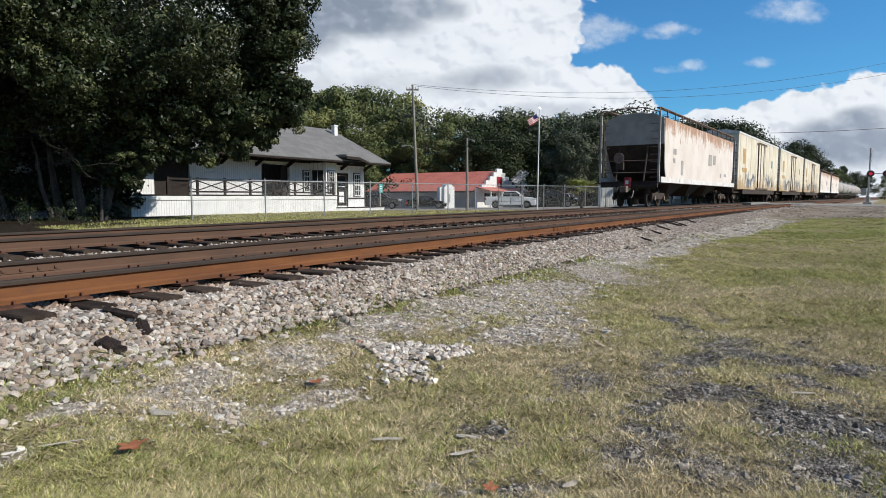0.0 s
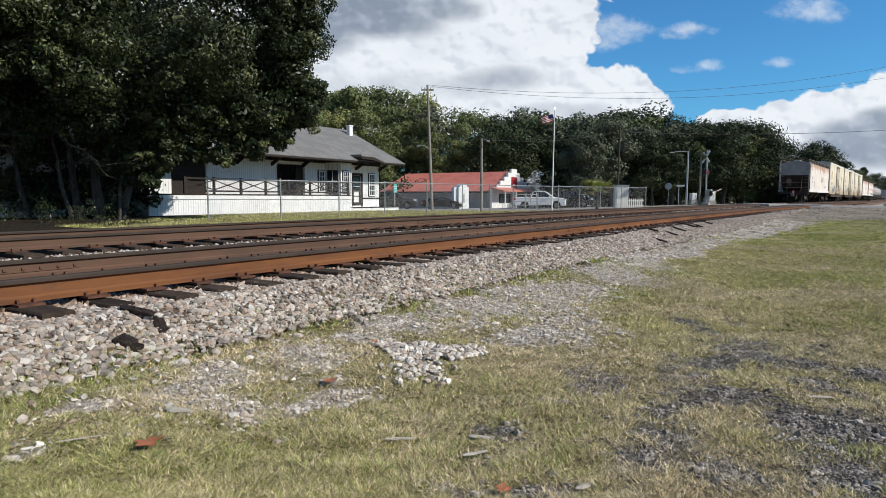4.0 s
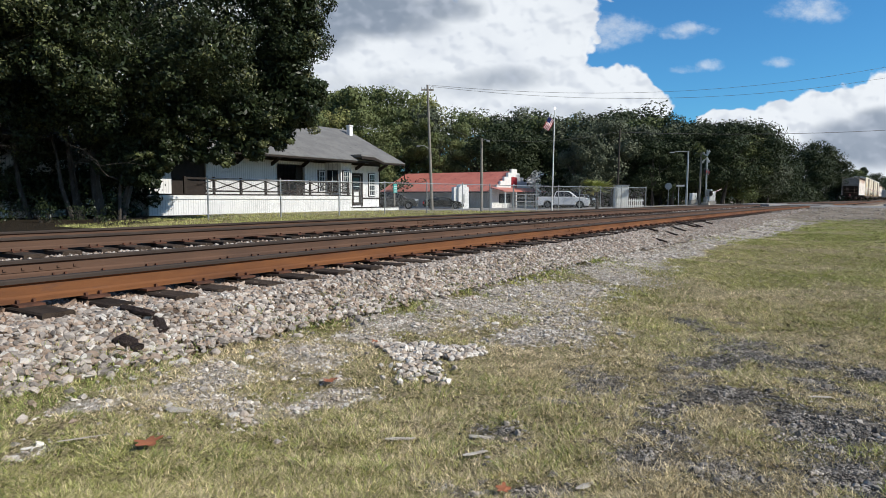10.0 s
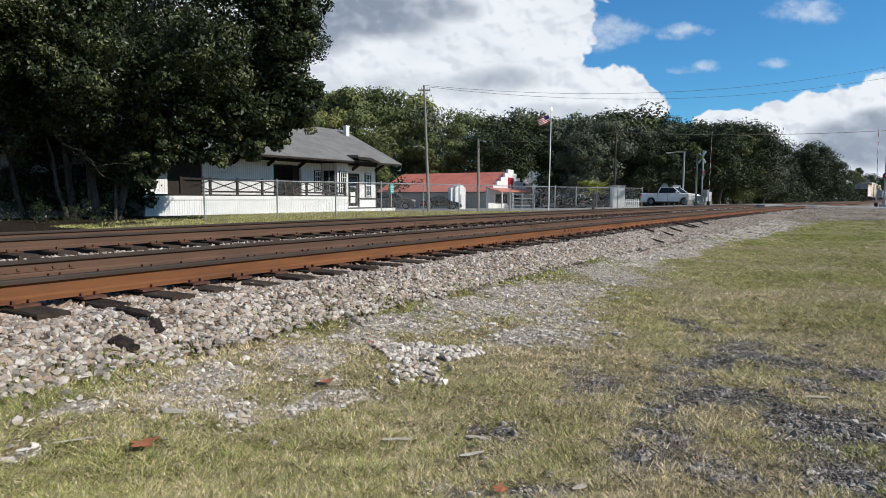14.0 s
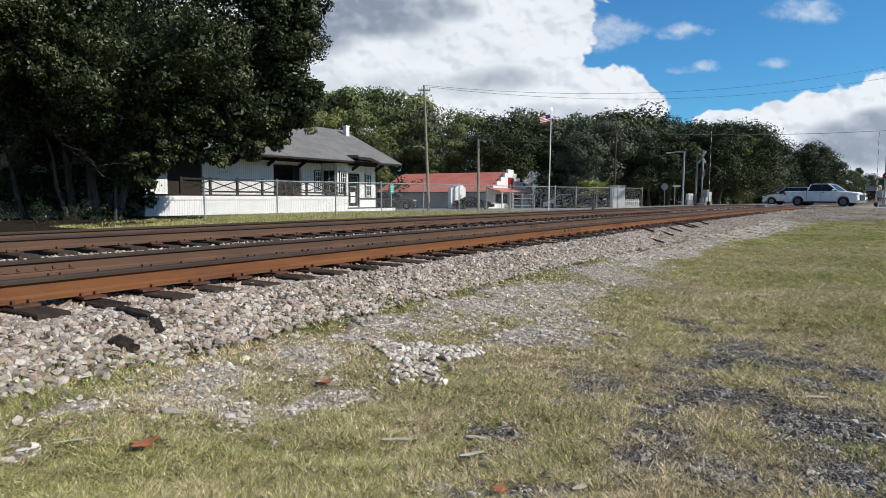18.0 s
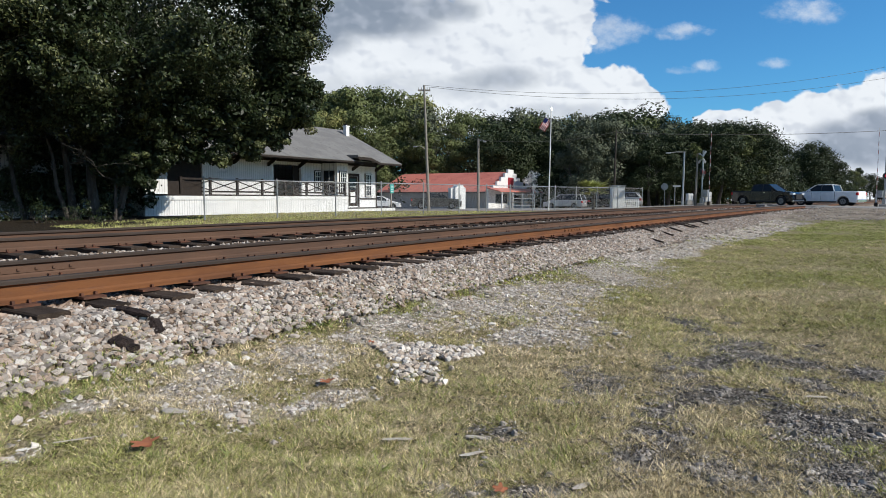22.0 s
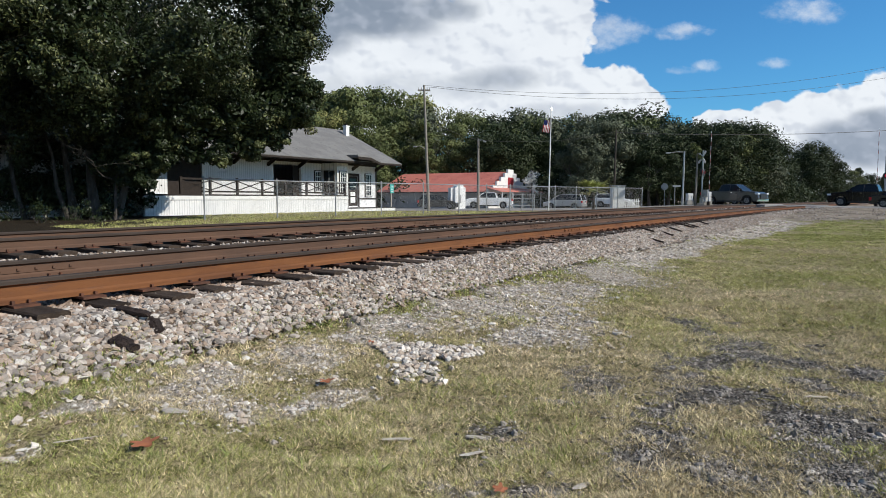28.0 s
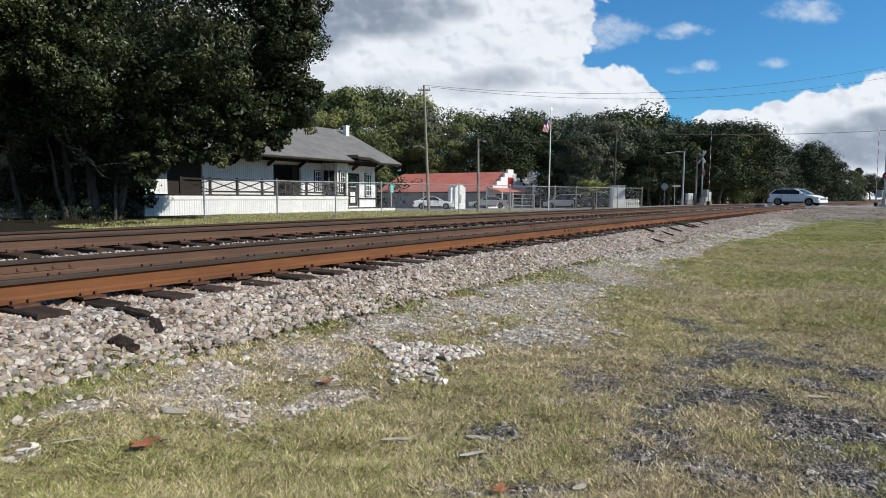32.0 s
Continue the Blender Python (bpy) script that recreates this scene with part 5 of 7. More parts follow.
def near_tree(label, base, height, trunks, clumps, per, leaf, seed, mats, bare=16, light=0.36):
    """A broad tree with trunks, forking limbs, leaf clumps and bare lower twigs. clumps: rows of centre and radius."""
    rng, nr = random.Random(seed), np.random.default_rng(seed)
    t = thing("oak_tree", label, "tree", Matrix.Translation(base))
    wood, tips = Mesh(), []
    for (x, y, lean_x, lean_y, r) in trunks:
        d = Vector((lean_x, lean_y, 1)).normalized()
        p = Vector((x, y, -0.3))
        wood.rod(p, p + d * 0.5, r * 1.5, r, 10)
        limbs(wood, rng, p + d * 0.5, d, height * 0.42, r, 3, tips, 0.55)
    part("trunk", wood, "bark", t, "grey furrowed trunk and limbs")
    for i in range(bare):
        twig, q = Mesh(), []
        a_ = rng.uniform(0, 6.28)
        p = Vector((trunks[i % len(trunks)][0], trunks[i % len(trunks)][1], rng.uniform(1.5, height * 0.5)))
        limbs(twig, rng, p, Vector((math.cos(a_), math.sin(a_), rng.uniform(-0.3, 0.3))).normalized(), rng.uniform(0.8, 1.7), 0.04, 2, q, 1.2)
        part("bare_branch", twig, "bark", t, "bare grey branch")
    c = np.array([q[:3] for q in clumps], float)
    r = np.array([q[3] for q in clumps], float)
    # break each clump into smaller tufts
    k = 15
    d = nr.normal(0, 1, (len(c) * k, 3))
    d /= np.linalg.norm(d, axis=1)[:, None]
    cc = np.repeat(c, k, 0) + d * np.repeat(r, k)[:, None] * nr.uniform(0.45, 1.0, len(c) * k)[:, None] * np.array([1, 1, 0.8])
    rr = np.repeat(r, k) * nr.uniform(0.22, 0.40, len(c) * k)
    v, f = leaf_cloud(cc, rr, per, leaf, nr)
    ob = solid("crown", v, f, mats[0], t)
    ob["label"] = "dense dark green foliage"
    # extra leaves added within each clump to shut out light and darken gaps
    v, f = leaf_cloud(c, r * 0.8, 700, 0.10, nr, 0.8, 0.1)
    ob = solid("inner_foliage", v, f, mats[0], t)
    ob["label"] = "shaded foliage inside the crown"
    # sunlight put into the colour: paler leaves on tufts picked at random
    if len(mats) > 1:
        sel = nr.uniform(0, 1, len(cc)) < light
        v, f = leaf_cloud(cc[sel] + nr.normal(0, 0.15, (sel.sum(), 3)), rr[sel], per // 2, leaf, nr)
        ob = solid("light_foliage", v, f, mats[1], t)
        ob["label"] = "foliage coloured paler to look sunlit"
    return t


def wood_mesh(seed, height, width, per, leaf, mat_, n=26, conic=0.0, low=0.04):
    """Trunk and crown meshes for a woodland tree."""
    rng, nr = random.Random(seed), np.random.default_rng(seed)
    wood, tips = Mesh(), []
    limbs(wood, rng, Vector((0, 0, -0.5)), Vector((0, 0, 1)), height * 0.34, width * 0.04, 2, tips, 0.4)
    z = low + (0.93 - low) * nr.uniform(0, 1, n) ** 0.9
    w = width * 0.5 * np.sqrt(np.clip(1 - (2 * (z - 0.48)) ** 2, 0.08, 1)) * (1 - conic * z)
    th = nr.uniform(0, 6.28, n)
    rad = w * nr.uniform(0.25, 0.95, n)
    c = np.stack([rad * np.cos(th), rad * np.sin(th), z * height], 1)
    r = width * nr.uniform(0.11, 0.22, n) * (1 - 0.3 * conic * z)
    v, f = leaf_cloud(c, r, per, leaf, nr, 0.8, 0.7, 0.35)
    ob = solid("crown", v, f, mat_)
    crown = ob.data
    bpy.data.objects.remove(ob)
    return wood.data("trunk", "bark"), crown


def build_trees():
    rng = random.Random(11)
    # oak in front of the depot
    clumps = [(-2.5, 0, 7.5, 2.6), (0.5, 0.5, 8.6, 2.8), (3.0, 0, 7.2, 2.5), (5.0, 1.0, 8.6, 2.3), (6.7, 0.5, 7.6, 1.7), (5.6, 0, 5.4, 1.9), (3.4, -0.6, 4.6, 1.8), (1.2, -0.8, 5.0, 2.0),
              (-1.4, -0.5, 5.0, 2.0), (6.9, 0.6, 9.4, 1.9), (2.0, 0.5, 10.6, 2.6), (-1.5, 0.5, 10.6, 2.6), (5.0, 0.6, 11.0, 2.2), (4.7, -0.3, 3.9, 1.2), (6.1, -0.4, 4.3, 1.1), (-4.5, 0.3, 6.0, 2.4), (-4.8, 0.3, 9.5, 2.6),
              (2.4, -0.4, 3.3, 0.9), (0.0, 0.6, 3.4, 1.4), (-2.6, 0.8, 3.2, 1.6), (-5.2, 0.5, 3.4, 2.0), (1.6, 1.2, 6.8, 2.4), (4.2, 1.4, 6.4, 2.0), (7.0, 1.0, 5.9, 1.3), (-3.4, 1.0, 8.0, 2.6), (3.6, 0.8, 9.4, 2.3), (-0.6, 1.0, 12.0, 2.4), (7.3, 0.8, 11.0, 1.6), (7.2, 0, 4.6, 1.1), (7.8, 0.2, 5.8, 1.2), (8.2, 0.3, 7.2, 1.3), (8.5, 0.3, 8.5, 1.3), (8.3, 0.4, 9.9, 1.4), (6.5, 0, 3.7, 0.8), (5.4, 0, 3.2, 0.8), (4.0, -0.2, 2.9, 0.7), (7.8, 0.0, 4.9, 0.9), (7.0, 0.0, 4.0, 0.9), (8.2, 0, 4.4, 0.9), (8.6, 0.1, 5.2, 0.9), (7.4, 0, 3.6, 0.7), (6.2, -0.1, 3.1, 0.7), (5.0, -0.2, 2.7, 0.6), (-5, 1, 1.2, 1.4), (-3.6, 0.8, 1.5, 1.3), (-2.2, 1, 1.3, 1.1), (-0.9, 1.2, 1.7, 1.1), (0.4, 1.4, 2.4, 0.9),
              (2.6, -0.3, 4.2, 1.2), (3.2, 0.4, 5.6, 1.5), (4.4, 0.3, 5.0, 1.4), (1.9, 0.2, 3.7, 1.0), (7.6, 0.6, 8.6, 1.4), (7.4, 0.6, 7.0, 1.3), (6.4, 1.0, 6.4, 1.4), (6.0, 0.8, 9.9, 1.6), (7.2, 0.8, 12.2, 1.6),
              (0.8, -2.6, 4.6, 1.7), (3.0, -2.9, 5.6, 1.8), (5.2, -2.8, 6.4, 1.7), (-1.6, -2.4, 4.2, 1.7), (-3.6, -2.2, 4.4, 1.8), (1.6, -2.8, 7.6, 2.0), (-1.0, -2.6, 7.0, 2.0), (1.4, -0.6, 2.9, 0.8), (2.3, -0.8, 2.6, 0.75), (0.6, -0.4, 2.3, 0.8), (3.1, -0.6, 2.6, 0.6), (4.0, -0.8, 4.3, 1.0), (3.2, -0.9, 3.7, 0.9), (2.3, -0.5, 2.0, 0.5), (1.7, -0.4, 1.8, 0.6), (2.9, -0.8, 2.5, 0.5), (2.3, -0.8, 1.7, 0.45), (1.9, -0.8, 2.4, 0.6)]
    near_tree("broad dark oak overhanging the depot platform", (-14.0, 26.0, 0.2), 9.0, [(0, 0, -0.12, 0, 0.24), (0.5, 0.3, 0.25, 0.1, 0.18), (-1.2, 0.5, -0.1, 0, 0.2), (-2.6, -0.4, -0.25, -0.05, 0.11), (-0.6, -0.8, -0.32, 0, 0.10), (1.0, -0.6, 0.05, 0, 0.07)], clumps, 270, 0.062, 5, ("oak", "oak_sunlit"), light=0.32)
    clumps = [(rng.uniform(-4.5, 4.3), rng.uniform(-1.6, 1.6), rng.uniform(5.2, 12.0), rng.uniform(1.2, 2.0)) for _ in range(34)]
    near_tree("scrubby tree with sunlit upper leaves beside the tracks", (-16.4, 20.6, 0.2), 8.5, [(0, 0, 0.1, 0, 0.2), (-1.3, -0.5, 0.2, 0.1, 0.14)], clumps, 230, 0.062, 8, ("oak", "oak_sunlit"), light=0.7)
    clumps = [(rng.uniform(-6, 6), rng.uniform(-2, 2), rng.uniform(1.4, 13.0), rng.uniform(1.8, 2.8)) for _ in range(26)]
    near_tree("dark tree behind the others at the depot's end", (-20.0, 31.0, 0.2), 10.0, [(0, 0, 0.05, 0, 0.22)], clumps, 160, 0.12, 9, ("oak",), 4)
    clumps = [(rng.uniform(-6, 5), rng.uniform(-2, 2), rng.uniform(1.0, 12.0), rng.uniform(1.8, 2.8)) for _ in range(24)]
    near_tree("dark tree beyond the depot platform", (-27.0, 30.0, 0.2), 10.0, [(0, 0, 0.05, 0, 0.22)], clumps, 120, 0.15, 12, ("oak",), 3)
    # undergrowth below them
    for x, y, r in ((-17.2, 26.8, 1.3), (-15.4, 27.2, 1.15), (-19.2, 25.6, 1.5), (-13.2, 25.6, 0.5), (-16.3, 28.5, 1.45), (-20.9, 24.6, 1.6), (-18.4, 28.5, 1.7), (-14.0, 28.0, 0.9), (-14.4, 25.0, 0.45), (-16.6, 24.6, 0.5), (-18.2, 24.0, 0.5), (-12.6, 23.0, 0.32), (-14.1, 22.4, 0.42), (-15.6, 21.8, 0.5), (-17.2, 21.2, 0.5)):
        nr = np.random.default_rng(int(r * 100))
        c = nr.normal(0, 0.5, (14, 3)) * np.array([r, r, 0.9]) + np.array([0, 0, 0.8 * r])
        v, f = leaf_cloud(c, np.full(14, 0.5 * r), 26, 0.05, nr)
        b = thing("shrub", "low tangled shrub at the foot of the trees", "shrub", Matrix.Translation((x, y, 0.2)), "shrubs under the oak")
        solid("foliage", v, f, "oak", b)
        st, q = Mesh(), []
        rr = random.Random(int(r * 77))
        for _ in range(9):
            limbs(st, rr, Vector((0, 0, -0.1)), Vector((rr.uniform(-0.6, 0.6), rr.uniform(-0.6, 0.6), 1)).normalized(), 0.8 * r, 0.02, 1, q)
        part("stems", st, "bark", b)
    # woods beyond the road
    shapes = ((1, 17, 11, "wood1", 34, 0.0), (2, 16, 12, "wood2", 36, 0.0), (3, 17, 9, "wood1", 30, 0.3), (4, 15, 10, "moss", 34, 0.0), (5, 16, 10, "wood3", 32, 0.0), (6, 18, 7, "wood2", 44, 0.55))
    kinds = [wood_mesh(seed, h, w, 340, 0.20, mat_, n, conic, 0.22 if mat_ in ("wood2", "moss") else 0.04) for seed, h, w, mat_, n, conic in shapes]
    thin = [wood_mesh(seed + 10, h, w, 210, 0.23, mat_, n, conic) for seed, h, w, mat_, n, conic in shapes]      # for the rows behind
    labels = ["broad green leafy tree in the woods", "dark green leafy tree in the woods", "slender green tree in the woods", "grey-green mossy tree in the woods", "yellowing leafy tree in the woods", "tall dark pine at the wood's edge"]

    def plant(kind, x, y, z, scale, wide=1.0, kinds=kinds):
        t = thing("woodland_tree", labels[kind], "tree", Matrix.Translation((x, y, z)) @ Matrix.Rotation(rng.uniform(0, 6.28), 4, "Z"), "trees of the wood")
        for name, me in zip(("trunk", "crown"), kinds[kind]):
            ob = part(name, me, "", t)
            ob.scale = (scale * wide, scale * wide, scale)
    # (aside/ahead, height of the tops above the eye per metre ahead)
    tops = [(-0.62, 0.19), (-0.22, 0.178), (-0.10, 0.168), (-0.05, 0.155), (0.0, 0.148), (0.03, 0.142), (0.07, 0.132), (0.12, 0.126), (0.20, 0.132), (0.27, 0.143), (0.31, 0.138), (0.37, 0.118), (0.42, 0.124), (0.48, 0.118), (0.505, 0.10), (0.525, 0.06), (0.60, 0.055), (0.7, 0.05)]
    hs, ts = [q[0] for q in tops], [q[1] for q in tops]
    for row, (dist, scale_) in enumerate(((99, 0.80), (108, 0.95), (122, 1.0))):
        n = 26
        for i in range(n):
            u = -0.62 + (0.52 + 0.62) * (i + 0.5 * (row % 2)) / (n - 1) + rng.uniform(-0.012, 0.012)
            d = dist + rng.uniform(-4, 4) - (8 if u > 0.3 else 0)
            want = np.interp(u, hs, ts) * d * scale_ * rng.uniform(0.96, 1.08) + 1.6
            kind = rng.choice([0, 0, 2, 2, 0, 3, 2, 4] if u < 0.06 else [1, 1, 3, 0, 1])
            h = (17, 16, 17, 15, 16, 18)[kind]
            plant(kind, u * d, d, -0.5, want / h, 1.0 if u < 0.06 else 1.15, kinds if row == 0 else thin)
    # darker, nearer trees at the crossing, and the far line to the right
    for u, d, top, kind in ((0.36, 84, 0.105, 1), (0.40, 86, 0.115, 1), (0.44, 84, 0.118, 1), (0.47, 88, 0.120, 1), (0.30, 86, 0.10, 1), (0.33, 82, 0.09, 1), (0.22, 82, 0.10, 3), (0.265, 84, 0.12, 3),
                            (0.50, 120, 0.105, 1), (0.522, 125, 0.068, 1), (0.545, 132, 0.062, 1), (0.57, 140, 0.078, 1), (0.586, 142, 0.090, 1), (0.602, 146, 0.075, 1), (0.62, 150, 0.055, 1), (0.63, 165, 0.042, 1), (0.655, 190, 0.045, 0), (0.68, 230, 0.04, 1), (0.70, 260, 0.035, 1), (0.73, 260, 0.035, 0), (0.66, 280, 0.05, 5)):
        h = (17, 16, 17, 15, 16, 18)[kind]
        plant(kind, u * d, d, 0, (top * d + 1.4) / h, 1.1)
    # unseen tree outside the view to the right, added to shade the lawn's end
    plant(1, 30.5, 23.2, 0, 0.5)
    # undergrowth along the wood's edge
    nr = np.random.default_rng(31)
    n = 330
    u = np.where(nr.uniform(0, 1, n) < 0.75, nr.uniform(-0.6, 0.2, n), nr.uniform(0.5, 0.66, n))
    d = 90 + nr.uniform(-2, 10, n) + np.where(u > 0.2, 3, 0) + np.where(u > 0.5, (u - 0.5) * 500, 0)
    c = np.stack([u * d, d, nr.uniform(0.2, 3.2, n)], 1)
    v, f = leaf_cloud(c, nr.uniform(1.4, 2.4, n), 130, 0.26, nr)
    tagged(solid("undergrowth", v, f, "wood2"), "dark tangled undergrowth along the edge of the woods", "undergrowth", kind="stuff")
    # cabbage palm clump by the white panel
    b = thing("palm", "short fan palm beside the fence", "palm", Matrix.Translation((14.6, 60.2, 0.3)))
    part("trunk", Mesh().rod((0, 0, -0.2), (0, 0, 1.6), 0.16, 0.12), "bark", b)
    nr = random.Random(3)
    for i in range(40):
        a_, up = nr.uniform(0, 6.28), nr.uniform(-0.2, 1.0)
        d = Vector((math.cos(a_), math.sin(a_), up)).normalized()
        L = nr.uniform(1.2, 2.1)
        side = d.cross(Vector((0, 0, 1))).normalized()
        p0 = Vector((0, 0, 1.6))
        fr = Mesh()
        for k in range(-4, 5):
            tip = p0 + d * L + side * (k * 0.2) - Vector((0, 0, 0.05 * abs(k)))
            mid = p0 + d * L * 0.45
            fr.add([mid - side * 0.08 + side * k * 0.03, mid + side * 0.11 + side * k * 0.03, tip], [(0, 1, 2)])
        fr.rod(p0, p0 + d * L * 0.45, 0.015, n=5)
        part("frond", fr, "palm_leaf", b)


build_trees()
build_blossom()

# ---- train ----
def bogie(parent, x):
    """A two-axle truck under a freight car."""
    b = part("truck", Mesh().box(x - 1.15, x + 1.15, -1.08, -0.92, 0.38, 0.72).box(x - 1.15, x + 1.15, 0.92, 1.08, 0.38, 0.72).box(x - 0.25, x + 0.25, -1.0, 1.0, 0.45, 0.8), "frame_iron", parent, "grimy cast steel truck", 0.02)
    for dx in (-0.88, 0.88):
        part("axle", Mesh().rod((x + dx, -0.85, 0.46), (x + dx, 0.85, 0.46), 0.08), "frame_iron", b)
        for y in (-0.75, 0.75):
            part("wheel", Mesh().rod((x + dx, y - 0.07, 0.46), (x + dx, y + 0.07, 0.46), 0.46, n=20), "frame_iron", b)
        for y in (-1.1, 1.1):
            part("axle_box", Mesh().rod((x + dx, y - 0.06, 0.46), (x + dx, y + 0.08, 0.46), 0.13, 0.10, 10), "rust_iron", b)
    for k in range(4):
        for y in (-1.02, 1.02):
            part("spring", Mesh().rod((x - 0.21 + 0.14 * k, y, 0.40), (x - 0.21 + 0.14 * k, y, 0.66), 0.055), "frame_iron", b)


def coupler(parent, x, sign):
    part("coupler", Mesh().box(min(x, x + sign * 0.75), max(x, x + sign * 0.75), -0.10, 0.10, 0.80, 1.0).box(min(x + sign * 0.5, x + sign * 0.85), max(x + sign * 0.5, x + sign * 0.85), -0.17, 0.17, 0.74, 1.06), "rust_iron", parent, "rusty knuckle coupler", 0.02)
    part("air_hose", Mesh().tube([(x + sign * 0.2, -0.35, 0.9), (x + sign * 0.45, -0.40, 0.6), (x + sign * 0.62, -0.36, 0.42), (x + sign * 0.75, -0.3, 0.55)], 0.03), "trim", parent)


def hopper_car(label, L, side, end):
    """Covered hopper, rear end at x = 0, front at x = L; y left."""
    h = thing("hopper_car", label, "freight car")
    W, sill = 1.62, 1.24
    # straight sides with a slight bulge, a low arched roof, sloped ends below
    sect = [(-W * 0.95, 1.45), (-W * 0.99, 2.0), (-W, 3.0), (-W, 4.2), (-W * 0.97, 4.55), (-W * 0.6, 4.76), (0, 4.84), (W * 0.6, 4.76), (W * 0.97, 4.55), (W, 4.2), (W, 3.0), (W * 0.99, 2.0), (W * 0.95, 1.45)]
    rings = []
    for x in (0.9, 1.0, 1.4, 2.2, 4.0, L - 4.0, L - 2.2, L - 1.4, L - 1.0, L - 0.9):
        q = min(x, L - x)
        low = 3.25 if q < 0.95 else 3.1 if q < 1.2 else 2.55 if q < 1.8 else 1.75 if q < 3 else 1.35
        rings.append([(x, y, max(z, low)) for y, z in sect])
    part("body", Mesh().loft([[(x, y * 0.965, z) for x, y, z in ring] for ring in rings]), end, h, "grey inner hopper body and roof")
    edge = [(1.25, 1.5), (1.02, 1.9), (0.92, 2.5), (0.88, 4.52), (L - 0.88, 4.52), (L - 0.92, 2.5), (L - 1.02, 1.9), (L - 1.25, 1.5)]
    for y in (-W, W - 0.05):
        part("side_sheet", Mesh().prism(edge, y, y + 0.05, "y"), side, h, "chalky white side sheet streaked with rust", 0.015)
    for x, s in ((0.86, -1), (L - 0.86, 1)):
        part("end_sheet", Mesh().prism([(-W * 0.98, 3.2), (W * 0.98, 3.2), (W * 0.98, 4.2), (W * 0.95, 4.5), (W * 0.5, 4.74), (-W * 0.5, 4.74), (-W * 0.95, 4.5), (-W * 0.98, 4.2)], x - 0.03, x + 0.03, "x"), end, h, "grey painted end sheet")
        sl = Mesh()
        for p, q in (((0.83, 3.25), (1.28, 2.5)), ((1.28, 2.5), (2.1, 1.66)), ((2.1, 1.66), (3.9, 1.24))):
            p, q = [(k if s < 0 else L - k, z) for k, z in (p, q)]
            sl.add([(p[0], -W * 0.96, p[1]), (p[0], W * 0.96, p[1]), (q[0], W * 0.96, q[1]), (q[0], -W * 0.96, q[1])], [(0, 1, 2, 3)])
        # dark colour stands in for the shade in the hollow above the truck
        part("slope_sheet", sl, "frame_iron", h, "sloping end sheet coloured dark for the shade around it")
        xe = 0.0 if s < 0 else L
        part("end_platform", Mesh().box(min(xe, xe - s * 2.2), max(xe, xe - s * 2.2), -1.5, 1.5, 1.18, 1.30), "frame_iron", h)
        part("end_sill", Mesh().box(min(xe, xe - s * 0.15), max(xe, xe - s * 0.15), -1.52, 1.52, 1.0, 1.25), "frame_iron", h)
        for y in (-1.56, 1.56):
            part("corner_post", Mesh().box(xe - s * 0.06 - 0.05, xe - s * 0.06 + 0.05, y - 0.05, y + 0.05, 1.25, 4.72), "hopper_end", h, "grey corner post")
            part("roof_stay", Mesh().tube([(xe - s * 0.06, y, 4.72), (xe - s * 0.3, y * 0.95, 4.95), (xe - s * 0.9, y * 0.85, 4.95)], 0.03), "rust_iron", h)
            for k in range(8):
                part("rung", Mesh().rod((xe - s * 0.05, y, 1.5 + 0.38 * k), (xe - s * 0.05, y - (0.45 if y > 0 else -0.45), 1.5 + 0.38 * k), 0.02, n=6), "rust_iron", h)
        for z in (1.75, 2.35):
            part("hand_rail", Mesh().rod((xe - s * 0.05, -1.56, z), (xe - s * 0.05, 1.56, z), 0.022, n=6), "rust_iron", h)
        for y in (-0.75, 0.75):
            part("brace", Mesh().rod((xe - s * 0.15, y, 1.3), (x, y, 3.2), 0.05), "frame_iron", h)
        part("top_rail", Mesh().tube([(xe - s * 0.06, -1.56, 4.72), (xe - s * 0.06, -0.7, 4.98), (xe - s * 0.06, 0.7, 4.98), (xe - s * 0.06, 1.56, 4.72)], 0.03), "rust_iron", h)
        part("brake_gear", Mesh().box(xe - s * 0.25 - 0.1, xe - s * 0.25 + 0.1, 0.35, 0.75, 1.9, 2.3), "frame_iron", h)
        if s < 0:
            part("brake_wheel", Mesh().rod((xe + 0.02, 0.55, 2.5), (xe + 0.07, 0.55, 2.5), 0.28, n=18), "rust_iron", h, "round hand brake wheel")
            dv = part("end_device", Mesh().box(-0.32, -0.12, -0.20, 0.12, 1.0, 1.5), "red", h, "red end-of-train marker box", 0.02)
            part("reflector", Mesh().box(-0.335, -0.322, -0.12, 0.04, 1.15, 1.35), "sign_white", dv)
    for y in (-1.66, 1.60):
        part("side_sill", Mesh().box(0.2, L - 0.2, y, y + 0.06, sill, 1.52), "sill_white", h, "white side sill")
    for k in range(12):
        x = 1.6 + k * (L - 3.2) / 11
        for y in (-1.52, 1.52):
            part("walk_stay", Mesh().box(x - 0.035, x + 0.035, y - 0.03, y + 0.03, 4.5, 4.94), "rust_iron", h)
    part("running_board", Mesh().box(0.3, L - 0.3, -1.56, -1.3, 4.94, 4.98).box(0.3, L - 0.3, 1.3, 1.56, 4.94, 4.98), "rust_iron", h, "rusty roof walkway")
    part("roof_hatch", Mesh().box(1.6, L - 1.6, -0.32, 0.32, 4.82, 4.95), end, h, "long trough hatch", 0.03)
    for k in range(3):
        x = L * (0.27 + 0.23 * k)
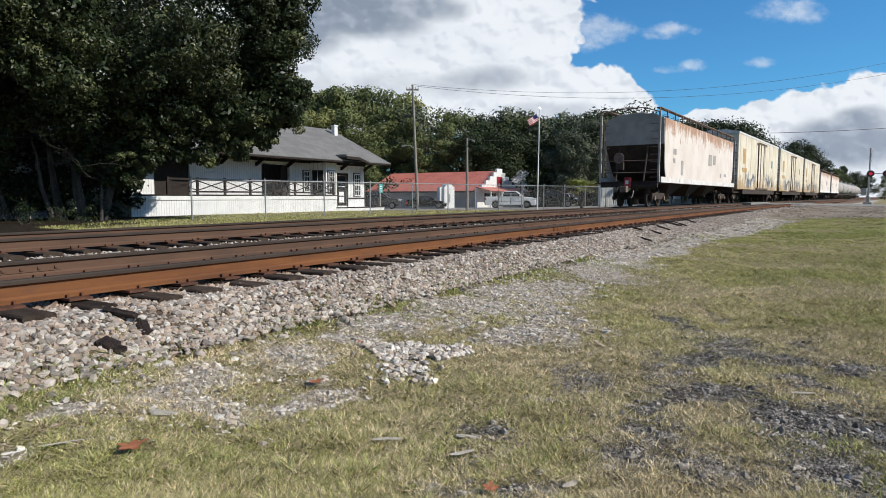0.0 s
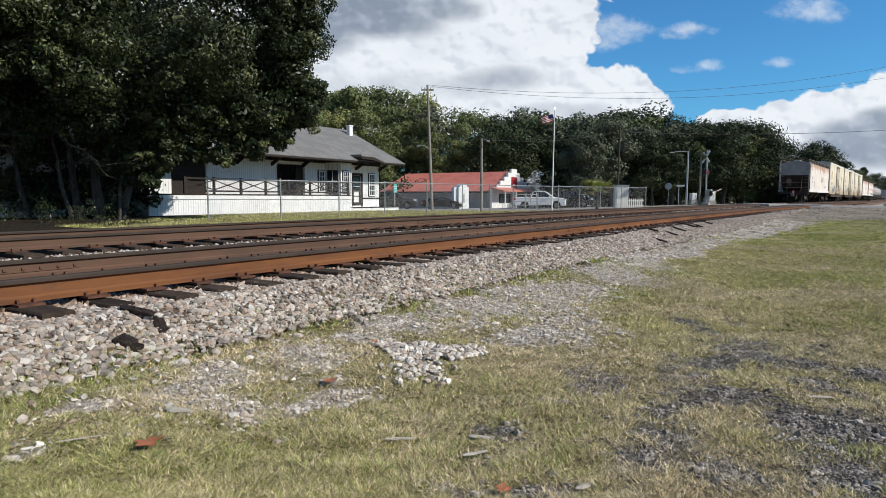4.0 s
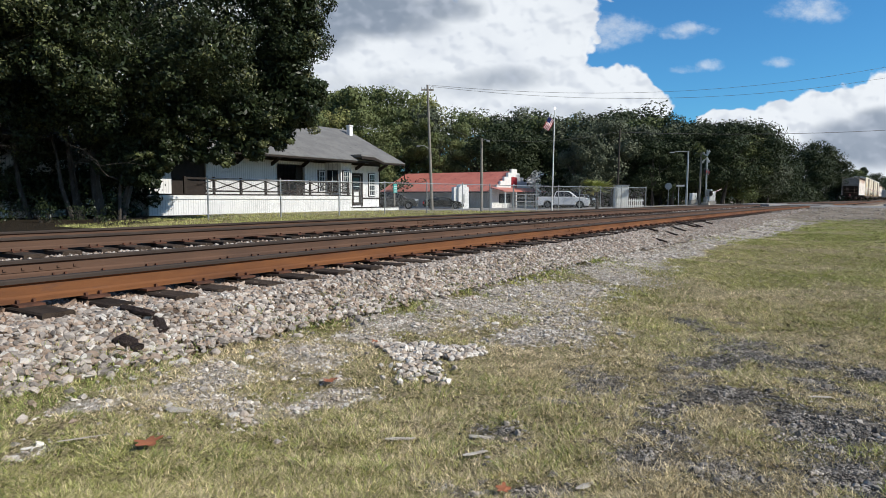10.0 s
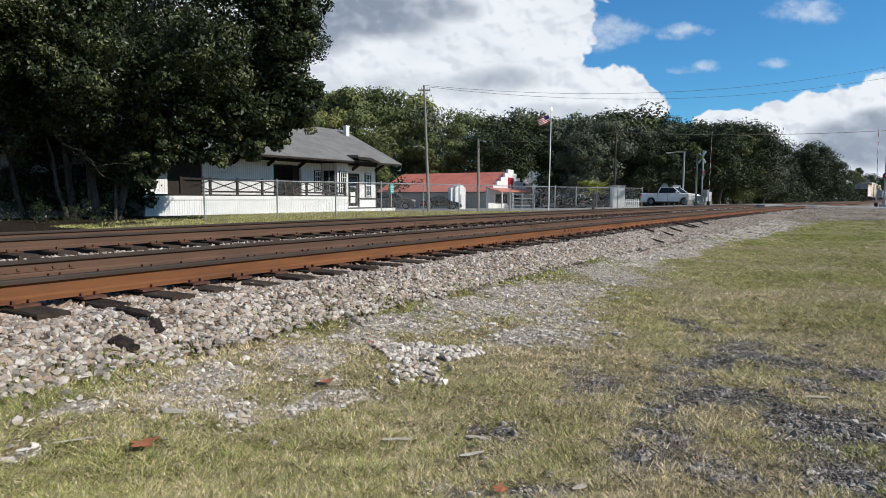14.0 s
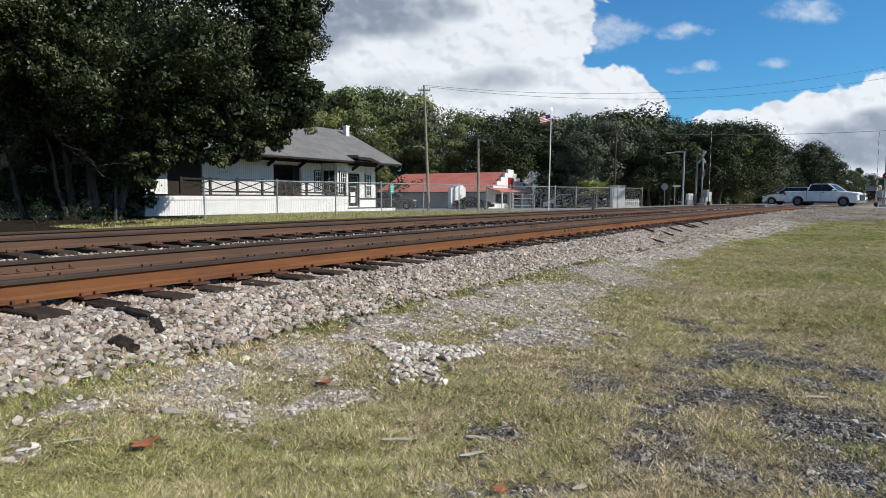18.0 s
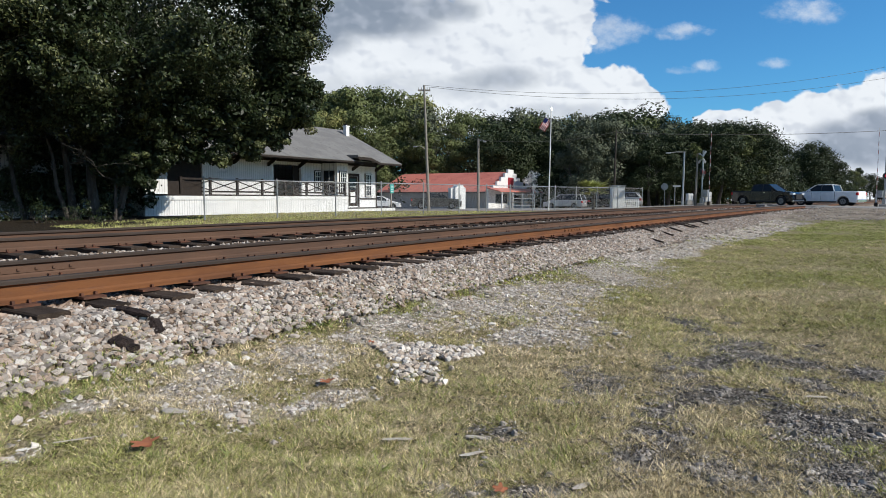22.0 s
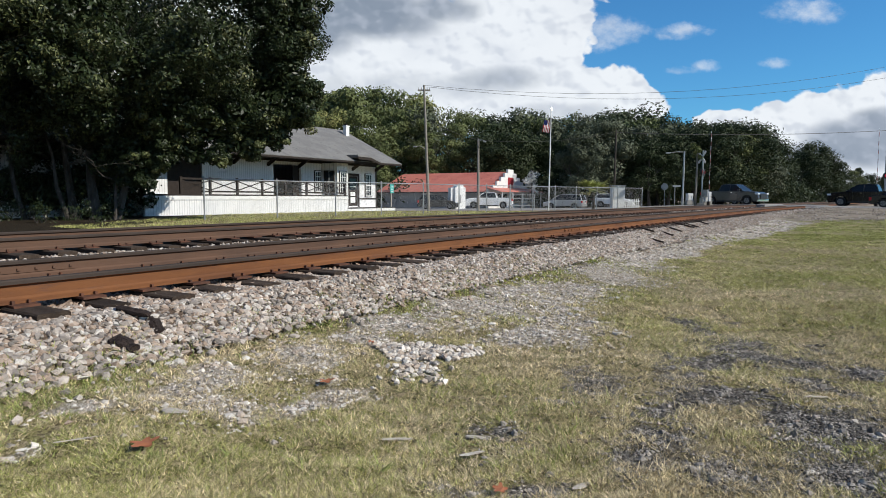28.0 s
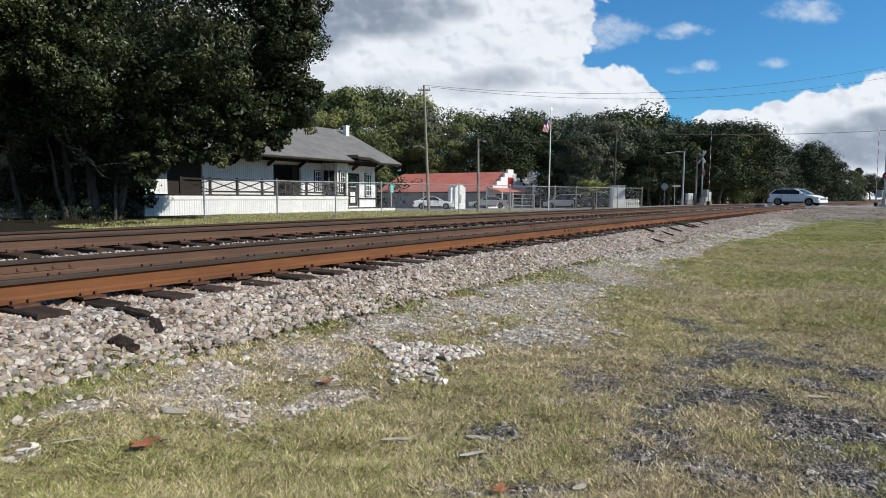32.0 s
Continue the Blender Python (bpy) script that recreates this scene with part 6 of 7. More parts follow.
        g = Mesh().loft([[(x - 2.0, -1.3, 1.5), (x + 2.0, -1.3, 1.5), (x + 2.0, 1.3, 1.5), (x - 2.0, 1.3, 1.5)], [(x - 0.45, -0.5, 0.55), (x + 0.45, -0.5, 0.55), (x + 0.45, 0.5, 0.55), (x - 0.45, 0.5, 0.55)]])
        part("bay", g, "frame_iron", h, "dark discharge bay")
        part("gate_wheel", Mesh().rod((x, -0.62, 0.6), (x, -0.56, 0.6), 0.12, n=10), "rust_iron", h)
    for x0, x1, z0, z1 in ((2.6, 3.2, 2.75, 3.05), (2.6, 3.0, 2.3, 2.55), (4.3, 4.8, 1.7, 2.5), (11.4, 12.4, 2.5, 3.2), (12.8, 13.6, 2.6, 3.2), (15.2, 15.6, 1.8, 2.1), (16.6, 17.4, 1.9, 2.1)):
        part("stencil", Mesh().box(x0, x1, -W - 0.012, -W - 0.004, z0, z1), "hopper_end", h, "faded grey stencil block")
    part("centre_sill", Mesh().box(0.1, L - 0.1, -0.2, 0.2, 0.95, 1.18), "frame_iron", h)
    bogie(h, 1.9)
    bogie(h, L - 1.9)
    coupler(h, 0, -1)
    coupler(h, L, 1)
    return h


def reefer_car(label, L, scrawl):
    c = thing("refrigerator_car", label, "freight car")
    W, low, top = 1.6, 1.12, 5.72
    part("body", Mesh().box(0.35, L - 0.35, -W, W, low, top - 0.25), "reefer_side", c, "faded cream side panels", 0.03)
    part("roof", Mesh().prism([(-W - 0.03, top - 0.252), (W + 0.03, top - 0.252), (W + 0.03, top - 0.1), (W * 0.4, top + 0.08), (-W * 0.4, top + 0.08), (-W - 0.03, top - 0.1)], 0.3, L - 0.3, "x"), "reefer_roof", c, "white ribbed roof")
    for k in range(int(L / 2.4)):
        x = 0.9 + k * 2.4
        if abs(x - L / 2) > 2.3:
            part("side_seam", Mesh().box(x, x + 0.03, -W - 0.012, -W - 0.001, low + 0.1, top - 0.3), "reefer_side", c)
    d = part("door", Mesh().box(L / 2 - 1.6, L / 2 + 1.6, -W - 0.09, -W - 0.002, low + 0.15, top - 0.55), "reefer_side", c, "wide plug door", 0.02)
    for x in (-0.8, 0.8):
        part("lock_bar", Mesh().rod((L / 2 + x, -W - 0.13, low + 0.1), (L / 2 + x, -W - 0.13, top - 0.5), 0.03, n=6), "rust_iron", d)
    for z in (low + 0.14, top - 0.55):
        part("door_track", Mesh().box(L / 2 - 2.4, L / 2 + 4.0 if z < 2 else L / 2 + 2.4, -W - 0.12, -W - 0.03, z - 0.05, z + 0.04), "rust_iron", c)
    part("door_gasket", Mesh().box(L / 2 - 1.68, L / 2 - 1.6, -W - 0.1, -W - 0.002, low + 0.15, top - 0.5).box(L / 2 + 1.6, L / 2 + 1.68, -W - 0.1, -W - 0.002, low + 0.15, top - 0.5).box(L / 2 - 1.6, L / 2 + 2.6, -W - 0.1, -W - 0.002, top - 0.55, top - 0.42), "frame_iron", c, "dark door frame")
    part("emblem", Mesh().box(2.2, 3.4, -W - 0.014, -W - 0.002, 3.2, 4.4), "orange", c, "faded orange emblem block")
    part("emblem", Mesh().box(2.0, 3.9, -W - 0.014, -W - 0.002, 2.5, 2.85), "orange", c, "faded orange number bars")
    part("emblem", Mesh().box(L - 4.6, L - 3.9, -W - 0.014, -W - 0.002, 3.3, 4.0), "spray", c)
    rng = random.Random(scrawl)
    for x0, x1 in ((3.4, 8.2), (L - 7.8, L - 3.0)):
        g = Mesh()
        x = x0
        while x < x1:
            pts = [(x + rng.uniform(-0.1, 0.7), -W - 0.02, rng.uniform(1.25, 2.7)) for _ in range(4)]
            for p, q in zip(pts, pts[1:]):
                v = Vector(q) - Vector(p)
                n = Vector((-v.z, 0, v.x)).normalized() * 0.06
                g.add([Vector(p) - n, Vector(q) - n, Vector(q) + n, Vector(p) + n], [(0, 1, 2, 3)])
            x += 0.55
        part("scrawl", g, "spray", c, "blue-grey spray-painted scrawl")
    for xe, s in ((0.35, -1), (L - 0.35, 1)):
        for k in range(6):
            part("end_rib", Mesh().box(min(xe, xe + s * 0.08), max(xe, xe + s * 0.08), -W + 0.1, W - 0.1, 1.5 + 0.6 * k, 1.62 + 0.6 * k), "hopper_end", c)
        for k in range(6):
            part("rung", Mesh().rod((xe + s * 0.12, -W + 0.05, 1.4 + 0.4 * k), (xe + s * 0.12, -W + 0.5, 1.4 + 0.4 * k), 0.02, n=6), "rust_iron", c)
    part("underframe", Mesh().box(0.1, L - 0.1, -1.3, 1.3, 0.85, 1.1), "frame_iron", c)
    part("side_sill", Mesh().box(2.5, L - 2.5, -W, -W + 0.1, 0.75, 1.098), "frame_iron", c)
    bogie(c, 2.2)
    bogie(c, L - 2.2)
    coupler(c, 0.2, -1)
    coupler(c, L - 0.2, 1)
    return c


def tank_car(label, L):
    c = thing("tank_car", label, "freight car")
    prof = [(0.7, 0.5), (0.8, 1.1), (1.1, 1.4), (1.6, 1.5), (L - 1.6, 1.5), (L - 1.1, 1.4), (L - 0.8, 1.1), (L - 0.7, 0.5)]
    part("tank", Mesh().loft([[(x, r * math.cos(t), 2.7 + r * math.sin(t)) for t in np.arange(16) * math.pi / 8] for x, r in prof]), "hopper_end", c, "grey cylindrical tank", smooth=True)
    part("dome", Mesh().rod((L / 2, 0, 4.1), (L / 2, 0, 4.7), 0.5, n=14), "hopper_end", c)
    part("underframe", Mesh().box(0.1, L - 0.1, -1.2, 1.2, 0.95, 1.2), "frame_iron", c)
    bogie(c, 1.9)
    bogie(c, L - 1.9)
    coupler(c, 0.1, -1)
    coupler(c, L - 0.1, 1)
    return c


def build_train():
    """From the last car forward: (car, its rear end behind the head of the train's tail)."""
    cars, s = [], 0.0
    first = hopper_car("chalky white covered hopper car streaked with rust, last in the train", 20.8, "hopper_side", "hopper_end")
    cars.append((first, 0.0, 20.8))
    first.scale = (1, 1, 1.04)
    s = 21.6
    r = reefer_car("faded cream refrigerator car with spray-painted scrawl", 21.4, 1)
    r.scale = (1, 1, 1.03)
    for k in range(3):
        cars.append((r if k == 0 else copy_thing(r, Matrix()), s, 21.4))
        s += 22.6
    for maker in (lambda: copy_thing(first, Matrix()), lambda: copy_thing(first, Matrix())):
        cars.append((maker(), s, 20.8))
        s += 22.2
    tk = tank_car("grey tank car far ahead in the train", 17.0)
    for k in range(6):
        cars.append((tk if k == 0 else copy_thing(tk, Matrix()), s, 17.0))
        s += 18.4
    cars[4][0]["label"] = "white covered hopper car in the middle of the train"
    cars[5][0]["label"] = "white covered hopper car in the middle of the train"
    return cars


TRAIN = build_train()


# ---- road vehicles ----
def wheel(parent, x, y, r):
    s = 1 if y > 0 else -1
    w = part("wheel", Mesh().rod((0, -0.11, 0), (0, 0.11, 0), r, n=22), "tyre", parent, "black tyre", m=Matrix.Translation((x, y, r)))
    part("rim", Mesh().rod((0, s * 0.08, 0), (0, s * 0.125, 0), r * 0.66, r * 0.60, 14), "rim", w, "alloy rim")
    hub = Mesh()
    for k in range(5):
        a_ = k * 2 * math.pi / 5
        hub.box(-0.02, 0.02, s * 0.126 - 0.004, s * 0.126 + 0.008, r * 0.12, r * 0.56, Matrix.Rotation(a_, 4, "Y"))
    part("spokes", hub, "trim", w)


CARS = {   # length, half width, wheel radius, axles, deck outline (x, z) from tail to nose, cabin (base x0, x1, top x0, x1, base z, top z), window splits
    "sedan": (4.75, 0.90, 0.33, (-1.40, 1.42), [(-2.37, 0.50), (-2.36, 0.86), (-2.15, 0.99), (-1.5, 1.03), (0.85, 0.98), (1.75, 0.86), (2.22, 0.70), (2.37, 0.48)], (-1.75, 1.05, -0.95, 0.20, 0.97, 1.45), (-0.35,)),
    "hatch": (4.4, 0.90, 0.33, (-1.28, 1.36), [(-2.18, 0.50), (-2.18, 0.98), (-2.0, 1.05), (0.85, 1.00), (1.65, 0.88), (2.08, 0.70), (2.2, 0.48)], (-2.08, 1.05, -1.55, 0.15, 1.0, 1.50), (-0.95, -0.1)),
    "suv": (4.7, 0.93, 0.36, (-1.38, 1.42), [(-2.34, 0.55), (-2.35, 1.05), (-2.2, 1.12), (0.95, 1.08), (1.75, 0.98), (2.22, 0.80), (2.35, 0.52)], (-2.22, 1.10, -1.75, 0.20, 1.08, 1.70), (-1.1, -0.1)),
    "van": (5.1, 0.98, 0.35, (-1.5, 1.5), [(-2.54, 0.55), (-2.55, 1.05), (-2.45, 1.12), (1.25, 1.08), (2.05, 0.92), (2.42, 0.75), (2.55, 0.5)], (-2.48, 1.55, -2.2, 0.45, 1.06, 1.78), (-1.2, 0.0)),
    "pickup": (5.85, 1.0, 0.40, (-1.75, 1.82), [(-2.92, 0.62), (-2.92, 1.24), (-2.86, 1.30), (1.25, 1.31), (2.45, 1.20), (2.80, 1.05), (2.92, 0.62)], (-1.0, 1.40, -0.78, 0.60, 1.30, 1.93), (0.1,)),
}


def vehicle(kind, paint_, name, label, category):
    L, W, r, axles, deck, (b0, b1, t0, t1, bz, tz), splits = CARS[kind]
    v = thing(name, label, category)
    floor = r * 0.75
    out = list(deck) + [(deck[-1][0] - 0.12, floor)]
    for ax in sorted(axles, reverse=True):
        R = r * 1.18
        out += [(ax + R * math.cos(t), max(floor, r + R * math.sin(t))) for t in np.linspace(-0.15, math.pi + 0.15, 9)]
    out += [(deck[0][0] + 0.12, floor)]
    body = part("body", Mesh().prism(out, -W, W, "y"), paint_, v, "", 0.05)
    cab = Mesh().loft([[(b0, -W + 0.06, bz), (b1, -W + 0.06, bz), (b1, W - 0.06, bz), (b0, W - 0.06, bz)], [(t0, -W * 0.78, tz - 0.05), (t1, -W * 0.78, tz - 0.05), (t1, W * 0.78, tz - 0.05), (t0, W * 0.78, tz - 0.05)]])
    part("cabin_glass", cab, "glass", v, "dark tinted windows")
    part("roof", Mesh().loft([[(t0 - 0.03, -W * 0.8, tz - 0.11), (t1 + 0.05, -W * 0.8, tz - 0.11), (t1 + 0.05, W * 0.8, tz - 0.11), (t0 - 0.03, W * 0.8, tz - 0.11)], [(t0 + 0.1, -W * 0.7, tz), (t1 - 0.12, -W * 0.7, tz), (t1 - 0.12, W * 0.7, tz), (t0 + 0.1, W * 0.7, tz)]]), paint_, v, "", 0.01)
    for s in (-1, 1):
        yb, yt = s * (W - 0.055), s * W * 0.785
        for q0, q1 in ((b0, t0), (b1, t1)):
            part("pillar", Mesh().rod((q0, yb, bz), (q1, yt, tz - 0.04), 0.045, n=6), paint_, v)
        for q in splits:
            part("pillar", Mesh().rod((q, yb, bz), (q, yt, tz - 0.04), 0.04, n=6), "trim", v)
        part("belt_trim", Mesh().box(b0 + 0.1, b1 - 0.1, min(yb, yb + s * 0.012), max(yb, yb + s * 0.012), bz - 0.02, bz + 0.02), "trim", v)
        part("mirror", Mesh().box(b1 - 0.42, b1 - 0.25, min(s * W, s * (W + 0.16)), max(s * W, s * (W + 0.16)), bz + 0.02, bz + 0.16), paint_, v, "", 0.02)
        for q in (*splits, b1 - 0.5):
            part("door_seam", Mesh().box(q - 0.006, q + 0.006, min(s * W, s * (W + 0.003)), max(s * W, s * (W + 0.003)), floor + 0.15, bz - 0.03), "trim", v)
        for q in splits:
            part("door_handle", Mesh().box(q + 0.1, q + 0.28, min(s * W, s * (W + 0.03)), max(s * W, s * (W + 0.03)), bz - 0.16, bz - 0.12), "chrome" if kind == "pickup" else paint_, v)
        part("sill_trim", Mesh().box(axles[0] + r * 1.3, axles[1] - r * 1.3, min(s * W, s * (W + 0.015)), max(s * W, s * (W + 0.015)), floor - 0.02, floor + 0.12), "trim", v)
        nose, tail = deck[-1][0], deck[0][0]
        part("headlight", Mesh().box(nose - 0.34, nose - 0.02, min(s * (W - 0.38), s * (W + 0.008)), max(s * (W - 0.38), s * (W + 0.008)), deck[-2][1] - 0.10, deck[-2][1] + 0.06), "clear_lens", v, "clear headlight", 0.02)
        part("tail_light", Mesh().box(tail - 0.012, tail + 0.16, min(s * (W - 0.2), s * (W + 0.008)), max(s * (W - 0.2), s * (W + 0.008)), deck[1][1] - 0.30, deck[1][1] - 0.04), "red_lens", v, "red tail light", 0.01)
        for ax in axles:
            wheel(v, ax, s * (W - 0.12), r)
    part("windscreen_base", Mesh().box(b1 - 0.05, b1 + 0.02, -W + 0.15, W - 0.15, bz - 0.03, bz + 0.015), "trim", v)
    part("front_bumper", Mesh().box(deck[-1][0] - 0.10, deck[-1][0] + 0.03, -W + 0.04, W - 0.04, floor, 0.52), "chrome" if kind == "pickup" else paint_, v, "", 0.03)
    part("rear_bumper", Mesh().box(deck[0][0] - 0.05, deck[0][0] + 0.10, -W + 0.04, W - 0.04, floor + 0.05, 0.58), "chrome" if kind == "pickup" else paint_, v, "", 0.03)
    part("grille", Mesh().box(deck[-1][0] - 0.02, deck[-1][0] + 0.035, -0.55, 0.55, 0.55, deck[-2][1] - 0.05), "trim", v, "dark grille", 0.01)
    part("plate_bar", Mesh().box(deck[0][0] - 0.062, deck[0][0] - 0.051, -0.16, 0.16, 0.62, 0.74), "sign_white", v)
    if kind == "pickup":
        # the body is closed here: a flat dark slab takes the open bed's place
        part("bed_well", Mesh().box(-2.82, -1.12, -W + 0.12, W - 0.12, 1.20, 1.316), "trim", v, "flat dark cover over the load bed")
        part("bed_gap", Mesh().box(-1.06, -1.03, -W - 0.004, W + 0.004, 0.55, 1.30), "trim", v)
    return v


# ---- crossing signals ----
def crossing_signal(base, turn, arm_len, label, side, lamps=Matrix(), boards_turn=0.0):
    """Mast with crossbuck, flashing lamps and a gate arm. Local -y faces the drivers; the arm lies along side * x."""
    m = pose(*base, 0, 0, turn)
    s = thing("crossing_signal", label, "crossing signal", m)
    part("foundation", Mesh().box(-0.35, 0.35, -0.35, 0.35, -0.3, 0.25), "concrete", s, "concrete footing", 0.03)
    part("mast", Mesh().rod((0, 0, 0.2), (0, 0, 5.2), 0.075, n=12), "steel", s, "silver steel mast")
    part("junction_box", Mesh().box(-0.2, 0.2, -0.15, 0.15, 0.26, 0.75), "steel", s, "", 0.02)
    cb = Mesh()
    for a_ in (45, -45):
        cb.box(-0.75, 0.75, -0.012, 0.012, -0.11, 0.11, pose(0, -0.10 - 0.013 * (a_ > 0), 4.55, 0, a_, 0))
    part("crossbuck", cb, "sign_white", s, "white crossed boards", m=pose(0, 0, 0, 0, 0, boards_turn))
    bk = part("lamp_bracket", Mesh().rod((-0.75, -0.05, 3.15), (0.75, -0.05, 3.15), 0.035), "steel", s, m=lamps)
    for x, lit in ((-0.62, True), (0.62, False)):
        part("lamp_hood", Mesh().rod((x, -0.12, 3.15), (x, 0.1, 3.15), 0.30, n=20), "trim", bk, "round black lamp backing")
        part("lens", Mesh().rod((x, -0.15, 3.15), (x, -0.121, 3.15), 0.15, n=16), "lit_red" if lit else "red", bk, "red lamp lens")
        part("lens", Mesh().rod((x, 0.101, 3.15), (x, 0.13, 3.15), 0.15, n=16), "red", bk, "red lamp lens")
    part("gate_motor", Mesh().box(-0.32, 0.32, 0.10, 0.55, 0.85, 1.5), "steel", s, "grey gate motor box", 0.03)
    gate = part("gate_arm", Mesh().box(-arm_len, 0, -0.015, 0.015, -0.03, 0.03).box(0.0, 0.9, -0.06, 0.06, -0.08, 0.08), "sign_white", s, "red and white striped gate arm", m=Matrix.Translation((0, 0.62, 1.2)))
    for k in range(int(arm_len / 0.8)):
        part("red_band", Mesh().box(-0.8 - 0.8 * k, -0.4 - 0.8 * k, -0.018, 0.018, -0.033, 0.033), "faded_red", gate)
    part("counterweight", Mesh().box(0.8, 1.25, -0.12, 0.12, -0.2, 0.2), "frame_iron", gate)
    return s, gate


SIGNALS = [crossing_signal((24.8, 60.0, 0.55), 239.0, 5.8, "railroad crossing signal with raised gate beside the far lane", 1, boards_turn=45.0),
           crossing_signal((40.75, 58.0, 0.52), 45.0, 6.0, "railroad crossing signal with red lamps beside the near lane", -1, pose(0, 0, -0.3, 0, 0, -72) @ Matrix.Translation((0.70, 0, 0)), 10.0)]


def cabinet(name, label, x, y, z, w, d, h, turn=0):
    c = thing(name, label, "cabinet", pose(x, y, z, 0, 0, turn))
    part("body", Mesh().box(-w, w, -d, d, 0.1, h), "white", c, "", 0.02)
    part("plinth", Mesh().box(-w - 0.05, w + 0.05, -d - 0.05, d + 0.05, -0.3, 0.1), "concrete", c)
    part("door", Mesh().box(-w + 0.05, w - 0.05, -d - 0.02, -d - 0.002, 0.18, h - 0.08), "white", c)
    part("handle", Mesh().box(w - 0.16, w - 0.12, -d - 0.05, -d - 0.021, h * 0.5, h * 0.5 + 0.14), "steel", c)
    return c


cabinet("signal_cabinet", "small white signal relay cabinet", 23.75, 60.3, 0.95, 0.25, 0.3, 0.75)
cabinet("signal_cabinet", "white signal relay cabinet on a footing", 25.45, 60.4, 0.85, 0.30, 0.35, 1.0)
# tall palm-like signal bracket pole beside it
bp = tall_pole("signal_pole", "pale pole with an overgrown top beside the crossing", "pole", (24.3, 60.2, 0.4), (24.35, 60.2, 5.7), 0.12, "pole")
nr_ = np.random.default_rng(14)
solid("overgrowth", *leaf_cloud(nr_.normal(0, 0.22, (9, 3)) * np.array([1, 1, 1.6]) + np.array([0.05, 0, 5.2]), np.full(9, 0.3), 70, 0.10, nr_), "wood1", bp)["label"] = "creeper grown over the pole's top"
# white storage box and picket fence behind the chain link
sh = thing("storage_shed", "small white metal storage shed behind the fence", "shed", pose(17.6, 62.5, 0.25, 0, 0, -8))
part("body", Mesh().box(-0.62, 0.62, 0, 1.6, 0, 2.15), "sign_white", sh, "", 0.02)
part("roof", Mesh().box(-0.7, 0.7, -0.08, 1.7, 2.15, 2.25), "steel", sh)
part("door", Mesh().box(-0.45, 0.45, -0.03, -0.002, 0.1, 1.95), "white", sh)
pf = thing("picket_fence", "short white picket fence before the shed", "fence", pose(16.9, 60.5, 0.2, 0, 0, 4))
for k in range(13):
    part("picket", Mesh().prism([(-0.05, 0), (0.05, 0), (0.05, 0.9), (0, 1.0), (-0.05, 0.9)], -0.012, 0.012, "y"), "white", pf, m=Matrix.Translation((0.2 * k - 0.3, 0, 0)))
for z in (0.3, 0.75):
    part("rail", Mesh().box(-0.4, 2.3, 0.014, 0.05, z - 0.04, z + 0.04), "white", pf)
gate = thing("pipe_gate", "grey steel pipe gate behind the fence", "gate", pose(6.8, 62.0, 0.02, 0, 0, 6))
for z in (0.45, 0.8, 1.15, 1.5):
    part("bar", Mesh().rod((0, 0, z), (2.5, 0, z), 0.035), "steel", gate)
for x in (0, 1.25, 2.5):
    part("upright", Mesh().rod((x, 0, 0), (x, 0, 1.6), 0.045), "steel", gate)

# ---- small things near the camera ----
def chunk(name, label, x, y, z, size, turn, tilt, seed, mat_="char"):
    rng = random.Random(seed)
    a_, b_, c_ = size
    rings = []
    for k in range(6):
        px = a_ * (k / 5 - 0.5)
        w = 1 - 0.35 * abs(k / 2.5 - 1) + rng.uniform(-0.18, 0.18)
        rings.append([(px + rng.uniform(-0.02, 0.02), b_ * w * math.cos(t) * rng.uniform(0.8, 1.15), c_ * w * math.sin(t) * rng.uniform(0.8, 1.15)) for t in np.arange(7) * 2 * math.pi / 7])
    ob = part(name, Mesh().loft(rings), mat_)
    ob.matrix_world = pose(x, y, z, 0, tilt, turn)
    return tagged(ob, label, "wood")


def near_bits():
    for i, (s, o, z, size, turn, tilt) in enumerate(((2.40, 4.05, 0.255, (0.17, 0.075, 0.05), -20, 18), (2.72, 4.20, 0.31, (0.20, 0.055, 0.045), -45, 22), (2.66, 4.38, 0.405, (0.27, 0.05, 0.035), -14, 6))):
        p = along(s, o)
        chunk("tie_fragment", "splintered black piece of old tie on the ballast", p.x, p.y, z, size, turn, tilt, 20 + i)
    for i, (s, o, L) in enumerate(((15.6, 4.0, 0.5), (17.4, 4.15, 0.4), (18.7, 4.3, 0.6), (20.4, 4.4, 0.7), (21.2, 4.3, 0.45), (23.0, 4.4, 0.5), (16.6, 4.4, 0.3))):
        p = along(s, o)
        chunk("old_tie", "discarded dark tie lying on the ballast slope", p.x, p.y, float(bed_height(np.array(o))) + 0.04, (L, 0.04, 0.03), -40 - 7 * (i % 3), 12, 40 + i, "char")
    lf = Mesh()
    out = [(0.055 * math.cos(t) * (1 + 0.35 * math.cos(5 * t)), 0.045 * math.sin(t) * (1 + 0.35 * math.cos(5 * t))) for t in np.linspace(0, 6.28, 24)[:-1]]
    lf.add([(x, y, 0.012 + 0.25 * abs(x)) for x, y in out] + [(x, y, 0.010 + 0.25 * abs(x)) for x, y in out], [tuple(range(23)), tuple(range(45, 22, -1))])
    for x, y, k, turn in ((-1.42, 2.97, 1.0, 30), (0.26, 2.61, 0.6, 80), (-0.74, 4.08, 0.75, 10), (-0.55, 5.1, 0.6, 140)):
        ob = part("fallen_leaf", lf, "dead_leaf")
        ob.matrix_world = pose(x, y, float(lawn_z(np.array([x]), np.array([y]))[0]) + 0.026, 3, -4, turn) @ Matrix.Diagonal((k, k, k, 1))
        tagged(ob, "red-brown fallen leaf on the grass", "leaf", "fallen leaves")


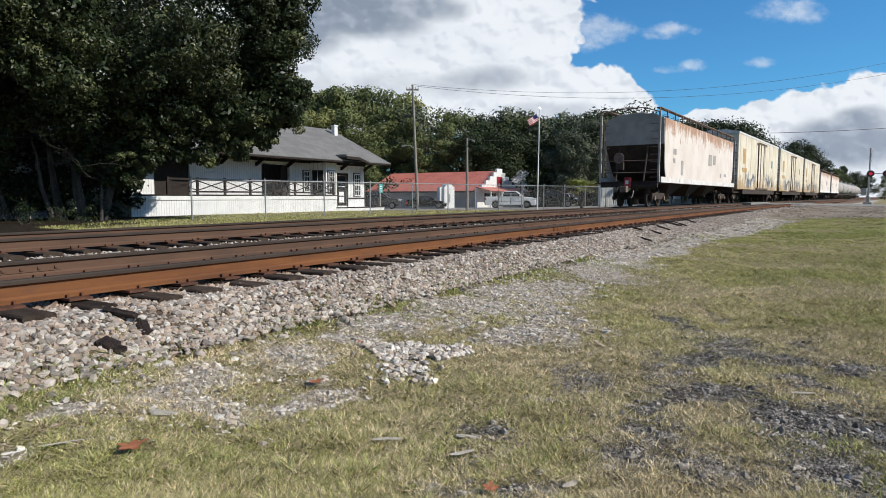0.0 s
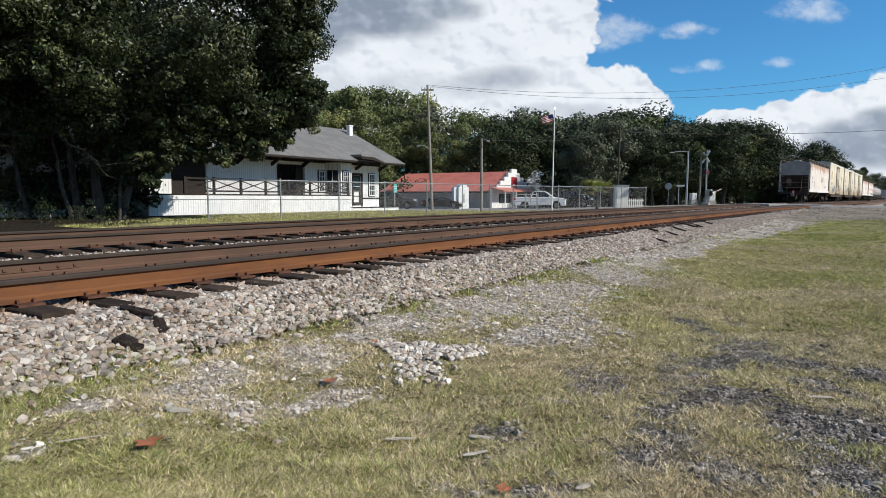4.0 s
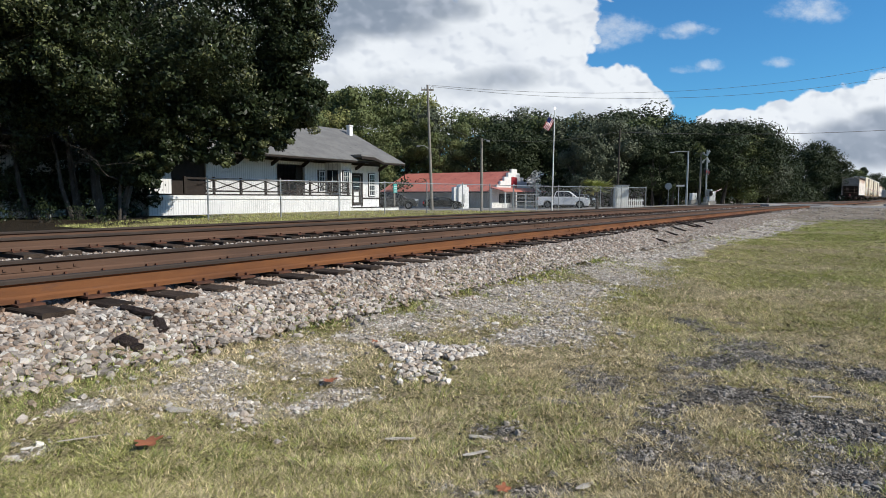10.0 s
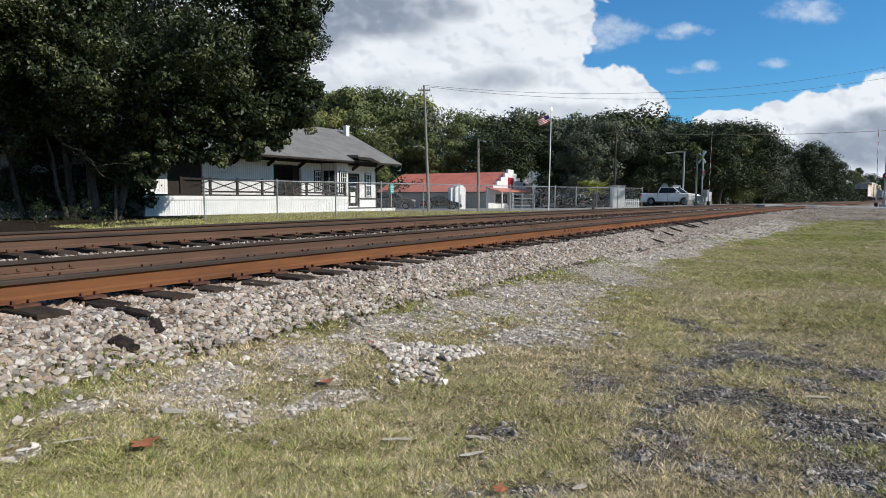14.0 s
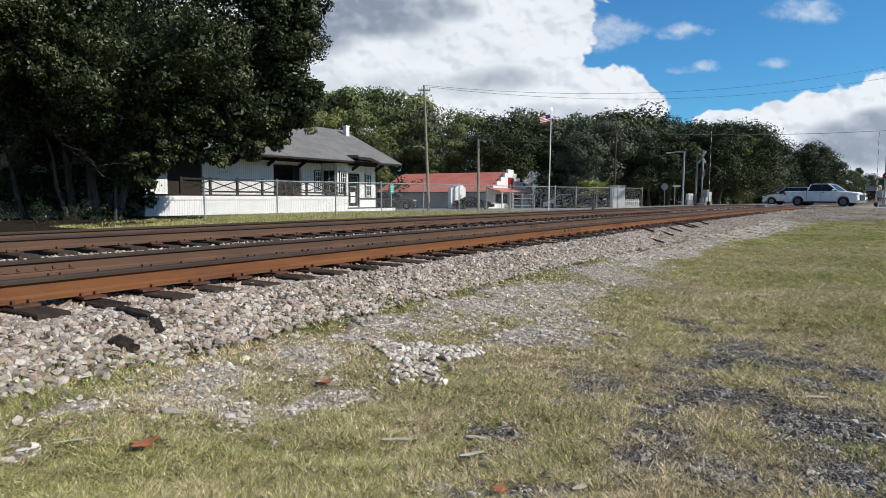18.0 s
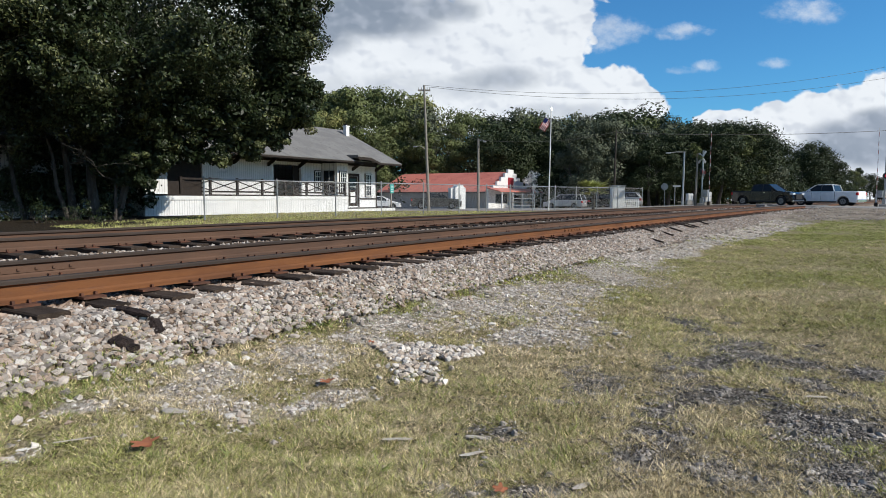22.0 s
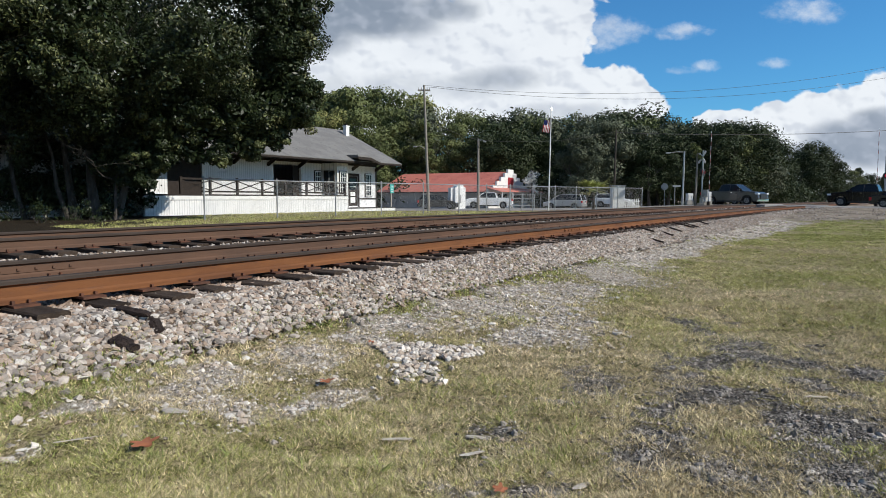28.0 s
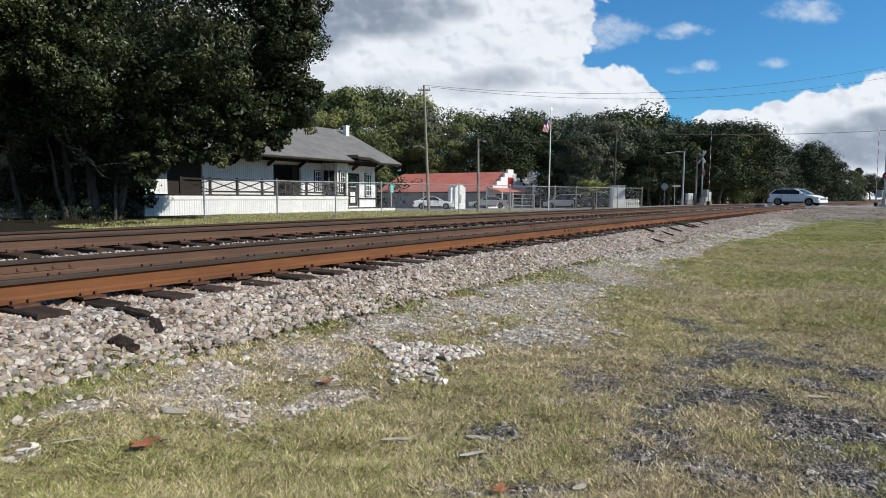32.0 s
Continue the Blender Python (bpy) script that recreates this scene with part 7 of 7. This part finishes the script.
def splinter(x, y, length, width, turn, seed, label="pale weathered splinter of wood in the grass"):
    rng = random.Random(seed)
    rings = []
    for k in range(5):
        w = width * (1 - 0.5 * abs(k / 2 - 1) ** 2) * rng.uniform(0.8, 1.2)
        rings.append([(length * (k / 4 - 0.5), w * c_ + rng.uniform(-0.004, 0.004), w * 0.4 * s_) for c_, s_ in ((1, 0), (0.5, 1), (-0.6, 0.9), (-1, 0), (0, -0.8))])
    ob = part("splinter", Mesh().loft(rings), "pale_wood")
    ob.matrix_world = pose(x, y, float(lawn_z(np.array([x]), np.array([y]))[0]) + 0.018, 0, 3, turn)
    tagged(ob, label, "wood", "splinters of wood")


near_bits()
for x_, y_, length_, width_, turn_ in ((-1.46, 3.42, 0.15, 0.030, -8), (0.16, 2.98, 0.14, 0.014, 28), (-0.22, 3.22, 0.16, 0.016, 12), (-1.75, 3.0, 0.22, 0.008, 35), (0.20, 3.24, 0.12, 0.020, -15), (2.36, 3.86, 0.16, 0.014, 5), (0.62, 2.66, 0.12, 0.016, 40)):
    splinter(x_, y_, length_, width_, turn_, int(turn_) + 60)


def build_grass():
    rng = np.random.default_rng(77)
    # the strip of lawn between the far track and the depot
    n = 90000
    s, o = 10 + 48 * rng.uniform(0, 1, n) ** 1.3, rng.uniform(12.6, 29, n)
    bend = np.clip(s, 0, BEND_END) ** 2 / (2 * BEND)
    x, y = T0.x * s + N0.x * (o - bend), T0.y * s + N0.y * (o - bend)
    keep = (x > -12) & (drift(x, y, 0.8, 51) + drift(x, y, 3.0, 52) > rng.uniform(-1.2, 0.6, n))
    x, y = x[keep], y[keep]
    z, k = ground_z(x, y), len(x)
    h, w, th = rng.uniform(0.03, 0.09, k), rng.uniform(0.006, 0.014, k), rng.uniform(0, 6.28, k)
    v = np.stack([np.stack([x - w * np.cos(th), y - w * np.sin(th), z - 0.02], 1), np.stack([x + w * np.cos(th), y + w * np.sin(th), z - 0.02], 1), np.stack([x + rng.normal(0, 0.05, k), y + rng.normal(0, 0.05, k), z + h], 1)], 1)
    tagged(solid("depot_lawn_grass", v.reshape(-1, 3), np.arange(3 * k).reshape(-1, 3), "blade_olive"), "olive lawn grass between the far track and the depot", "grass", kind="stuff")

    def blades(name, n, x0, x1, y0, y1, mat_, height, width, want, label, power=1.6, lie=1.3):
        """Blades of grass, want(x, y, s, o) saying how thick they stand, 0 to 1."""
        y = y0 + (y1 - y0) * rng.uniform(0, 1, n) ** power
        x = x0 * y / 3 + (x1 - x0) * y / 3 * rng.uniform(0, 1, n)
        s, o = plan_s(x, y)
        thick = want(x, y, s, o) - 1.05 * patches(x, y, CINDERS) - 1.05 * spill_depth(x, y)
        tuft = 0.6 * drift(x, y, 17.0, 21) + 0.4 * drift(x, y, 37.0, 22)
        keep = (o < 4.25) & (thick + 0.55 * tuft > rng.uniform(0.0, 1.0, n)) & ~(((x + 0.10) / 0.46) ** 2 + ((y - 5.02) / 0.36) ** 2 < 1)
        x, y, tuft, o = x[keep], y[keep], tuft[keep], o[keep]
        k = len(x)
        z = np.maximum(lawn_z(x, y), np.where(o > 3.7, bed_height(o), -1))
        th = rng.uniform(0, 6.28, k)
        h = height * rng.uniform(0.35, 1.3, k) * (1 + 0.55 * tuft)
        w = width * rng.uniform(0.6, 1.4, k) * (0.55 + y / 7)
        lean = (rng.normal(0, lie, (k, 2)) + 0.5 * np.stack([drift(x, y, 8.0, 31), drift(x, y, 8.0, 32)], 1)) * h[:, None]
        dx, dy = np.cos(th) * w, np.sin(th) * w
        v = np.stack([np.stack([x - dx, y - dy, z - 0.012], 1), np.stack([x + dx, y + dy, z - 0.012], 1), np.stack([x + lean[:, 0], y + lean[:, 1], z + h], 1)], 1)
        tagged(solid(name, v.reshape(-1, 3), np.arange(3 * k).reshape(-1, 3), mat_), label, "grass", kind="stuff")

    lush = lambda x, y, s, o: np.clip((o - 3.35) / 0.35, 0, 1) * np.clip((4.15 - o) / 0.2, 0.12, 1) * np.clip(0.55 + 0.9 * drift(x, y, 1.7, 41), 0, 1) * (s < 14)
    lawn = lambda x, y, s, o: 0.85 + 0.40 * drift(x, y, 1.7, 42) + 0.35 * drift(x, y, 5.0, 45) - 0.45 * lush(x, y, s, o) - 0.6 * np.clip((o - 3.7) / 0.3, 0, 1)
    green = lambda x, y, s, o: 0.40 + 0.85 * drift(x, y, 0.9, 43) + 0.35 * drift(x, y, 3.0, 44) + 0.3 * np.clip((s - 8) / 8, 0, 1) - 0.4 * np.clip((o - 3.7) / 0.3, 0, 1)
    blades("lawn_grass", 400000, -2.35, 2.35, 2.3, 8, "blade", 0.023, 0.0025, lawn, "thin dry straw-coloured lawn grass")
    blades("olive_grass", 380000, -2.35, 2.35, 2.3, 10, "blade_olive", 0.025, 0.0025, green, "olive green lawn grass among the straw")
    blades("thatch", 140000, -2.35, 2.35, 2.3, 8, "straw", 0.010, 0.0026, lawn, "dead straw lying flat in the lawn", 1.6, 3.5)
    blades("verge_grass", 120000, -2.35, 1.2, 2.8, 13, "blade_green", 0.040, 0.0034, lush, "fresh green grass along the foot of the ballast", 1.4)
    blades("middle_lawn_grass", 220000, -1.6, 2.35, 6, 20, "blade", 0.024, 0.0032, lawn, "short straw-coloured lawn grass", 1.2)
    blades("middle_green_grass", 430000, -1.6, 2.35, 6, 22, "blade_olive", 0.026, 0.0032, green, "short olive green lawn grass", 1.2)
    blades("distant_lawn_grass", 150000, 0.3, 2.35, 17, 34, "blade_far", 0.030, 0.0032, green, "green lawn grass towards the crossing", 1.1)


build_grass()

# ---- vehicles and their ways: (seconds, metres along the road) ----
PULLING_OUT = [(0, 1.9), (17, 1.9), (18, 1.3), (19, -0.9), (20, -1.9), (32, -1.9)]      # seconds, metres left of the road's middle
TRAFFIC = [
    ("pickup", "car_white", "pickup_truck", "white crew cab pickup truck waiting, then driving over the crossing", -1.9,
     [(0, 69.6), (6, 72.3), (9, 74.0), (11, 74.7), (12, 76.6), (12.5, 80.0), (13, 82.4), (13.5, 84.6), (14, 87.4), (14.5, 89.1), (16.5, 98.0), (17, 99.2), (18, 102.6), (18.5, 104.4), (19, 106.6), (19.5, 108.2), (20, 109.8), (22, 117.0), (32, 120.4)]),
    ("sedan", "car_black", "sedan", "black sedan waiting in the line behind the shop kiosk", -1.9,
     [(0, 59.5), (14, 60.0), (17, 62.7), (18, 64.2), (19, 67.6), (20, 71.0), (21, 75.2), (22, 80.1), (23, 86.2), (23.5, 88.7), (24, 91.7), (24.5, 94.2), (25, 96.2), (25.5, 98.2), (27.5, 106.0), (28, 108.3), (30, 117.0), (32, 120.4)]),
    ("pickup", "car_black", "pickup_truck", "black pickup truck driving over the crossing", PULLING_OUT,
     [(0, 74.6), (17, 75.1), (18, 76.3), (19, 80.8), (20, 86.4), (20.5, 88.4), (21, 90.8), (21.5, 95.4), (22, 97.8), (22.5, 100.8), (23, 103.5), (23.5, 105.8), (24, 108.0), (26, 117.0), (32, 120.4)]),
    ("pickup", "car_grey", "pickup_truck", "dark grey crew cab pickup truck driving over the crossing", -1.9,
     [(0, 53.8), (19, 54.2), (20, 55.4), (21, 57.9), (22, 59.4), (23, 66.8), (24, 71.0), (25.5, 78.6), (27.5, 91.9), (28, 94.5), (28.5, 96.7), (29, 98.6), (29.5, 100.6), (30, 101.9), (30.5, 103.7), (31, 105.9), (31.5, 108.3), (32, 110.8)]),
    ("hatch", "car_white", "hatchback", "white hatchback driving towards the crossing", -1.9,
     [(0, 44.1), (20, 50.5), (22, 53.1), (23, 55.2), (24, 58.4), (25, 64.0), (26, 68.0), (27, 74.6), (28, 80.4), (28.5, 83.3), (29, 86.0), (29.5, 88.3), (30, 91.2), (31, 96.0), (32, 100.5)]),
    ("suv", "car_grey", "suv", "dark grey sport utility car behind the fence", -1.9,
     [(0, 39.6), (25, 49.8), (26, 52.4), (27, 55.6), (28, 59.6), (29, 64.5), (30, 68.4), (31, 74.0), (32, 79.1)]),
    ("sedan", "car_white", "sedan", "white sedan on the street behind the depot", -1.9,
     [(0, 36.8), (29, 49.1), (30, 51.9), (31, 54.9), (32, 59.1)]),
    ("suv", "car_silver", "suv", "silver sport utility car coming over the crossing", 1.9,
     [(0, 120.0), (14, 116.1), (16, 106.1), (16.5, 104.3), (17, 102.8), (18, 98.2), (18.5, 97.0), (19, 94.9), (19.5, 92.5), (20, 90.1), (20.5, 87.4), (21, 84.5), (21.5, 83.1), (22, 80.7), (23, 75.6), (24, 69.7), (25, 63.0), (26, 56.6), (27, 50.6), (32, 28.6)]),
    ("pickup", "car_white", "pickup_truck", "white crew cab pickup truck coming over the crossing", 1.9,
     [(0, 121.8), (18, 116.1), (20, 108.4), (20.5, 106.5), (21, 104.3), (21.5, 102.8), (22, 101.4), (23, 96.2), (23.5, 94.7), (24, 93.1), (24.5, 89.2), (25, 86.5), (25.5, 84.9), (27.5, 70.4), (28, 65.6), (29, 57.3), (30, 49.9), (32, 35.9)]),
    ("sedan", "car_silver", "sedan", "pale silver sedan coming over the crossing", 1.9,
     [(0, 121.8), (22, 116.1), (24, 107.4), (24.5, 105.6), (25, 104.2), (25.5, 102.7), (27.5, 94.8), (28, 91.5), (28.5, 88.5), (29, 85.7), (29.5, 82.9), (30, 81.2), (31, 72.1), (32, 65.6)]),
    ("pickup", "car_black", "pickup_truck", "black pickup truck coming over the crossing", 1.9,
     [(0, 121.8), (26, 114.3), (27.5, 106.9), (28, 104.9), (28.5, 103.0), (29, 101.0), (30, 95.1), (31, 86.6), (31.5, 82.9), (32, 78.3)]),
]


def build_traffic():
    out = []
    for kind, paint_, name, label, lane, rows in TRAFFIC:
        out.append((vehicle(kind, paint_, name, label, "truck" if kind == "pickup" else "car"), lane, rows))
    van = vehicle("van", "car_silver", "minivan", "silver minivan parked behind the fence", "car")
    van.matrix_world = pose(15.75, 79.8, -0.12, 0, 0, 150)
    return out


VEHICLES = build_traffic()

# flag: strips that swing as one on the pole
flag = thing("flag", "red and white striped flag with a blue canton on a pole", "flag", pose(10.04, 58.0, 8.2))
for k in range(9):
    part("stripe", Mesh().prism([(0, 0), (-0.35, 0.05), (-0.7, -0.05), (-1.1, 0.03), (-1.1, 0.035), (-0.7, -0.045), (-0.35, 0.055), (0, 0.005)], -0.035 + 0.07 * k, 0.034 + 0.07 * k, "z"), "flag_red" if k % 2 == 0 else "flag_white", flag)
part("canton", Mesh().box(-0.45, -0.02, -0.012, 0.06, 0.27, 0.596), "flag_blue", flag)


def road_pose(d, side, back=False):
    p, t = road_at(d, side)
    if back:
        t = -t
    m = Matrix.Rotation(math.atan2(t.y, t.x), 4, "Z")
    m.translation = p + Vector((0, 0, 0.03))
    return m


def smooth_rows(rows, every=0.5):
    """Fills in the way between the rows at even steps, without overshoot."""
    ts, ds = [q[0] for q in rows], [q[1] for q in rows]
    times = sorted({*ts, *np.arange(0, 32.01, every).tolist()})
    return [(t, float(np.interp(t, ts, ds))) for t in times]


def roll_rows(way, r):
    """Rows close enough that a wheel of radius r turns less than a quarter between them, within the seconds when it can be seen."""
    ts, ds = [q[0] for q in way], [q[1] for q in way]
    out = [(0.0, ds[0])]
    for t in np.arange(1, 960) / 30:
        d = float(np.interp(t, ts, ds))
        if abs(d - out[-1][1]) / r > 0.95 or t - out[-1][0] > 4:
            out.append((float(t), d))
    out.append((32.0, ds[-1]))
    return out


def motions():
    tail = [(0, 33.6), (1, 46.9), (2, 60.2), (3, 73.5), (6, 112.5), (9, 152.0), (13, 205.0), (20, 297.0), (32, 450.0)]
    for car_, behind, length in TRAIN:
        rows = []
        for t, s in smooth_rows(tail, 1.0):
            a_, b_ = along(s + behind + 2, FAR), along(s + behind + length - 2, FAR)
            d = b_ - a_
            m = Matrix.Rotation(math.atan2(d.y, d.x), 4, "Z")
            m.translation = a_ - d.normalized() * 2 + Vector((0, 0, TOP_FAR))
            rows.append((t, m))
        walk(car_, rows)
    for car_, lane, rows in VEHICLES:
        way = smooth_rows(rows)
        sides = lane if isinstance(lane, list) else [(0, lane), (32, lane)]
        back = sides[-1][1] > 0
        walk(car_, [(t, road_pose(d, float(np.interp(t, *zip(*sides))), back)) for t, d in way])
        sign = -1 if back else 1
        for w in [c for c in car_.children if c.name.startswith("wheel")]:
            at, r = w.location.copy(), w.location.z
            turns = [(t, sign * d / r) for t, d in roll_rows(way, r)]
            walk(w, [(t, Matrix.Translation(at) @ Matrix.Rotation(q - turns[0][1], 4, "Y")) for t, q in turns])
    swing = [(0, 20, 30), (3, -10, 15), (6, 15, 25), (8, -25, 40), (10, 10, 60), (12, 20, 20), (14, 5, 25), (17, 25, 10), (19, 15, 20), (21, -5, 35), (23, 10, 75), (25, 30, 30), (28, 0, 80), (30, 15, 70), (32, 10, 78)]
    walk(flag, [(t, pose(10.04, 58.0, 8.2, 0, -droop, turn)) for t, turn, droop in swing])
    for (sig, gate_), low in zip(SIGNALS, (4.0, 4.0)):
        base = Matrix.Translation((0, 0.62, 1.2))
        rows = [(0, low), (10.5, low), (11.5, 25), (12.5, 55), (13.5, 78), (14.5, 86), (16, 87), (32, 87)]
        walk(gate_, [(t, base @ Matrix.Rotation(radians(ang), 4, "Y")) for t, ang in rows])


motions()
